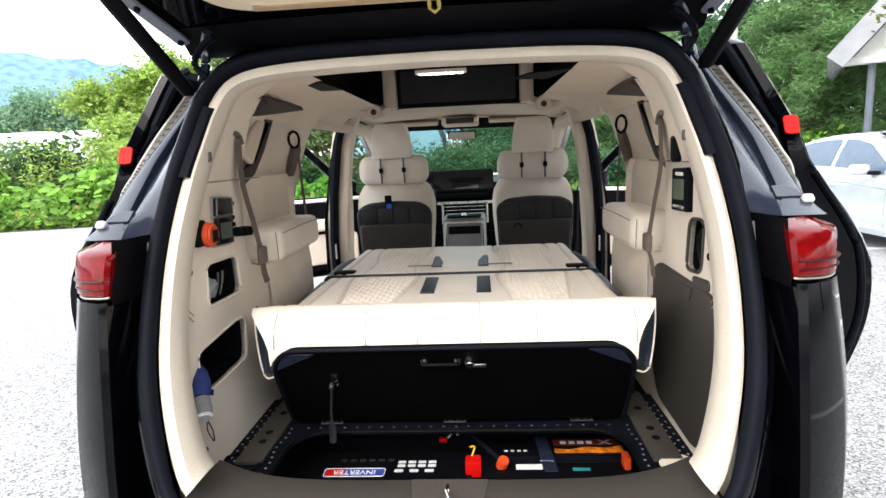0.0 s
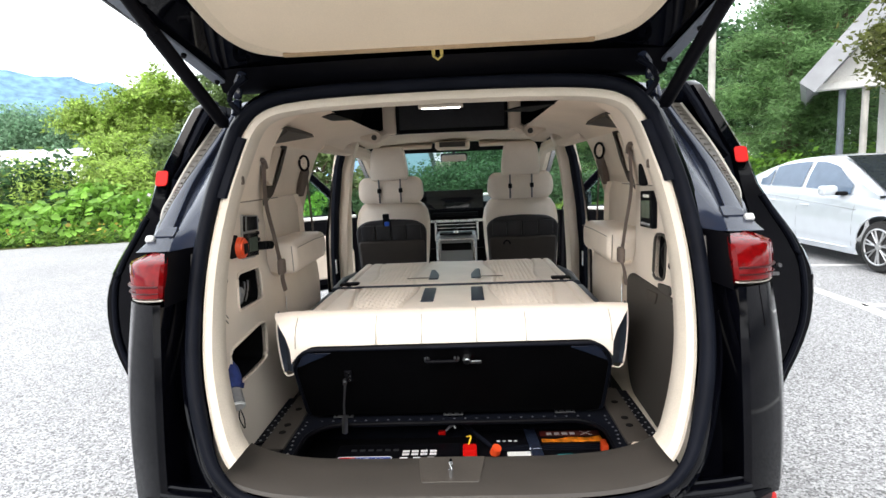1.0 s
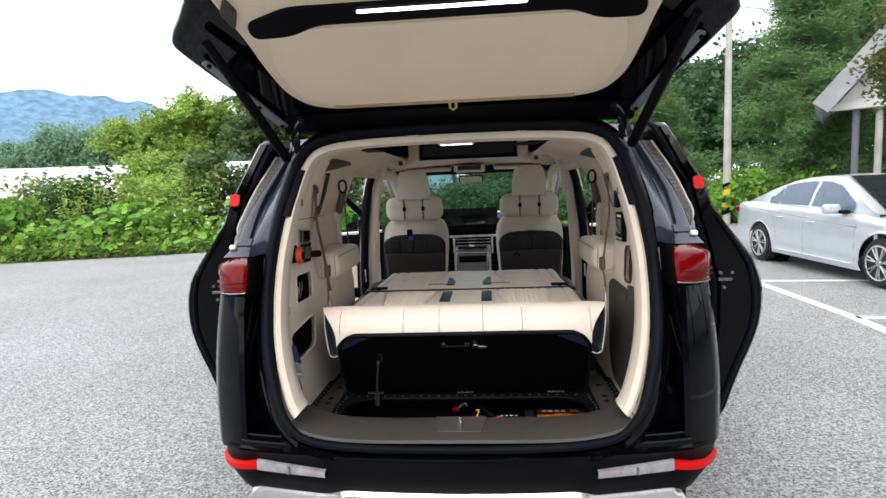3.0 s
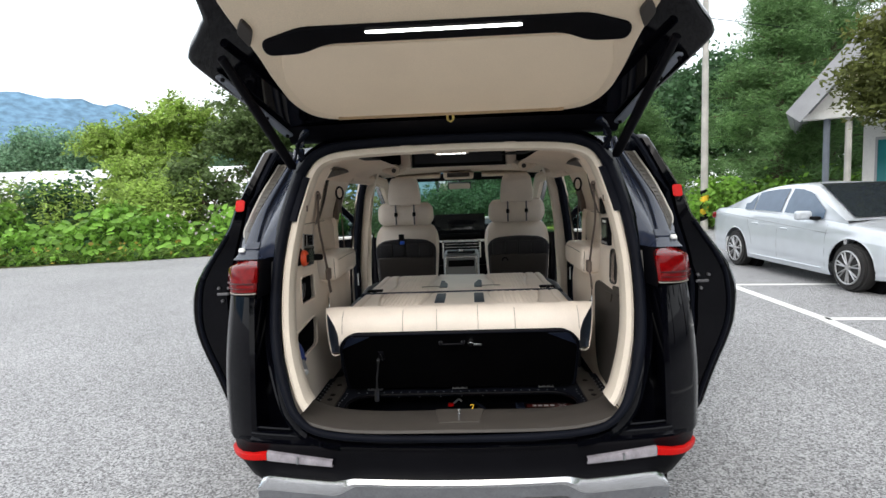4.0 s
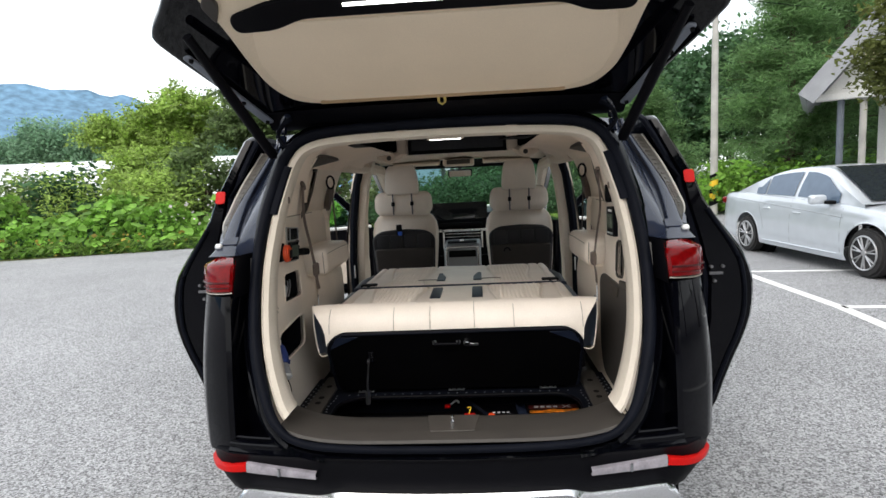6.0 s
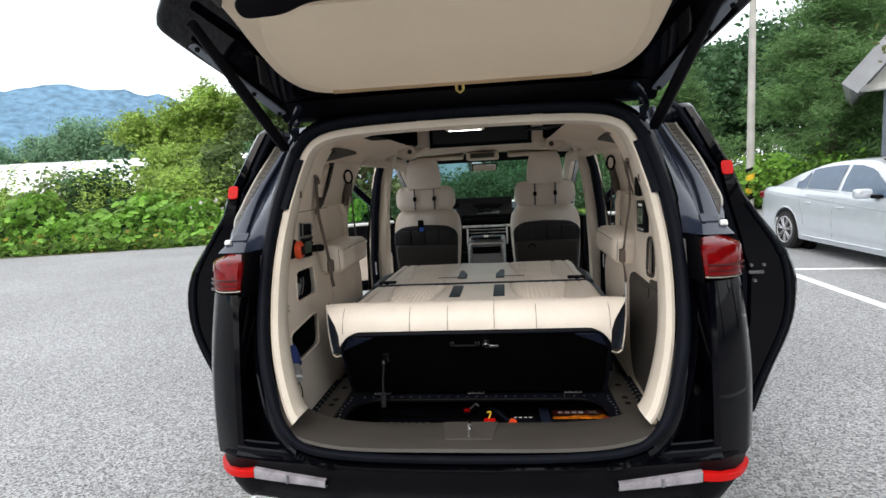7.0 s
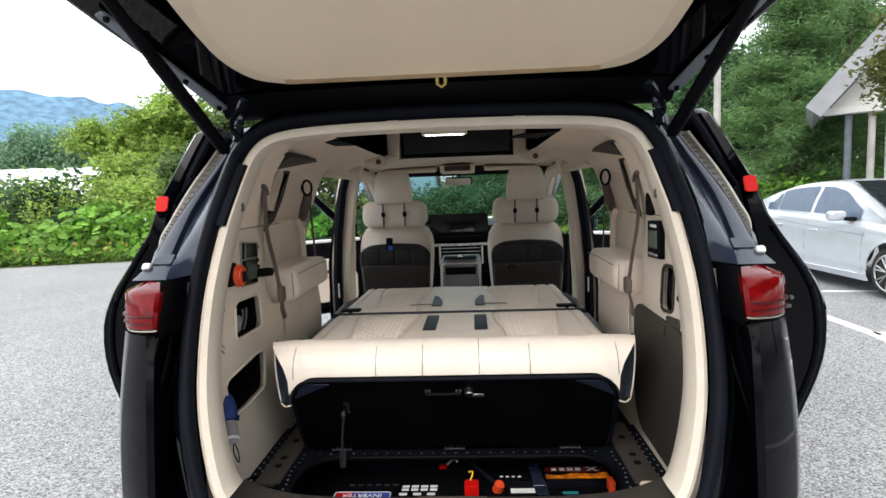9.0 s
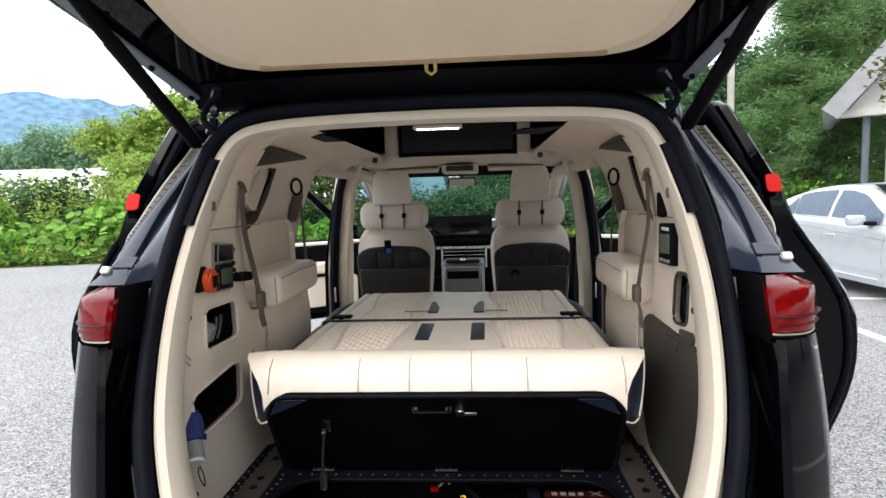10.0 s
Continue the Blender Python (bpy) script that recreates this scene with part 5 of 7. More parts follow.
part("charging_panel", box(-0.02, 3.243, 0.66, 0.22, 0.02, 0.11, 0.012), SCREEN, console)
for dx in (-0.05, 0.05):
    part("socket", cyl((-0.02 + dx, 3.236, 0.66), (-0.02 + dx, 3.228, 0.66), 0.022, 0.02, 14), TAUPE, console)
for zz in (0.985, 0.955, 0.90, 0.875):
    part("silver_slat", box(-0.02, 3.625, zz, 0.34, 0.012, 0.007, 0.002), CHROME, dash)
for sx in (-0.2, 0.16):
    part("console_cheek", box(sx, 3.60, 0.93, 0.02, 0.06, 0.16, 0.006), CHROME, dash)
part("gear_panel", box(-0.02, 3.3, 0.942, 0.26, 0.14, 0.012, 0.004), BLACK, console)
part("gear_dial", cyl((-0.02, 3.3, 0.948), (-0.02, 3.3, 0.966), 0.03, 0.028, 18, 0.004), CHROME, console)
part("steering_column", box(-0.42, 3.6, 1.02, 0.12, 0.3, 0.1, 0.03), PLASTIC, dash)
part("cluster_screen", box(-0.44, 3.68, 1.215, 0.34, 0.03, 0.13, 0.012, 2, Matrix.Rotation(radians(-10), 4, "X")), SCREEN, dash)
wheel = thing("steering_wheel", (-0.42, 3.45, 1.05), "dark steering wheel on the driver side", "steering wheel")
part("rim", tube([(-0.42 + 0.18 * math.cos(a), 3.42 + 0.07 * math.sin(a), 1.05 + 0.165 * math.sin(a)) for a in [k * math.tau / 28 for k in range(28)]], 0.016, 8, True), RUBBER, wheel)
part("hub", box(-0.42, 3.44, 1.04, 0.16, 0.05, 0.11, 0.03, 3), RUBBER, wheel)
part("spoke", box(-0.42, 3.44, 1.05, 0.33, 0.025, 0.03, 0.01), RUBBER, wheel)
part("white_tag", box(-0.32, 3.6, 1.10, 0.06, 0.02, 0.03, 0.006), WHITE, dash)


# ---- front seats ----
def cushion(cx, cy, cz, sx, sy, sz, r, seg=5, m=None):
    return box(cx, cy, cz, sx, sy, sz, r, seg, m)


def front_seat(x, extras):
    st = thing("front_seat", (x, 2.9, 0.42), "cream leather front seat with dark pocketed back", "car seat", "front seats")
    rows = []
    for z, w, t, yo in ((0.60, 0.43, 0.16, 0.10), (0.72, 0.48, 0.17, 0.08), (0.86, 0.51, 0.17, 0.06), (1.0, 0.53, 0.16, 0.035), (1.1, 0.535, 0.15, 0.015), (1.17, 0.51, 0.145, 0.003), (1.22, 0.45, 0.13, -0.008), (1.25, 0.36, 0.105, -0.01), (1.268, 0.22, 0.07, -0.01)):
        rows.append([Vector((x + a * w / 2, 2.84 - yo + b * t / 2, z)) for a, b in ((-1, -0.2), (-0.92, -0.7), (-0.7, -1), (0, -1.08), (0.7, -1), (0.92, -0.7), (1, -0.2), (0.95, 0.7), (0.5, 1), (-0.5, 1), (-0.95, 0.7))])
    back = part("backrest", loft(rows, True, True), CREAM, st)
    # dark board and pockets on the back of the seat
    def board(z0, z1, w0, w1, y, nm, mat, r, top=False):
        pts = [(x - w0 / 2, z0), (x + w0 / 2, z0), (x + w1 / 2, z1)] + ([(x + w1 * 0.36, z1 + 0.05), (x, z1 + 0.062), (x - w1 * 0.36, z1 + 0.05)] if top else []) + [(x - w1 / 2, z1)]
        return part(nm, plate(rounded(pts, r), (), 0.03, 0.012, frame_axes((0, y, 0), (1, 0, 0), (0, -0.12, 1))), mat, back)
    board(0.62, 1.075, 0.45, 0.50, 2.785, "back_board", DARKSEAT, 0.05, True)
    board(0.60, 0.985, 0.43, 0.47, 2.775, "lower_pocket", SEATLOW, 0.03)
    for k, dx in enumerate((-0.16, -0.055, 0.055, 0.16)):
        part("pocket", box(x + dx, 2.645, 1.035, 0.098, 0.02, 0.105, 0.01, 2, Matrix.Rotation(radians(7), 4, "X")), DARKSEAT, back)
    part("pocket_seam", tube([(x - 0.20, 2.664, 0.80), (x, 2.660, 0.795), (x + 0.20, 2.664, 0.80)], 0.003, 6), STITCH, back)
    part("seat_cushion", cushion(x, 3.12, 0.62, 0.5, 0.52, 0.16, 0.06), CREAM, st)
    part("seat_base", box(x, 3.1, 0.48, 0.42, 0.45, 0.14, 0.02), PLASTIC, st)
    rows = []
    for z, w, t in ((1.395, 0.235, 0.06), (1.405, 0.262, 0.10), (1.44, 0.27, 0.12), (1.50, 0.262, 0.125), (1.56, 0.245, 0.12), (1.60, 0.225, 0.105), (1.622, 0.19, 0.07)):
        rows.append([Vector((x + a * w / 2, 2.72 + b * t / 2 + (1.5 - z) * 0.12, z)) for a, b in ((-1, -0.35), (-0.93, -0.8), (-0.7, -1), (0, -1.06), (0.7, -1), (0.93, -0.8), (1, -0.35), (0.96, 0.6), (0.7, 1), (-0.7, 1), (-0.96, 0.6))])
    head = part("headrest", loft(rows, True, True), CREAM, st)
    pil = cushion(x, 2.775, 1.325, 0.46, 0.14, 0.15, 0.065, 6)
    for v in pil.verts:
        g = abs(v.co.x - x)
        v.co.z += (v.co.z - 1.325) * (0.25 * math.exp(-((g - 0.17) / 0.05) ** 2) - 0.22 * math.exp(-(g / 0.09) ** 2))
        v.co += 0.007 * noise.noise_vector(v.co * 11)
    part("neck_pillow", pil, CREAM, st)
    for dx in (-0.075, 0.075):
        part("headrest_post", cyl((x + dx, 2.705, 1.24), (x + dx, 2.69, 1.42), 0.006, 0.006, 10), DARKSTEEL, head)
        part("post_sleeve", box(x + dx, 2.698, 1.325, 0.026, 0.026, 0.032, 0.006), BLACK, head)
    if extras:
        clip = thing("hook_clip", (x - 0.03, 2.66, 1.1), "small black hook with a blue tag on the seat back", "hook")
        part("strap", box(x - 0.03, 2.635, 1.125, 0.045, 0.02, 0.085, 0.008), BLACK, clip)
        part("tag", box(x - 0.022, 2.622, 1.098, 0.035, 0.012, 0.03, 0.006), material("blue_tag", (0.03, 0.12, 0.6), 0.4), clip, "bright blue tag")
    else:
        ring = thing("pocket_hook", (x - 0.10, 2.68, 0.93), "dark loop hook on the seat back", "hook")
        part("loop", tube([(x - 0.11 + 0.022 * math.cos(a), 2.645, 0.925 + 0.026 * math.sin(a)) for a in [k * math.pi / 8 for k in range(9)]], 0.006, 6), RUBBER, ring)


front_seat(-0.46, True)
front_seat(0.455, False)


# ---- bed over the load floor ----
bed = thing("folding_bed", (0, 1.4, 0.5), "folded-flat cream quilted seat bed with navy straps", "bed")


def mattress(y0, y1, half, zf, name):
    nx, ny = 300, 110
    rows = []
    for j in range(ny + 1):
        y = y0 + (y1 - y0) * j / ny
        row = []
        for i in range(nx + 1):
            x = -half + 2 * half * i / nx
            a = abs(x)
            e = min((half - a) / 0.05, (y - y0) / 0.03, (y1 - y) / 0.05, 1.0)
            z = zf(y) - 0.035 * (1 - max(e, 0.0)) ** 2
            wave = 0.02 * math.sin((y - y0) * 7)
            for line in (0.19 + wave, 0.44 - wave, 0.53):
                z -= 0.011 * math.exp(-((a - line) / 0.0065) ** 2)
            if 0.20 + wave < a < 0.43 - wave and y0 + 0.05 < y < y1 - 0.08:
                u, v = (a + y * 0.8) / 0.042, (a - y * 0.8) / 0.042
                z += 0.011 * min(abs(math.sin(u * math.pi / 1.0)), 1) * abs(math.sin(v * math.pi / 1.0)) - 0.002
            z += 0.003 * noise.noise((x * 4, y * 4, 2))
            row.append(Vector((x, y, z)))
        rows.append(row)
    top = loft(rows)
    ob = part(name, top, CREAM, bed)
    part("side_skirt", loft([[Vector((s * half, y, z)) for z in (zf(y) - 0.03, zf(y) - 0.16)] for s, y in ((-1, y1), (-1, y0))]), NAVY, bed)
    part("side_skirt", loft([[Vector((s * half, y, z)) for z in (zf(y) - 0.03, zf(y) - 0.16)] for s, y in ((1, y0), (1, y1))]), NAVY, bed)
    return ob


mattress(0.74, 1.475, 0.605, lambda y: 0.90 - 0.01 * (y - 0.74), "near_cushion")
mattress(1.485, 2.28, 0.60, lambda y: 0.892 - 0.012 * (y - 1.5), "far_cushion")
part("hinge_gap", tube([(-0.58, 1.48, 0.888), (0.58, 1.48, 0.888)], 0.006, 6), NAVY, bed)
part("far_edge", box(0, 2.27, 0.80, 1.18, 0.05, 0.14, 0.02, 3), CREAM, bed)
part("bed_frame", box(0, 1.5, 0.70, 1.16, 1.5, 0.14, 0.01), BLACK, bed)
for s in (1, -1):
    part("strap", box(s * 0.108, 1.215, 0.896, 0.055, 0.27, 0.012, 0.005), NAVY, bed, "navy leather strap")
    part("strap", plate(rounded([(s * 0.085, 1.60), (s * 0.135, 1.60), (s * 0.135, 1.86), (s * 0.112, 1.86), (s * 0.085, 1.72)], 0.012), (), 0.012, 0.004, frame_axes((0, 0, 0.892), (1, 0, 0), (0, 1, 0))), NAVY, bed, "navy leather strap")
    part("strap_loop", tube(spline([(s * 0.13, 1.62, 0.898), (s * 0.20, 1.60, 0.902), (s * 0.245, 1.615, 0.898)], 5), 0.006, 6, flat=0.5), STITCH, bed)
    part("edge_bolster", tube([(s * 0.60, 1.50, 0.865), (s * 0.605, 1.75, 0.865), (s * 0.585, 1.98, 0.862)], [0.022, 0.026, 0.018], 10), NAVY, bed, "navy padded edge")
    part("release_handle", box(s * 0.53, 1.535, 0.893, 0.095, 0.05, 0.018, 0.008, 3), BLACK, bed)
    part("side_gap_panel", box(s * 0.60, 1.15, 0.855, 0.05, 0.66, 0.03, 0.008), NAVY, bed)
# rolled front bolster: rounded cross-section swept across, seams in it
rings = []
SEAMS = (-0.53, -0.251, -0.095, 0.093, 0.26, 0.545)
for k in range(101):
    x = -0.60 + 1.20 * k / 100
    a = abs(x)
    nip = 0.0035 * sum(math.exp(-((x - q) / 0.006) ** 2) for q in SEAMS)
    flare = max(0.0, (a - 0.54) / 0.06)
    drop = 0.03 * flare ** 1.5
    ring = []
    for y, z in ((0.80, 0.92), (0.745, 0.955), (0.70, 0.964), (0.665, 0.955), (0.635, 0.93), (0.618, 0.895), (0.61, 0.855), (0.612, 0.835 - drop), (0.64, 0.83 - drop), (0.70, 0.85), (0.80, 0.86)):
        c = Vector((0.70, 0.90))
        q = Vector((y, z))
        q = q + (c - q).normalized() * nip
        half = lerp_table([(0.83, 0.548), (0.86, 0.55), (0.90, 0.566), (0.935, 0.592), (0.964, 0.622)], z) if y < 0.72 else 0.618
        ring.append(Vector((x * (1 + (half / 0.6 - 1) * (a / 0.6) ** 6), q.x, q.y - 0.005 * flare + 0.004 * noise.noise((x * 5, y * 8, z * 8)))))
    rings.append(ring)
part("front_bolster", loft(rings, True), CREAM, bed, "cream leather roll with stitched seams")
for q in SEAMS:
    part("seam", tube([(q, 0.775, 0.942), (q, 0.745, 0.950), (q, 0.70, 0.959), (q, 0.663, 0.950), (q, 0.633, 0.926), (q, 0.615, 0.893), (q, 0.607, 0.856)], 0.0013, 5), STITCH, bed)
for s in (1, -1):
    edge = [(0.616, 0.705, 0.962), (0.592, 0.662, 0.935), (0.566, 0.632, 0.90), (0.552, 0.622, 0.86), (0.548, 0.630, 0.80), (0.556, 0.650, 0.752)]
    rim = [(0.628, 0.742, 0.955), (0.628, 0.728, 0.935), (0.626, 0.715, 0.90), (0.622, 0.705, 0.86), (0.614, 0.695, 0.80), (0.604, 0.69, 0.745)]
    ea, ra = spline([(s * x, y, z) for x, y, z in edge], 4), spline([(s * x, y, z) for x, y, z in rim], 4)
    part("bolster_end", loft([[p, p.lerp(q, 0.3) + Vector((0, 0.02, 0)), p.lerp(q, 0.7) + Vector((0, 0.018, 0)), q] for p, q in zip(ea, ra)]), NAVY, bed, "navy side of the roll")
    part("end_tape", tube(ra[4:] + spline([ra[-1], (s * 0.582, 0.668, 0.74), ea[-1]], 4)[1:], 0.0032, 6), CREAM, bed, "cream edge tape")

# ---- raised black lid in front of the bed ----
LIDN = frame_axes((0, 0.797, 0.525), (1, 0, 0), (0, 0.61 - 0.797, 0.848 - 0.525))
lid = thing("storage_lid", (0, 0.797, 0.525), "raised black vinyl lid of the floor compartment", "hatch lid")
lo = rounded([(-0.545, 0.02), (0.545, 0.02), (0.55, 0.10), (0.548, 0.31), (0.50, 0.385), (-0.50, 0.385), (-0.548, 0.31), (-0.55, 0.10)], [0.02, 0.02, 0.05, 0.04, 0.05, 0.05, 0.04, 0.05])
part("board", plate(lo, (), 0.024, 0.006, LIDN), FLAP, lid)
part("piping", tube([LIDN @ Vector((p.x, p.y, 0.012)) for p in rounded([(-0.548, 0.02), (-0.55, 0.10), (-0.548, 0.31), (-0.50, 0.388), (0.50, 0.388), (0.548, 0.31), (0.55, 0.10), (0.548, 0.02)], 0.05)][3:-3], 0.007, 7), RUBBER, lid)
for s in (1, -1):
    part("corner_patch", plate(rounded([(s * 0.54, 0.30), (s * 0.50, 0.375), (s * 0.40, 0.375)], 0.012), (), 0.004, 0.001, LIDN @ Matrix.Translation((0, 0, 0.0135))), PILLAR, lid)
hd = part("handle", tube([LIDN @ Vector((x, y, z)) for x, y, z in ((-0.08, 0.335, 0.012), (-0.08, 0.335, 0.03), (0.022, 0.335, 0.03), (0.022, 0.335, 0.012))], 0.006, 8), PLASTIC, lid)
for dx in (-0.08, 0.022):
    part("handle_foot", cyl(LIDN @ Vector((dx, 0.33, 0.01)), LIDN @ Vector((dx, 0.33, 0.022)), 0.011, 0.009, 10), STEEL, hd)
lk = part("cam_lock", cyl(LIDN @ Vector((0.058, 0.333, 0.01)), LIDN @ Vector((0.058, 0.333, 0.035)), 0.017, 0.015, 16, 0.003), CHROME, lid, "chrome cam lock")
part("lock_tongue", box(0, 0, 0, 0.05, 0.014, 0.006, 0.002, 1, LIDN @ Matrix.Translation((0.082, 0.328, 0.03))), STEEL, lk)
stay = part("stay", tube([LIDN @ Vector((-0.375, 0.245, 0.02)), Vector((-0.392, 0.68, 0.62)), Vector((-0.40, 0.70, 0.52))], [0.004, 0.004, 0.006], 8), STEEL, lid, "thin steel gas stay")
part("stay_plate", box(0, 0, 0, 0.026, 0.055, 0.01, 0.003, 1, LIDN @ Matrix.Translation((-0.362, 0.255, 0.016))), PLASTIC, stay)
for k in range(3):
    part("stud", cyl(LIDN @ Vector((-0.358, 0.238 + 0.018 * k, 0.018)), LIDN @ Vector((-0.358, 0.238 + 0.018 * k, 0.027)), 0.0045, 0.004, 8), CHROME, stay)
part("stay_joint", cyl(LIDN @ Vector((-0.378, 0.232, 0.016)), LIDN @ Vector((-0.378, 0.232, 0.034)), 0.008, 0.007, 10), STEEL, stay)
part("stay_foot", cyl((-0.398, 0.702, 0.56), (-0.402, 0.708, 0.50), 0.011, 0.011, 10, 0.002), STEEL, stay)
for x in (-0.421, -0.003, 0.414):
    h = part("hinge", box(x, 0.786, 0.532, 0.075, 0.03, 0.006, 0.002), STEEL, lid, "zinc butt hinge")
    part("hinge_pin", cyl((x - 0.038, 0.797, 0.536), (x + 0.038, 0.797, 0.536), 0.006, 0.006, 10), CHROME, h)
    for dx in (-0.025, 0.0, 0.025):
        part("hinge_screw", cyl((x + dx, 0.777, 0.534), (x + dx, 0.777, 0.539), 0.004, 0.003, 8), BLACK, h)

# ---- load floor of chequer plate with an open compartment ----
deck = thing("load_floor", (0, 0.6, 0.5), "black studded load floor with an open compartment", "load floor")
outer = rounded([(-0.70, 0.24), (0.70, 0.24), (0.705, 1.0), (-0.705, 1.0)], 0.02)
hole = rounded([(-0.53, 0.26), (0.53, 0.26), (0.53, 0.66), (0.47, 0.735), (-0.46, 0.735), (-0.53, 0.66)], 0.06)
part("floor_plate", plate(outer, [hole], 0.012, 0.003, frame_axes((0, 0, 0.514), (1, 0, 0), (0, 1, 0))), RUBBER, deck)
part("hole_rim", tube([Vector((p.x, p.y, 0.521)) for p in hole], 0.007, 8, True), PLASTIC, deck)
studs = bmesh.new()
def stud(x, y, z):
    v = [studs.verts.new((x + dx, y + dy, z)) for dx, dy in ((-0.0055, 0), (0, -0.0055), (0.0055, 0), (0, 0.0055))]
    t = studs.verts.new((x, y, z + 0.0035))
    for i in range(4):
        studs.faces.new((v[i], v[(i + 1) % 4], t))
for k in range(25):
    stud(-0.5 + k * 0.0417, 0.765, 0.5205)
for s in (1, -1):
    for k in range(13):
        stud(s * (0.56 + 0.006 * math.sin(k)), 0.40 + k * 0.03, 0.5205)
        stud(s * 0.685, 0.42 + k * 0.04, 0.5205)
        stud(s * 0.667, 0.44 + k * 0.04, 0.5205)
part("studs", studs, STEEL, deck, "bright studs of the chequer plate", False)
for s in (1, -1):
    rl = part("side_rail", box(s * 0.618, 0.77, 0.524, 0.085, 0.46, 0.012, 0.005), TAUPE, deck, "taupe anchor strip")
    for yy in (0.66, 0.72, 0.86):
        part("rail_hole", cyl((s * 0.618, yy, 0.528), (s * 0.618, yy, 0.5315), 0.013, 0.013, 14), BLACK, rl)
part("cup_recess", loft([[Vector((-0.645 + r * math.cos(a), 0.54 + r * math.sin(a), z)) for a in [k * math.tau / 20 for k in range(20)]] for r, z in ((0.07, 0.521), (0.066, 0.528), (0.058, 0.528), (0.055, 0.50))], True), PLASTIC, deck)
part("round_cover", cyl((0.64, 0.52, 0.52), (0.64, 0.52, 0.529), 0.055, 0.052, 24, 0.003), BEIGE, deck, "round cream cover with a pull tab")
well = [(-0.60, 0.22), (0.60, 0.22), (0.60, 0.96), (-0.60, 0.96)]
wb = loft([[Vector((x, y, z)) for x, y in well] for z in (0.505, 0.34)], True)
wb.faces.new([wb.verts.new((x, y, 0.34)) for x, y in well])
part("compartment_well", wb, RUBBER, deck)
for k in range(12):
    part("well_stud", cyl((-0.44 + 0.055 * k, 0.951, 0.43 + 0.02 * (k % 2)), (-0.44 + 0.055 * k, 0.944, 0.43 + 0.02 * (k % 2)), 0.006, 0.004, 8), STEEL, deck)

# equipment in the compartment
INK = material("white_print", (0.75, 0.75, 0.77), 0.5)
inv = thing("inverter", (-0.2, 0.66, 0.345), "black power inverter with white print, in the compartment", "inverter")
part("case", box(-0.2, 0.665, 0.372, 0.50, 0.30, 0.055, 0.008), PLASTIC, inv)
flat = frame_axes((-0.335, 0.69, 0.4005), (-1, 0, 0), (0, -1, 0))
badge = part("badge", plate(rect(0, 0, 0.20, 0.045, 0.01), (), 0.002, 0, flat), material("blue_label", (0.03, 0.06, 0.3), 0.4), inv, "blue and red label plate")
part("badge_red", plate(rect(0.065, 0, 0.06, 0.040, 0.008), (), 0.003, 0, flat), REDFLAT, badge)
part("badge_rim", tube([flat @ Vector((p.x, p.y, 0.001)) for p in rect(0, 0, 0.20, 0.045, 0.01)], 0.0018, 5, True), INK, badge)
part("lettering", text_mesh("INVERTER", 0.032, flat @ Matrix.Translation((0, 0, 0.002))), INK, badge)
for k in range(6):
    part("pictogram", plate(rect(-0.385 + 0.032 * k, 0.765, 0.022, 0.013, 0.005), (), 0.001, 0, frame_axes((0, 0, 0.4005), (1, 0, 0), (0, 1, 0))), STEEL, inv)
for k in range(4):
    for j in range(2):
        part("printed_tile", plate(rect(-0.185 + 0.034 * k, 0.752 - 0.022 * j, 0.026, 0.015, 0.003), (), 0.001, 0, frame_axes((0, 0, 0.4005), (1, 0, 0), (0, 1, 0))), INK, inv)
for k in range(3):
    part("printed_mark", plate(rect(-0.19 + 0.05 * k, 0.70, 0.03, 0.016, 0.006), (), 0.001, 0, frame_axes((0, 0, 0.4005), (1, 0, 0), (0, 1, 0))), INK, inv)
bat = thing("battery_pack", (0.33, 0.72, 0.345), "black lithium battery pack with a flame-printed label", "battery")
part("case", box(0.33, 0.75, 0.372, 0.50, 0.34, 0.056, 0.008), PLASTIC, bat)
FLAME = material("flame_print", (0.75, 0.22, 0.015), 0.35, var=0.75, scale=22, fine=0.3, bump_scale=60)
top = frame_axes((0, 0, 0.402), (1, 0, 0), (0, 1, 0))
part("flame_label", plate(rounded([(0.33, 0.80), (0.56, 0.80), (0.56, 0.845), (0.50, 0.83), (0.44, 0.838), (0.38, 0.82), (0.33, 0.828)], 0.006), (), 0.0015, 0, top), FLAME, bat, "orange flame print")
part("label_band", plate(rect(0.445, 0.868, 0.23, 0.04, 0.004), (), 0.001, 0, top), material("dark_red_print", (0.10, 0.012, 0.01), 0.4, var=0.5, scale=30), bat)
for k, w in enumerate((0.02, 0.02, 0.022, 0.02)):
    part("brand_bar", plate(rect(0.365 + 0.03 * k, 0.866, w, 0.02, 0.003), (), 0.0022, 0, top), INK, bat)
for sg in (1, -1):
    part("brand_stroke", plate([(0.485, 0.853 if sg > 0 else 0.882), (0.492, 0.853 if sg > 0 else 0.882), (0.53, 0.882 if sg > 0 else 0.853), (0.52, 0.882 if sg > 0 else 0.853)], (), 0.0022, 0, top), INK, bat)
for k in range(4):
    part("printed_mark", plate(rect(0.165 + 0.022 * k, 0.815, 0.013, 0.01, 0.003), (), 0.001, 0, top), INK, bat)
for y in (0.775, 0.76, 0.745):
    part("case_rib", box(0.35, y, 0.402, 0.44, 0.006, 0.005, 0.002), RUBBER, bat)
part("paper_label", plate(rect(0.235, 0.715, 0.085, 0.03, 0.002), (), 0.001, 0, top), WHITE, bat)
part("meter_window", plate(rect(0.40, 0.70, 0.055, 0.016, 0.002), (), 0.001, 0, top), TEAL, bat)
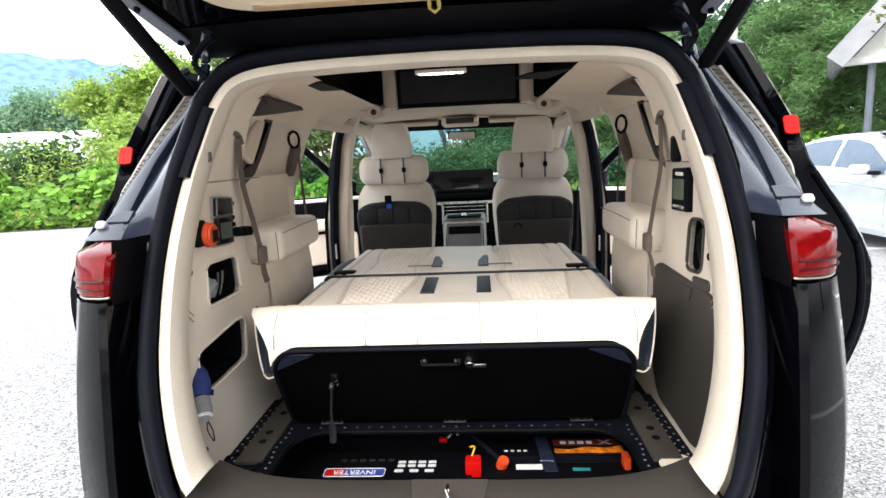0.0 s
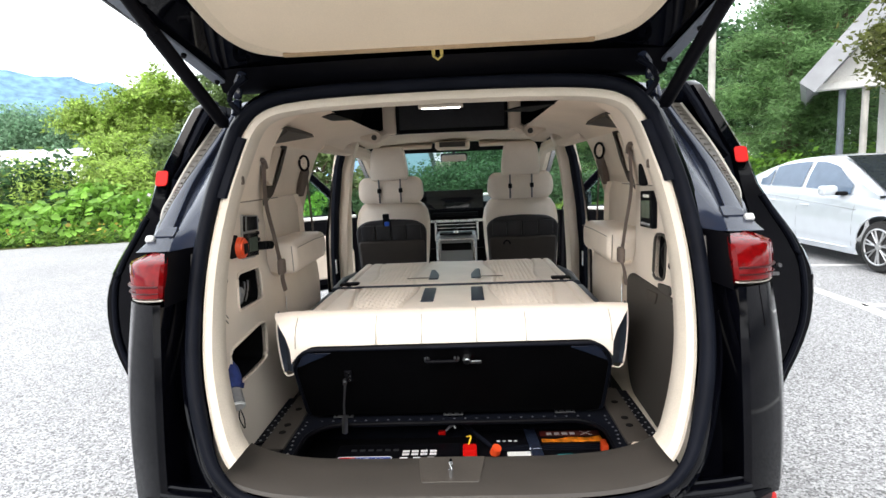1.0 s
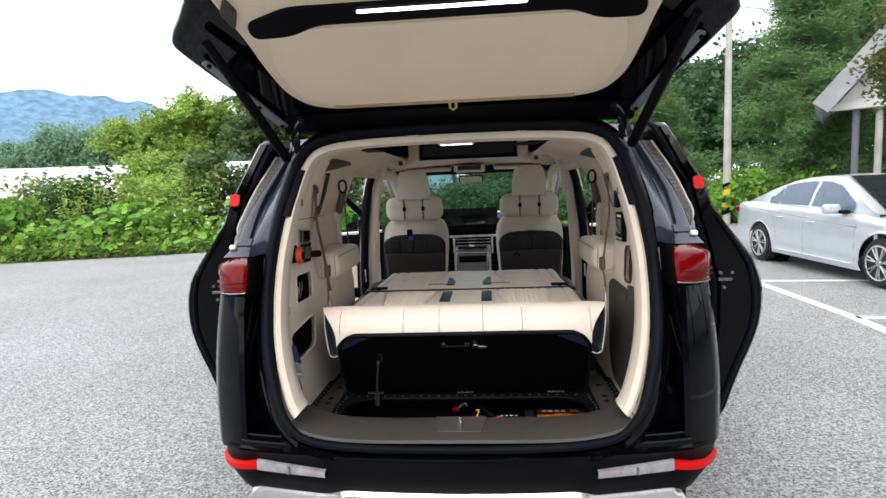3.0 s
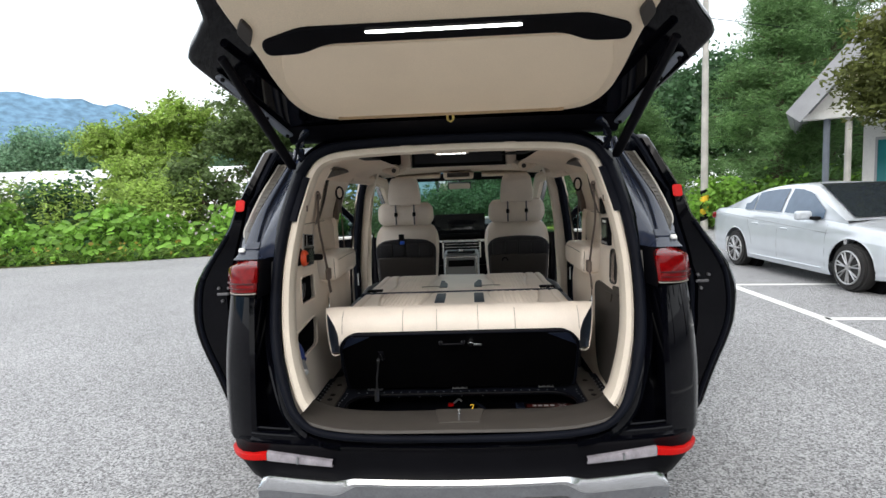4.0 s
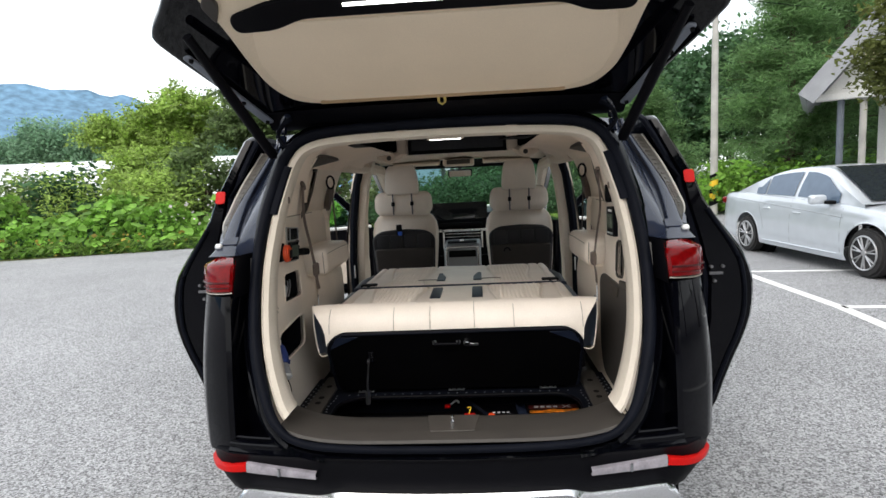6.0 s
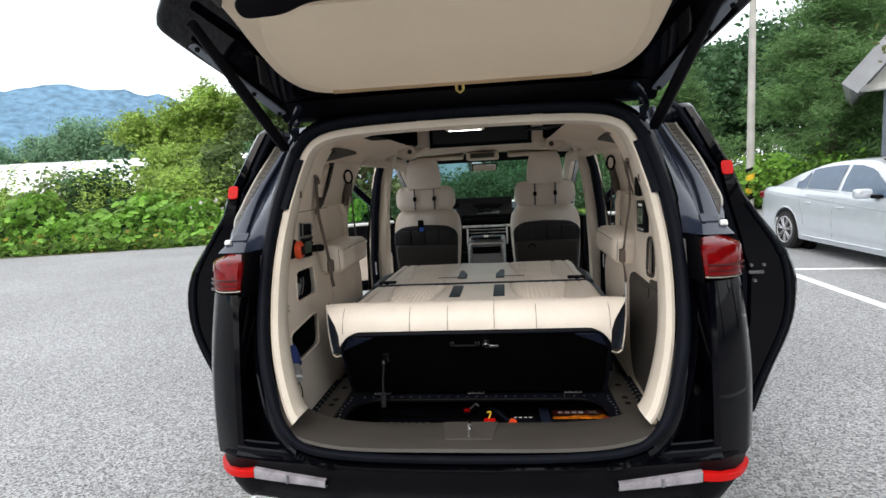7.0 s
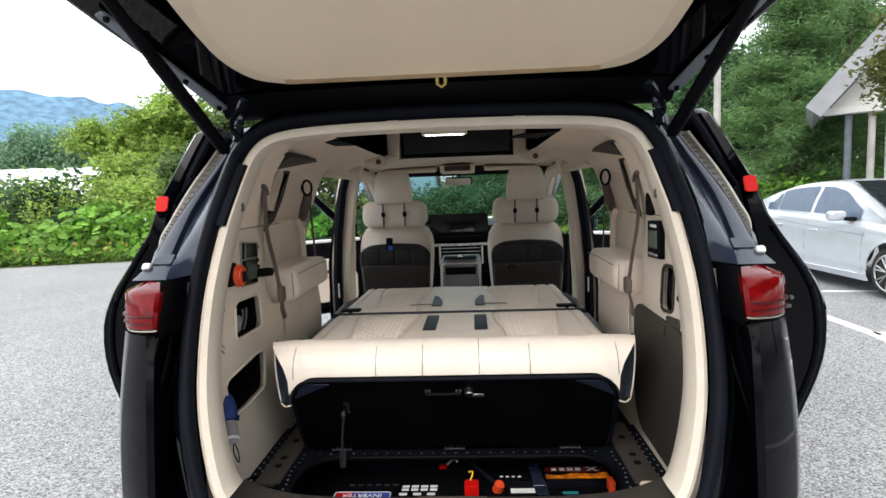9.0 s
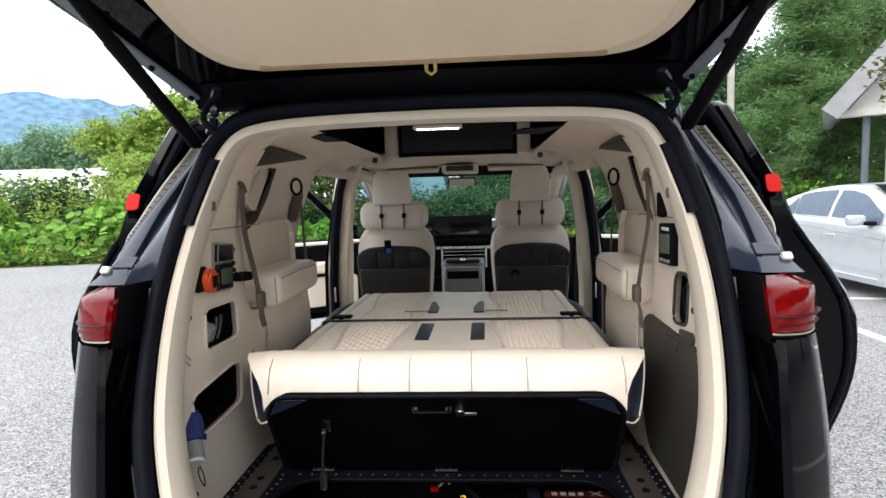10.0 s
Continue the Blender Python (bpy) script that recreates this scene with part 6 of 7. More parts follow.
bs = part("hold_down_strap", plate([(0.268, 0.90), (0.312, 0.90), (0.325, 0.68), (0.282, 0.68)], (), 0.004, 0.001, top @ Matrix.Translation((0, 0, 0.004))), PILLAR, bat, "grey webbing strap")
part("strap_edge", plate([(0.274, 0.745), (0.32, 0.745), (0.32, 0.739), (0.274, 0.739)], (), 0.006, 0.001, top @ Matrix.Translation((0, 0, 0.004))), CHROME, bs)
plug = thing("power_connector", (0.06, 0.70, 0.345), "red power connector with a short cable", "connector")
part("body", box(0.055, 0.70, 0.415, 0.052, 0.05, 0.055, 0.008, 2), REDFLAT, plug)
part("wire", tube(spline([(0.05, 0.715, 0.44), (0.06, 0.735, 0.462), (0.045, 0.75, 0.455)], 5), 0.003, 6), YELLOW, plug)
cable = thing("battery_cable", (0.08, 0.78, 0.36), "thick black cable with an orange terminal cap", "cable")
part("sheath", tube(spline([(0.02, 0.93, 0.44), (0.03, 0.87, 0.45), (0.08, 0.79, 0.445), (0.145, 0.722, 0.42)], 7), 0.0085, 8), RUBBER, cable)
part("cap", cyl((0.145, 0.722, 0.40), (0.155, 0.705, 0.435), 0.02, 0.017, 14, 0.004), ORANGE, cable, "orange terminal cap")
small = thing("terminal_cover", (0.545, 0.74, 0.36), "orange terminal cover at the well's edge", "connector")
part("cover", box(0.545, 0.72, 0.41, 0.022, 0.05, 0.06, 0.006), ORANGE, small)
fuse = thing("fuse_lead", (-0.03, 0.88, 0.36), "small red fuse lead with a metal clip", "fuse")
part("fuse", box(-0.055, 0.88, 0.41, 0.028, 0.016, 0.016, 0.004), REDFLAT, fuse)
part("clip", tube(spline([(-0.04, 0.885, 0.415), (-0.015, 0.90, 0.43), (0.0, 0.895, 0.42)], 4), 0.005, 6), STEEL, fuse)

# ---- sill scuff plate ----
sill = []
for k in range(41):
    x = -0.60 + 1.2 * k / 40
    a = abs(x) / 0.60
    lift = 0.045 * a ** 6
    sill.append([Vector((x, y + 0.03 * a ** 4, z + lift * f)) for y, z, f in ((0.345, 0.515, 0.2), (0.338, 0.58, 0.6), (0.332, 0.598, 0.9), (0.318, 0.604, 1.0), (0.26, 0.608, 1.0), (0.19, 0.612, 1.0), (0.145, 0.613, 1.0), (0.118, 0.607, 1.0), (0.112, 0.598, 1.0))])
sp = part("scuff_plate", loft(sill), TAUPE, cabin, "taupe plastic loading sill")
pocket = plate(rounded([(-0.078, 0.0), (0.078, 0.0), (0.098, 0.148), (-0.098, 0.148)], 0.008), (), 0.006, 0.002, frame_axes((0.006, 0.172, 0.6125), (1, 0, 0), (0, 1, -0.05)))
pk = part("striker_pocket", pocket, material("pale_taupe_plastic", (0.062, 0.054, 0.047), 0.5, var=0.06, bump=0.1), sp)
part("striker", tube([(0.006, 0.20, 0.60), (0.006, 0.20, 0.635), (0.006, 0.215, 0.645), (0.006, 0.24, 0.64), (0.006, 0.245, 0.60)], 0.005, 8), CHROME, sp, "steel latch striker")


# ---- fittings on the side walls ----
def wall_plate(x, loop, depth, bevel, holes=()):
    return plate(loop, holes, depth, bevel, side_axes(x))


# left: control panel, tape measure, bins' contents, umbrella
panel = thing("control_panel", (-0.69, 0.72, 1.24), "grey switch panel with two dark displays on the lining", "control panel")
part("back_plate", wall_plate(-0.697, rounded([(0.635, 1.168), (0.755, 1.160), (0.80, 1.30), (0.655, 1.322)], 0.008), 0.006, 0.002), material("grey_panel", (0.34, 0.33, 0.31), 0.5), panel)
d1 = part("display", wall_plate(-0.690, rounded([(0.655, 1.262), (0.765, 1.257), (0.768, 1.308), (0.665, 1.315)], 0.006), 0.014, 0.003), SCREEN, panel)
part("bezel", tube([Vector((-0.683, p.x, p.y)) for p in rounded([(0.655, 1.262), (0.765, 1.257), (0.768, 1.308), (0.665, 1.315)], 0.006)], 0.0025, 6, True), STEEL, d1)
d2 = part("display", wall_plate(-0.688, rounded([(0.645, 1.174), (0.748, 1.168), (0.757, 1.25), (0.655, 1.254)], 0.006), 0.016, 0.003), SCREEN, panel)
part("glass", wall_plate(-0.679, rounded([(0.663, 1.19), (0.735, 1.186), (0.742, 1.236), (0.668, 1.239)], 0.004), 0.003, 0.001), material("green_lcd", (0.07, 0.09, 0.07), 0.15), d2)
for y, z in ((0.775, 1.245), (0.777, 1.222), (0.78, 1.29)):
    part("switch", cyl((-0.697, y, z), (-0.685, y, z), 0.008, 0.007, 12), BLACK, panel)
for y in (0.80, 0.845, 0.875):
    part("socket_knob", cyl((-0.70, y, 1.195 - 0.1 * (y - 0.8)), (-0.672, y, 1.195 - 0.1 * (y - 0.8)), 0.017, 0.015, 16, 0.003), BLACK, panel)
tape = thing("tape_measure", (-0.69, 0.575, 1.22), "orange and black tape measure clipped to the lining", "tape measure")
part("holder", box(-0.692, 0.56, 1.222, 0.02, 0.05, 0.075, 0.008), BLACK, tape)
part("case", cyl((-0.688, 0.585, 1.215), (-0.662, 0.585, 1.215), 0.038, 0.034, 20, 0.006), ORANGE, tape, "orange case")
part("badge", box(-0.660, 0.587, 1.212, 0.004, 0.03, 0.035, 0.003), BLACK, tape)
cloth = thing("crumpled_cloth", (-0.75, 0.66, 1.01), "grey crumpled bags and cords in the bin", "cloth")
bm = bmesh.new()
bmesh.ops.create_icosphere(bm, subdivisions=3, radius=1.0)
for v in bm.verts:
    v.co *= 1 + 0.35 * noise.noise(v.co * 2.3) + 0.12 * noise.noise(v.co * 6.0)
    v.co = Vector((-0.75 + v.co.x * 0.032, 0.645 + v.co.y * 0.06, 1.035 + v.co.z * 0.042))
part("bag", bm, material("grey_bag", (0.32, 0.33, 0.35), 0.6, var=0.3, scale=30), cloth)
for k in range(5):
    part("cord", tube(spline([(-0.735, 0.66 + 0.02 * k, 1.005), (-0.73, 0.69 + 0.015 * k, 1.04), (-0.735, 0.71 + 0.015 * k, 1.075)], 4), 0.004, 6), STEEL if k % 2 else BLACK, cloth)
um = thing("folding_umbrella", (-0.66, 0.43, 0.80), "blue folding umbrella with a clear white-ended handle in the bin", "umbrella")
ax0, ax1 = Vector((-0.725, 0.52, 0.87)), Vector((-0.655, 0.395, 0.745))
part("canopy", tube([ax0.lerp(ax1, t) for t in (0.15, 0.28, 0.45, 0.6, 0.68)], [0.012, 0.024, 0.029, 0.027, 0.02], 12), BLUE, um)
for k in range(4):
    part("cloth_fold", tube([ax0.lerp(ax1, 0.55) + Vector((0.006 * k, 0.012 * k - 0.02, -0.01)), ax0.lerp(ax1, 0.68) + Vector((0.01, 0.025 * k - 0.035, -0.012))], [0.012, 0.004], 6, flat=0.4), BLUE, um)
part("handle", cyl(ax0.lerp(ax1, 0.7), ax0.lerp(ax1, 0.98), 0.022, 0.025, 18, 0.002), material("frosted_grey_plastic", (0.20, 0.20, 0.21), 0.3), um, "frosted grey handle")
part("end_cap", cyl(ax0.lerp(ax1, 0.97), ax0.lerp(ax1, 1.02), 0.027, 0.025, 18, 0.004), WHITE, um, "white end cap")
part("wrist_cord", tube(spline([ax1 + Vector((0.005, 0.01, -0.015)), ax1 + Vector((0.01, 0.02, -0.05)), ax1 + Vector((0.004, 0.03, -0.085)), ax1 + Vector((-0.005, 0.02, -0.05)), ax1 + Vector((0, 0.012, -0.02))], 5), 0.0018, 5), BLACK, um)

# right: charge meter, pocket, brown service panel
meter = thing("charge_meter", (0.69, 0.70, 1.28), "black charge meter with a green display on the lining", "meter")
ml = rounded([(0.640, 1.222), (0.765, 1.218), (0.765, 1.342), (0.640, 1.348)], 0.006)
part("case", wall_plate(0.692, ml, 0.02, 0.004), PLASTIC, meter)
part("display", wall_plate(0.680, rounded([(0.66, 1.255), (0.742, 1.252), (0.742, 1.312), (0.66, 1.315)], 0.003), 0.003, 0.001), material("grey_green_lcd", (0.13, 0.16, 0.12), 0.2), meter)
for k in range(4):
    part("button", cyl((0.682, 0.665 + 0.023 * k, 1.233), (0.676, 0.665 + 0.023 * k, 1.233), 0.006, 0.005, 10), STEEL, meter)
part("brand_bar", wall_plate(0.681, rect(0.70, 1.328, 0.06, 0.010, 0.002), 0.002, 0), WHITE, meter)
service = thing("service_panel", (0.695, 0.68, 0.8), "taupe removable panel in the cream lining", "access panel")
part("board", wall_plate(0.698, rounded([(0.46, 1.022), (0.44, 0.62), (0.56, 0.545), (0.90, 0.56), (0.96, 0.66), (0.965, 1.0), (0.90, 1.03)], [0.05, 0.09, 0.05, 0.06, 0.06, 0.05, 0.03]), 0.012, 0.004), TAUPE, service)
part("finger_grip", wall_plate(0.690, rounded([(0.60, 1.012), (0.72, 1.006), (0.70, 0.965), (0.62, 0.97)], 0.012), 0.006, 0.002), material("dark_taupe", (0.05, 0.042, 0.035), 0.6), service)
latch2 = thing("oval_catch", (0.695, 0.56, 1.04), "taupe oval catch in the lining", "catch")
part("oval", wall_plate(0.699, rounded([(0.505, 1.055), (0.50, 1.025), (0.60, 1.012), (0.62, 1.045)], 0.018), 0.012, 0.004), TAUPE, latch2)
plug2 = thing("handle_grip", (0.73, 0.61, 1.12), "black bottle-shaped grip in the oval pocket", "handle")
part("grip", tube([(0.728, 0.60, 1.19), (0.722, 0.605, 1.15), (0.725, 0.61, 1.11), (0.73, 0.615, 1.075)], [0.012, 0.022, 0.02, 0.014], 10), PLASTIC, plug2)
for s, pts in ((-1, ((0.485, 1.125), (0.454, 0.616))), (1, ((0.501, 1.121),))):
    for y, z in pts:
        cap = thing("trim_clip", (s * 0.70, y, z), "small black clip in the cream lining", "clip")
        part("plug", cyl((s * 0.702, y, z), (s * 0.690, y, z), 0.012, 0.010, 12, 0.002), BLACK, cap)
for s in (1, -1):
    hook = thing("trim_hook", (s * 0.66, 0.60, 1.42), "taupe luggage hook in a round recess", "hook")
    part("cup", cyl((s * 0.682, 0.585, 1.427), (s * 0.662, 0.58, 1.425), 0.024, 0.022, 18, 0.003), TAUPE, hook)
    part("tongue", box(s * 0.657, 0.59, 1.437, 0.016, 0.02, 0.03, 0.006), BROWN, hook)
coat = thing("belt_guide", (0.68, 0.755, 1.405), "black oval belt guide on the lining", "belt guide")
part("guide", wall_plate(0.688, rounded([(0.725, 1.36), (0.77, 1.36), (0.775, 1.44), (0.735, 1.44)], 0.018), 0.024, 0.008), BLACK, coat)

for s in (1, -1):
    # rear belts: webbing, shoulder slot and buckle
    belt = thing("seat_belt", (s * 0.68, 0.86, 1.2), "brown seat belt hung from the lining", "seat belt", "seat belts")
    def web(pts, w):
        rr = []
        for p in spline(pts, 7):
            rr.append([p + Vector((0, -w / 2, 0)), p + Vector((s * -0.004, 0, 0)), p + Vector((0, w / 2, 0)), p + Vector((s * 0.004, 0, 0))])
        return loft(rr, True, True)
    part("webbing", web([(s * 0.655, 0.80, 1.49), (s * 0.672, 0.838, 1.35), (s * 0.662, 0.868, 1.22), (s * 0.655, 0.882, 1.14)], 0.042), BROWN, belt)
    part("webbing", web([(s * 0.655, 0.882, 1.14), (s * 0.65, 0.89, 1.09), (s * 0.645, 0.85 - s * 0.025, 1.05), (s * 0.642, 0.842 - s * 0.047, 1.005)], 0.048), BROWN, belt)
    part("shoulder_slot", tube(spline([(s * 0.652, 0.775, 1.508), (s * 0.655, 0.80, 1.500), (s * 0.66, 0.825, 1.478)], 4), 0.012, 8, flat=0.6), BROWN, belt)
    part("tongue", box(s * 0.648, 0.884, 1.10, 0.022, 0.05, 0.06, 0.012, 3), BROWN, belt)
    # middle belts, far down the cabin
    mb = thing("seat_belt", (s * 0.77, 1.74, 1.35), "dark brown middle-row seat belt on its pillar", "seat belt", "seat belts")
    part("webbing", web([(s * 0.765, 1.72, 1.54), (s * 0.765, 1.735, 1.40), (s * 0.76, 1.74, 1.25), (s * 0.75, 1.735, 1.06)], 0.04), BROWN, mb)
    part("anchor_cover", plate(rounded([(1.66, 1.56), (1.72, 1.57), (1.74, 1.46), (1.60, 1.34), (1.56, 1.36)], 0.015), (), 0.03, 0.01, side_axes(s * 0.765)), BROWN, mb, "brown anchor cover")
    # speaker
    spk = thing("speaker", (s * 0.765, 1.58, 1.51), "oval speaker with a black ring in the pillar lining", "speaker")
    part("ring", tube([(s * (0.733 - 0.45 * 0.034 * math.cos(a)), 1.585 + 0.89 * 0.03 * math.cos(a), 1.51 + 0.036 * math.sin(a)) for a in [k * math.tau / 28 for k in range(28)]], 0.006, 8, True), BLACK, spk)
    part("grille", loft([[Vector((s * (0.735 - 0.45 * r * math.cos(a)), 1.585 + 0.89 * r * math.cos(a), 1.51 + r * 1.15 * math.sin(a))) for a in [k * math.tau / 20 for k in range(20)]] for r in (0.034, 0.02, 0.002)], True), BEIGE, spk)
    # covered quarter window with dark surround
    qw = thing("window_cover", (s * 0.74, 1.15, 1.48), "cream quarter-window cover edged in dark brown", "window cover")
    part("cover", wall_plate(s * 0.742, rounded([(1.0, 1.45), (1.17, 1.575), (1.31, 1.575), (1.10, 1.40)], 0.015), 0.02, 0.006), LINER, qw)
    part("dark_edge", wall_plate(s * 0.744, rounded([(1.27, 1.60), (1.36, 1.60), (1.22, 1.46), (1.10, 1.37), (0.98, 1.33), (0.97, 1.37), (1.08, 1.41)], 0.012), 0.024, 0.006), material("dark_brown_trim", (0.045, 0.035, 0.03), 0.6), qw)
    # brown wedge under the roof edge
    ce = thing("roof_edge_wedge", (s * 0.69, 1.3, 1.62), "brown cloth wedge at the roof edge", "trim")
    bm = bmesh.new()
    bot = [Vector((s * x, y, z)) for x, y, z in ((0.615, 0.985, 1.620), (0.628, 1.15, 1.627), (0.65, 1.5, 1.631), (0.688, 1.2, 1.594), (0.684, 0.97, 1.571))]
    va, vb = [bm.verts.new(p) for p in bot], [bm.verts.new(p + Vector((s * 0.01, 0, 0.02))) for p in bot]
    bm.faces.new(va)
    bm.faces.new(vb[::-1])
    for i in range(5):
        bm.faces.new((va[i], va[(i + 1) % 5], vb[(i + 1) % 5], vb[i]))
    part("wedge", bm, TAUPE, ce)
    # padded box over the wheel arch
    cu = thing("wheel_arch_cushion", (s * 0.70, 1.25, 1.1), "padded cream box over the wheel arch", "cushion", "wheel arch cushions")
    pad = box(s * 0.745, 1.33, 1.10, 0.195, 0.53, 0.135, 0.05, 6)
    for v in pad.verts:
        v.co += Vector((0, 0, 0.012 * math.sin((v.co.y - 1.06) / 0.53 * math.pi) * (v.co.z > 1.1))) + 0.006 * noise.noise_vector(v.co * 9)
    part("pad", pad, CREAM, cu)
    part("pad_seam", tube([(s * 0.645, 1.09, 1.147), (s * 0.643, 1.33, 1.152), (s * 0.645, 1.57, 1.147)], 0.0018, 5), STITCH, cu)
    part("pad_seam", tube([(s * 0.664, 1.068, 1.155), (s * 0.660, 1.064, 1.05)], 0.0018, 5), STITCH, cu)
    part("backboard", loft([[Vector((s * x, y, z)) for y, z in ((1.02, 1.14), (1.02, 1.33), (1.06, 1.36), (1.5, 1.36), (1.56, 1.30), (1.57, 1.14))] for x in (0.75, 0.775)]), CREAM, cu)
    # stitched seam across the lining at shoulder height
    part("lining_seam", tube([(s * 0.70, 0.57, 1.362), (s * 0.699, 0.75, 1.362), (s * 0.699, 1.05, 1.362)], 0.0022, 5), STITCH, cabin)
    part("lip_seam", tube(spline([(s * 0.712, 0.36, 1.06), (s * 0.69, 0.40, 1.045), (s * 0.692, 0.47, 0.99)], 5), 0.002, 5), STITCH, cabin)
    part("lip_seam", tube(spline([(s * 0.712, 0.365, 1.075), (s * 0.69, 0.405, 1.06), (s * 0.692, 0.475, 1.005)], 5), 0.0015, 5), STITCH, cabin)
    part("lip_seam", tube(spline([(s * 0.50, 0.70, 1.676), (s * 0.49, 0.76, 1.667), (s * 0.485, 0.82, 1.672)], 4), 0.002, 5), STITCH, cabin)


# ---- open front doors, seen through the side doorways ----
for s in (1, -1):
    hinge = Vector((s * 0.93, 3.95, 0))
    # local x runs from the hinge to the door's free edge
    turn = Matrix.Translation(hinge) @ Matrix.Rotation(radians(-90 + 58 * s), 4, "Z")
    ax = turn @ Matrix.Rotation(radians(90), 4, "X")
    fd = part("front_door", plate(rounded([(0.0, 0.42), (1.05, 0.42), (1.10, 0.6), (1.12, 1.08), (0.02, 1.08)], 0.05), (), 0.11, 0.02, ax), PAINT, van, "black front door, swung open")
    part("door_frame", plate(rounded([(0.0, 1.06), (1.12, 1.06), (1.02, 1.62), (0.80, 1.68), (0.55, 1.60)], 0.04), [rounded([(0.14, 1.10), (1.05, 1.10), (0.96, 1.58), (0.79, 1.62), (0.58, 1.55)], 0.03)], 0.05, 0.01, ax), PAINT, fd)
    gl = part("door_glass", plate(rounded([(0.12, 1.08), (1.06, 1.08), (0.97, 1.60), (0.79, 1.64), (0.57, 1.57)], 0.03), (), 0.005, 0, ax), GLASS, fd)
    gl.visible_shadow = False
    inner = ax @ Matrix.Translation((0, 0, 0.065 if s > 0 else -0.065))
    part("door_card", plate(rounded([(0.06, 0.48), (1.04, 0.48), (1.08, 1.05), (0.06, 1.05)], 0.05), (), 0.03, 0.01, inner), PLASTIC, fd)
    # sill strip coloured white to paint in the light it reflects
    part("door_bar", plate(rect(0.55, 1.075, 0.98, 0.03, 0.01), (), 0.05, 0.01, inner), WHITE, fd, "window sill strip made white for reflected light")
    part("armrest", plate(rect(0.55, 0.87, 0.62, 0.10, 0.04), (), 0.08, 0.02, ax @ Matrix.Translation((0, 0, 0.1 if s > 0 else -0.1))), CREAM, fd)
    part("lower_card", plate(rect(0.55, 0.66, 0.9, 0.26, 0.05), (), 0.05, 0.012, inner), BEIGE, fd, "cream lower door panel")
    part("inner_handle", plate(rect(0.25, 0.97, 0.12, 0.03, 0.01), (), 0.02, 0.005, ax @ Matrix.Translation((0, 0, 0.09 if s > 0 else -0.09))), CHROME, fd)
    mm = part("wing_mirror", box(0, 0, 0, 0.21, 0.15, 0.14, 0.04, 3, ax @ Matrix.Translation((0.12, 1.15, -0.16 if s > 0 else 0.16))), PAINT, fd)
    lab = part("door_sticker", box(s * 0.872, 2.70, 0.80, 0.006, 0.05, 0.10, 0.002), WHITE, cabin, "white sticker on the door pillar")


# ---- silver saloon in the next bay ----
def saloon():
    c = thing("saloon_car", (5.775, 8.565, 0), "silver four-door saloon car parked in a bay", "car")
    m = frame_axes((5.775, 8.565, 0), (0.055, -0.998, 0), (0.998, 0.055, 0))
    sd = frame_axes((0, 0, 0), (1, 0, 0), (0, 0, 1))   # local x forward, local y up, thickness across
    def put(me):
        if isinstance(me, bpy.types.Mesh):
            me.transform(m)
        else:
            bmesh.ops.transform(me, matrix=m, verts=me.verts)
        return me
    TOPZ = [(-1.09, 0.72), (-1.06, 0.90), (-0.98, 0.985), (-0.8, 1.015), (-0.4, 1.03), (0.0, 1.02), (0.4, 1.0), (1.33, 0.965), (2.3, 0.905), (2.7, 0.87), (3.2, 0.80), (3.55, 0.72), (3.75, 0.62), (3.80, 0.52)]
    LOWZ2 = [(-1.09, 0.50), (-1.05, 0.30), (-0.9, 0.26), (-0.4, 0.23), (0.4, 0.20), (2.4, 0.17), (3.2, 0.2), (3.7, 0.24), (3.80, 0.36)]
    PLAN = [(-1.09, 0.62), (-1.06, 0.70), (-0.98, 0.79), (-0.8, 0.845), (-0.4, 0.885), (0.2, 0.9), (2.4, 0.9), (2.9, 0.88), (3.3, 0.82), (3.6, 0.70), (3.75, 0.56), (3.80, 0.42)]
    def flank(x, z):
        """Half width of the body, with a shoulder crease that falls towards the nose and a tucked sill."""
        f = (z - lerp_table(LOWZ2, x)) / (lerp_table(TOPZ, x) - lerp_table(LOWZ2, x))
        crease = 0.93 - 0.068 * (x + 0.26)
        d = lerp_table([(0.0, -0.035), (0.10, -0.012), (0.17, -0.016), (0.26, -0.004), (0.55, 0.0), (0.9, -0.02), (1.0, -0.05)], f)
        return lerp_table(PLAN, x) + d - (0.012 if z > crease else 0.0)
    def curve(tab):
        """The table as a smooth function by averaging."""
        return lambda x: sum(lerp_table(tab, x + 0.03 * q) for q in range(-2, 3)) / 5
    bm = bmesh.new()
    fr = [0.0, 0.05, 0.1, 0.135, 0.17, 0.215, 0.26, 0.32, 0.38, 0.44, 0.5, 0.56, 0.62, 0.68, 0.74, 0.8, 0.85, 0.9, 0.95, 1.0]
    grid = []
    top_z, low_z = curve(TOPZ), curve(LOWZ2)
    for k in range(164):
        x = -1.09 + 4.89 * k / 163
        zt, zl = top_z(x), low_z(x)
        side = [(flank(x, zl + (zt - zl) * f), zl + (zt - zl) * f) for f in fr]
        wt = side[-1][0]
        crown = 0.02 + 0.055 * max(0.0, min(1.0, (x - 2.2) / 0.6)) * max(0.0, min(1.0, (3.8 - x) / 0.4))
        deck = [(wt * g, zt + 0.012 + crown * (1 - g * g)) for g in (0.93, 0.8, 0.5, 0.2)]
        half = side + deck
        ring = [(-a, z) for a, z in half] + [(0.0, zt + 0.012 + crown)] + [(a, z) for a, z in half[::-1]]
        grid.append([bm.verts.new((x, a, z)) for a, z in ring])
    for a, b in zip(grid, grid[1:]):
        for i in range(len(a) - 1):
            bm.faces.new((a[i], a[i + 1], b[i + 1], b[i]))
    bm.faces.new(grid[0][::-1])
    bm.faces.new(grid[-1])
    cut = []
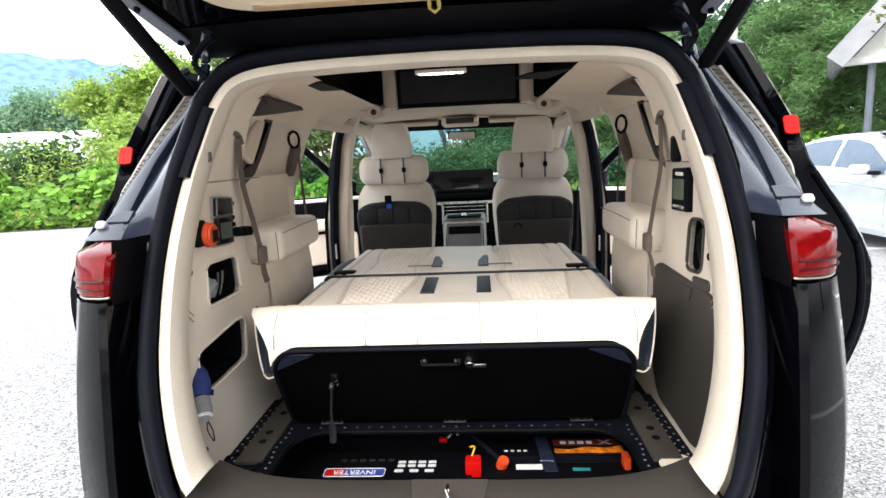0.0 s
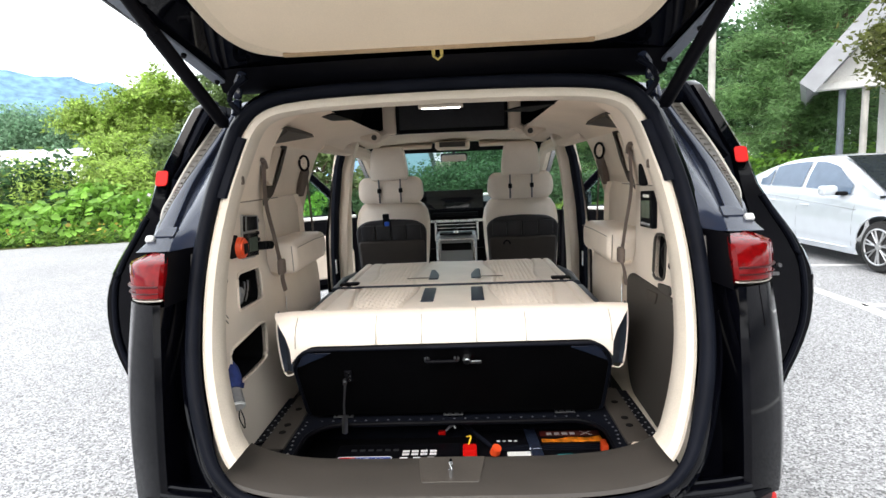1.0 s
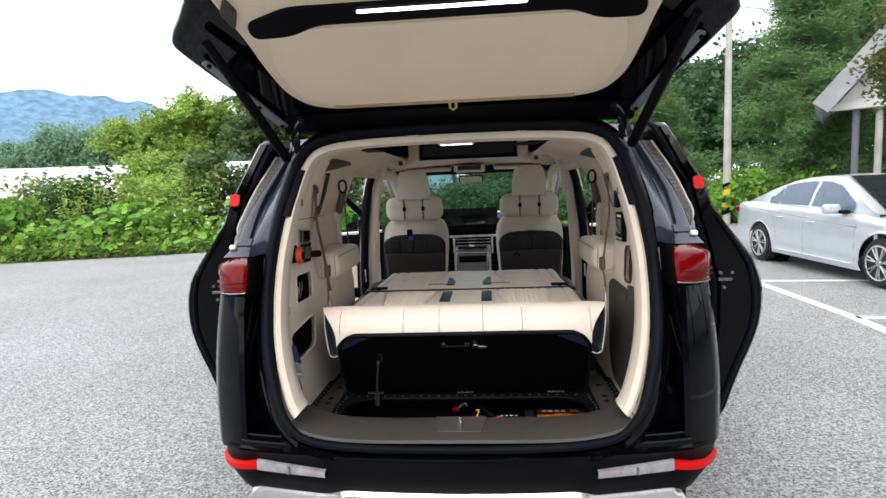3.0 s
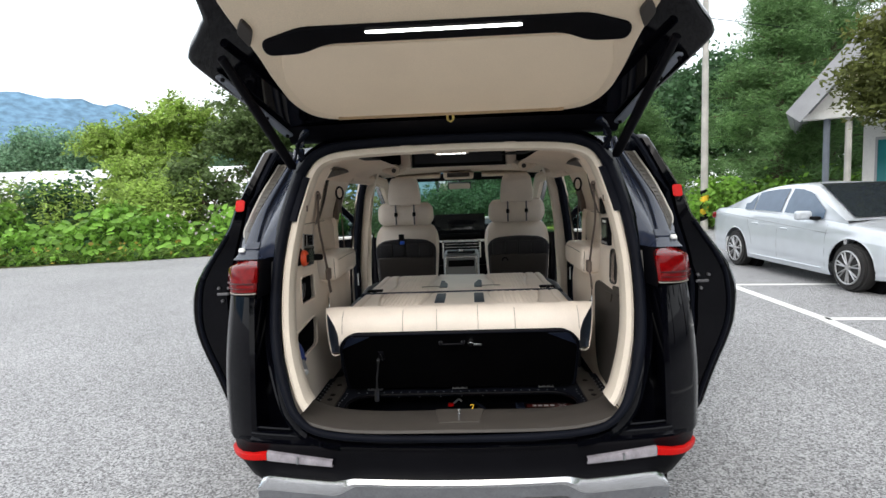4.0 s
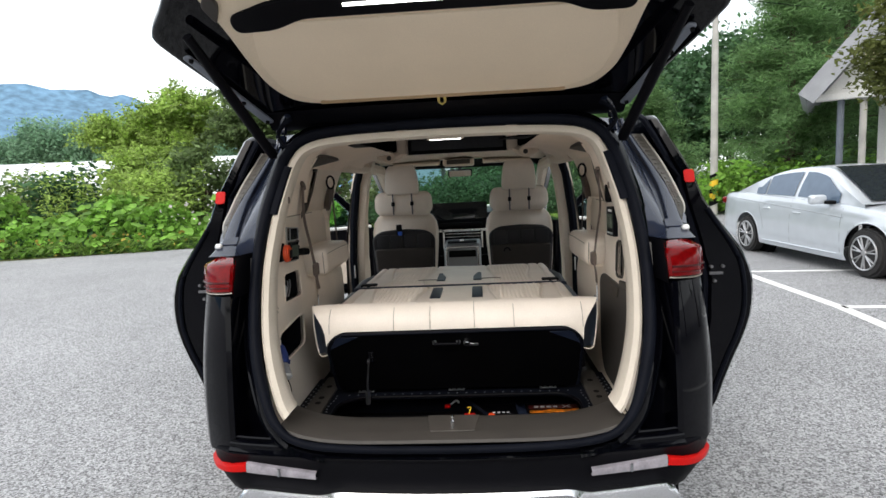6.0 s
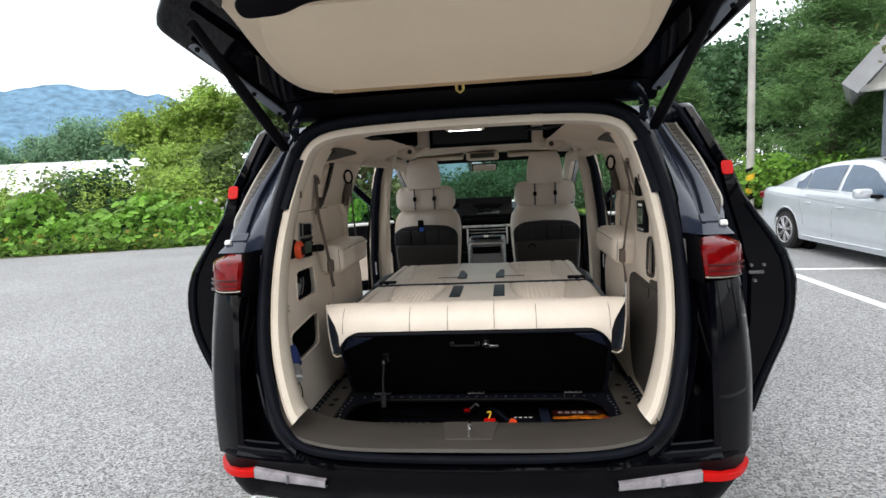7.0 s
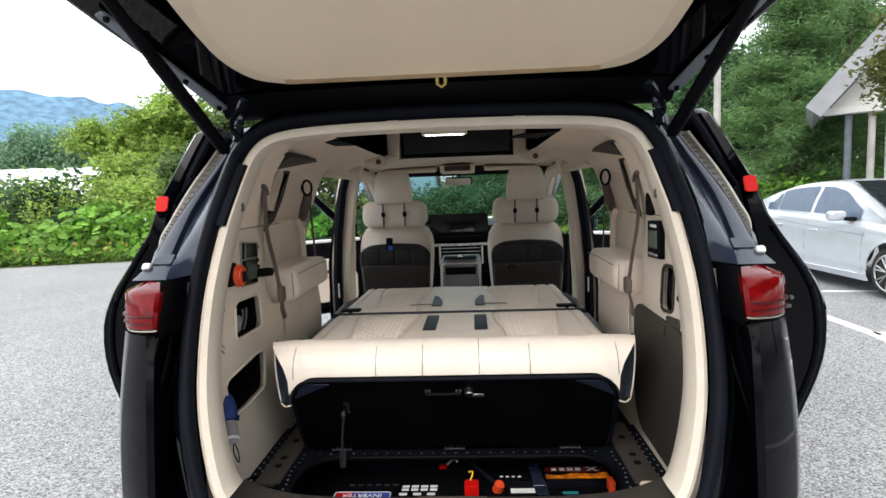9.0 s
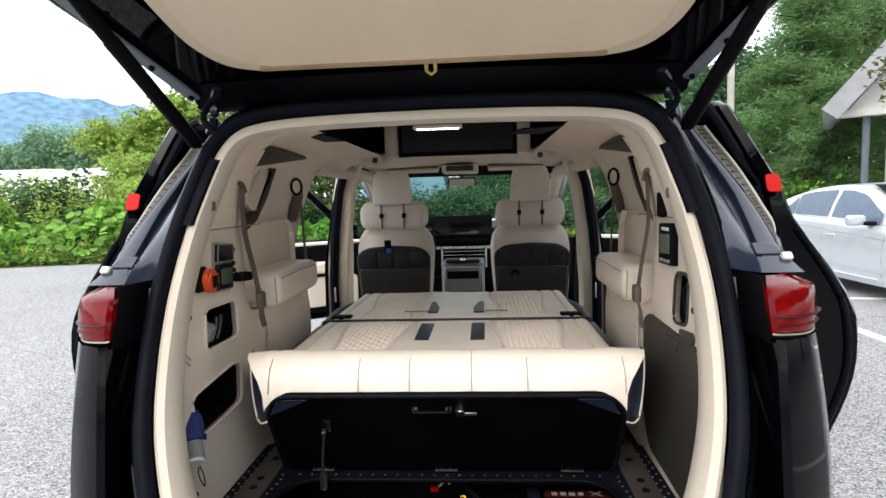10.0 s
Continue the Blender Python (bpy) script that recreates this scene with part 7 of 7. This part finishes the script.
    for f in bm.faces:
        q = f.calc_center_median()
        if len(f.verts) == 4 and abs(q.y) > 0.5 and min(math.hypot(q.x - wx, q.z - 0.32) for wx in (0.0, 2.82)) < 0.375:
            cut.append(f)
    bmesh.ops.delete(bm, geom=cut, context="FACES")
    for v in bm.verts:
        for wx in (0.0, 2.82):
            d = Vector((v.co.x - wx, v.co.z - 0.32))
            if abs(v.co.y) > 0.5 and d.length < 0.40 and v.is_boundary:
                d = d.normalized() * 0.385
                v.co.x, v.co.z = wx + d.x, 0.32 + d.y
    part("body", put(bm), SILVER, c)
    rows_local = [(-0.45, 1.04, 1.01, 0.72), (-0.1, 1.17, 1.01, 0.68), (0.25, 1.31, 1.0, 0.635), (0.6, 1.405, 0.985, 0.605), (0.9, 1.44, 0.975, 0.595), (1.2, 1.455, 0.965, 0.59), (1.5, 1.44, 0.955, 0.595), (1.8, 1.37, 0.94, 0.61), (2.2, 1.165, 0.91, 0.65), (2.68, 0.92, 0.875, 0.72)]
    rows = []
    for k in range(61):
        x = -0.45 + 3.13 * k / 60
        zr, zb, hw = (sum(lerp_table([(q[0], q[i]) for q in rows_local], x + d) for d in (-0.09, -0.045, 0, 0.045, 0.09)) / 5 for i in (1, 2, 3))
        g = (zr - zb) / 0.49
        bw = 0.80
        top = bw + (hw - bw) * max(g, 0)
        rows.append([Vector((x, a, z)) for a, z in ((-bw, zb), (-(bw * 0.6 + top * 0.4), zb + (zr - zb) * 0.45), (-top - 0.012, zr - 0.05 * max(g, 0.1)), (-top + 0.03, zr - 0.022 * max(g, 0.1)), (-top + 0.1, zr - 0.006), (0, zr + 0.015), (top - 0.1, zr - 0.006), (top - 0.03, zr - 0.022 * max(g, 0.1)), (top + 0.012, zr - 0.05 * max(g, 0.1)), (bw * 0.6 + top * 0.4, zb + (zr - zb) * 0.45), (bw, zb))])
    part("cabin", put(loft(rows)), SILVER, c)
    # side windows, a hair outside the cabin skin
    def skin(x, f, s, out=0.012):
        """A point on the cabin side at height fraction f."""
        for a, b in zip(rows_local, rows_local[1:]):
            if a[0] <= x <= b[0]:
                t = (x - a[0]) / (b[0] - a[0])
                zr, zb, hw = (a[i] + (b[i] - a[i]) * t for i in (1, 2, 3))
                k = max((zr - zb) / 0.49, 0)
                top = 0.80 + (hw - 0.80) * k
                p0, p1, p2 = Vector((0.80, zb)), Vector((0.48 + top * 0.4, zb + (zr - zb) * 0.45)), Vector((top + 0.012, zr - 0.05 * max(k, 0.1)))
                q = p0.lerp(p1, f / 0.45) if f < 0.45 else p1.lerp(p2, (f - 0.45) / 0.55)
                return m @ Vector((x, s * (q.x + out), q.y))
        return m @ Vector((x, s * 0.8, 1.0))
    TINT = material("blue_tinted_window", (0.10, 0.14, 0.20), 0.05, var=0.08)
    for s in (1, -1):
        for x0, x1, nm in ((0.16, 0.42, "quarter_window"), (0.46, 1.19, "rear_window"), (1.28, 2.2, "front_window")):
            rr = []
            for k in range(13):
                x = x0 + (x1 - x0) * k / 12
                hi = 0.92
                if nm == "quarter_window":
                    hi = 0.12 + 0.78 * (k / 12)
                if nm == "front_window" and x > 1.75:
                    hi = 0.92 - 0.3 * ((x - 1.75) / 0.45) ** 1.3
                rr.append([skin(x, f, s) for f in (0.08, 0.3, 0.45, max(hi * 0.75, 0.1), max(hi, 0.1))])
            part(nm, loft(rr), TINT, c, "blue-tinted side window")
        for gap in ([(1.24, z) for z in (0.30, 0.5, 0.7, 0.85, 0.95)], [(0.52, 0.45), (0.50, 0.6), (0.42, 0.75), (0.38, 0.85), (0.40, 0.97)], [(2.36, z) for z in (0.28, 0.5, 0.7, 0.87)]):
            part("door_gap", put(tube([(x, s * (flank(x, z) + 0.001), z) for x, z in gap], 0.003, 5)), STEEL, c)
        part("waist_crease", put(tube([(x, s * (flank(x, 0.925 - 0.068 * (x + 0.26)) - 0.001), 0.93 - 0.068 * (x + 0.26)) for x in [-0.8 + 0.2 * k for k in range(17)]], 0.0045, 5)), STEEL, c)
        part("sill_strip", put(tube([(x, s * (flank(x, 0.27) + 0.002), 0.27 - 0.01 * (x - 0.5)) for x in [0.5 + 0.2 * k for k in range(10)]], 0.012, 6)), SILVER, c)
        for hx in (0.62, 1.42):
            part("door_handle", put(box(hx, s * 0.892, 0.83 - 0.05 * hx, 0.17, 0.03, 0.026, 0.01, 3)), SILVER, c)
        mi = part("wing_mirror", put(box(2.02, s * 0.985, 0.985, 0.13, 0.22, 0.135, 0.055, 5)), SILVER, c)
        part("mirror_foot", put(box(2.1, s * 0.865, 0.945, 0.12, 0.12, 0.05, 0.02, 2)), BLACK, mi)
        part("tail_lamp", put(box(-0.97, s * 0.73, 0.88, 0.17, 0.16, 0.13, 0.04, 3)), REDLENS, c)
        part("head_lamp", put(box(3.5, s * 0.62, 0.66, 0.40, 0.26, 0.13, 0.05, 3)), CLEAR, c)
        for wx in (0.0, 2.82):
            w = part("wheel", put(cyl((wx, s * 0.70, 0.32), (wx, s * 0.89, 0.32), 0.318, 0.318, 36, 0.03)), TYRE, c)
            part("arch_liner", put(cyl((wx, s * 0.55, 0.30), (wx, s * 0.66, 0.30), 0.40, 0.40, 28)), BLACK, c)
            part("rim", put(loft([[Vector((wx + r * math.cos(a), s * y, 0.32 + r * math.sin(a))) for a in [q * math.tau / 32 for q in range(32)]] for r, y in ((0.225, 0.89), (0.215, 0.90), (0.20, 0.895), (0.19, 0.85), (0.02, 0.84))], True)), BLACK, w)
            for q in range(7):
                a = q * math.tau / 7 + 0.2
                for da in (-0.13, 0.13):
                    p0 = Vector((wx + 0.045 * math.cos(a), s * 0.895, 0.32 + 0.045 * math.sin(a)))
                    p1 = Vector((wx + 0.208 * math.cos(a + da), s * 0.897, 0.32 + 0.208 * math.sin(a + da)))
                    part("spoke", put(tube([p0, p1], [0.018, 0.014], 6, flat=0.6)), ALLOY, w)
            part("rim_lip", put(tube([Vector((wx + 0.218 * math.cos(a), s * 0.899, 0.32 + 0.218 * math.sin(a))) for a in [q * math.tau / 32 for q in range(32)]], 0.012, 6, True)), ALLOY, w)
            part("hub_cap", put(cyl((wx, s * 0.88, 0.32), (wx, s * 0.908, 0.32), 0.05, 0.04, 16, 0.005)), ALLOY, w)
            part("arch_lip", put(tube([(wx + 0.385 * math.cos(a), s * (flank(wx + 0.385 * math.cos(a), 0.32 + 0.385 * math.sin(a)) - 0.004), 0.32 + 0.385 * math.sin(a)) for a in [q * math.pi / 20 for q in range(21)]], 0.010, 6)), SILVER, c)
    # windscreen and rear screen just above the cabin skin
    part("windscreen", put(loft([[Vector((x, a, z)) for a in (-w, -w * 0.5, 0, w * 0.5, w)] for x, z, w in ((1.66, 1.437, 0.50), (1.8, 1.392, 0.52), (2.2, 1.19, 0.58), (2.62, 0.975, 0.66))])), CARGLASS, c)
    part("rear_screen", put(loft([[Vector((x, a, z)) for a in (-w, 0, w)] for x, z, w in ((0.42, 1.388, 0.5), (0.1, 1.275, 0.54), (-0.34, 1.105, 0.60))])), CARGLASS, c)
    part("grille", put(box(3.79, 0, 0.50, 0.06, 0.8, 0.12, 0.02)), BLACK, c)


saloon()
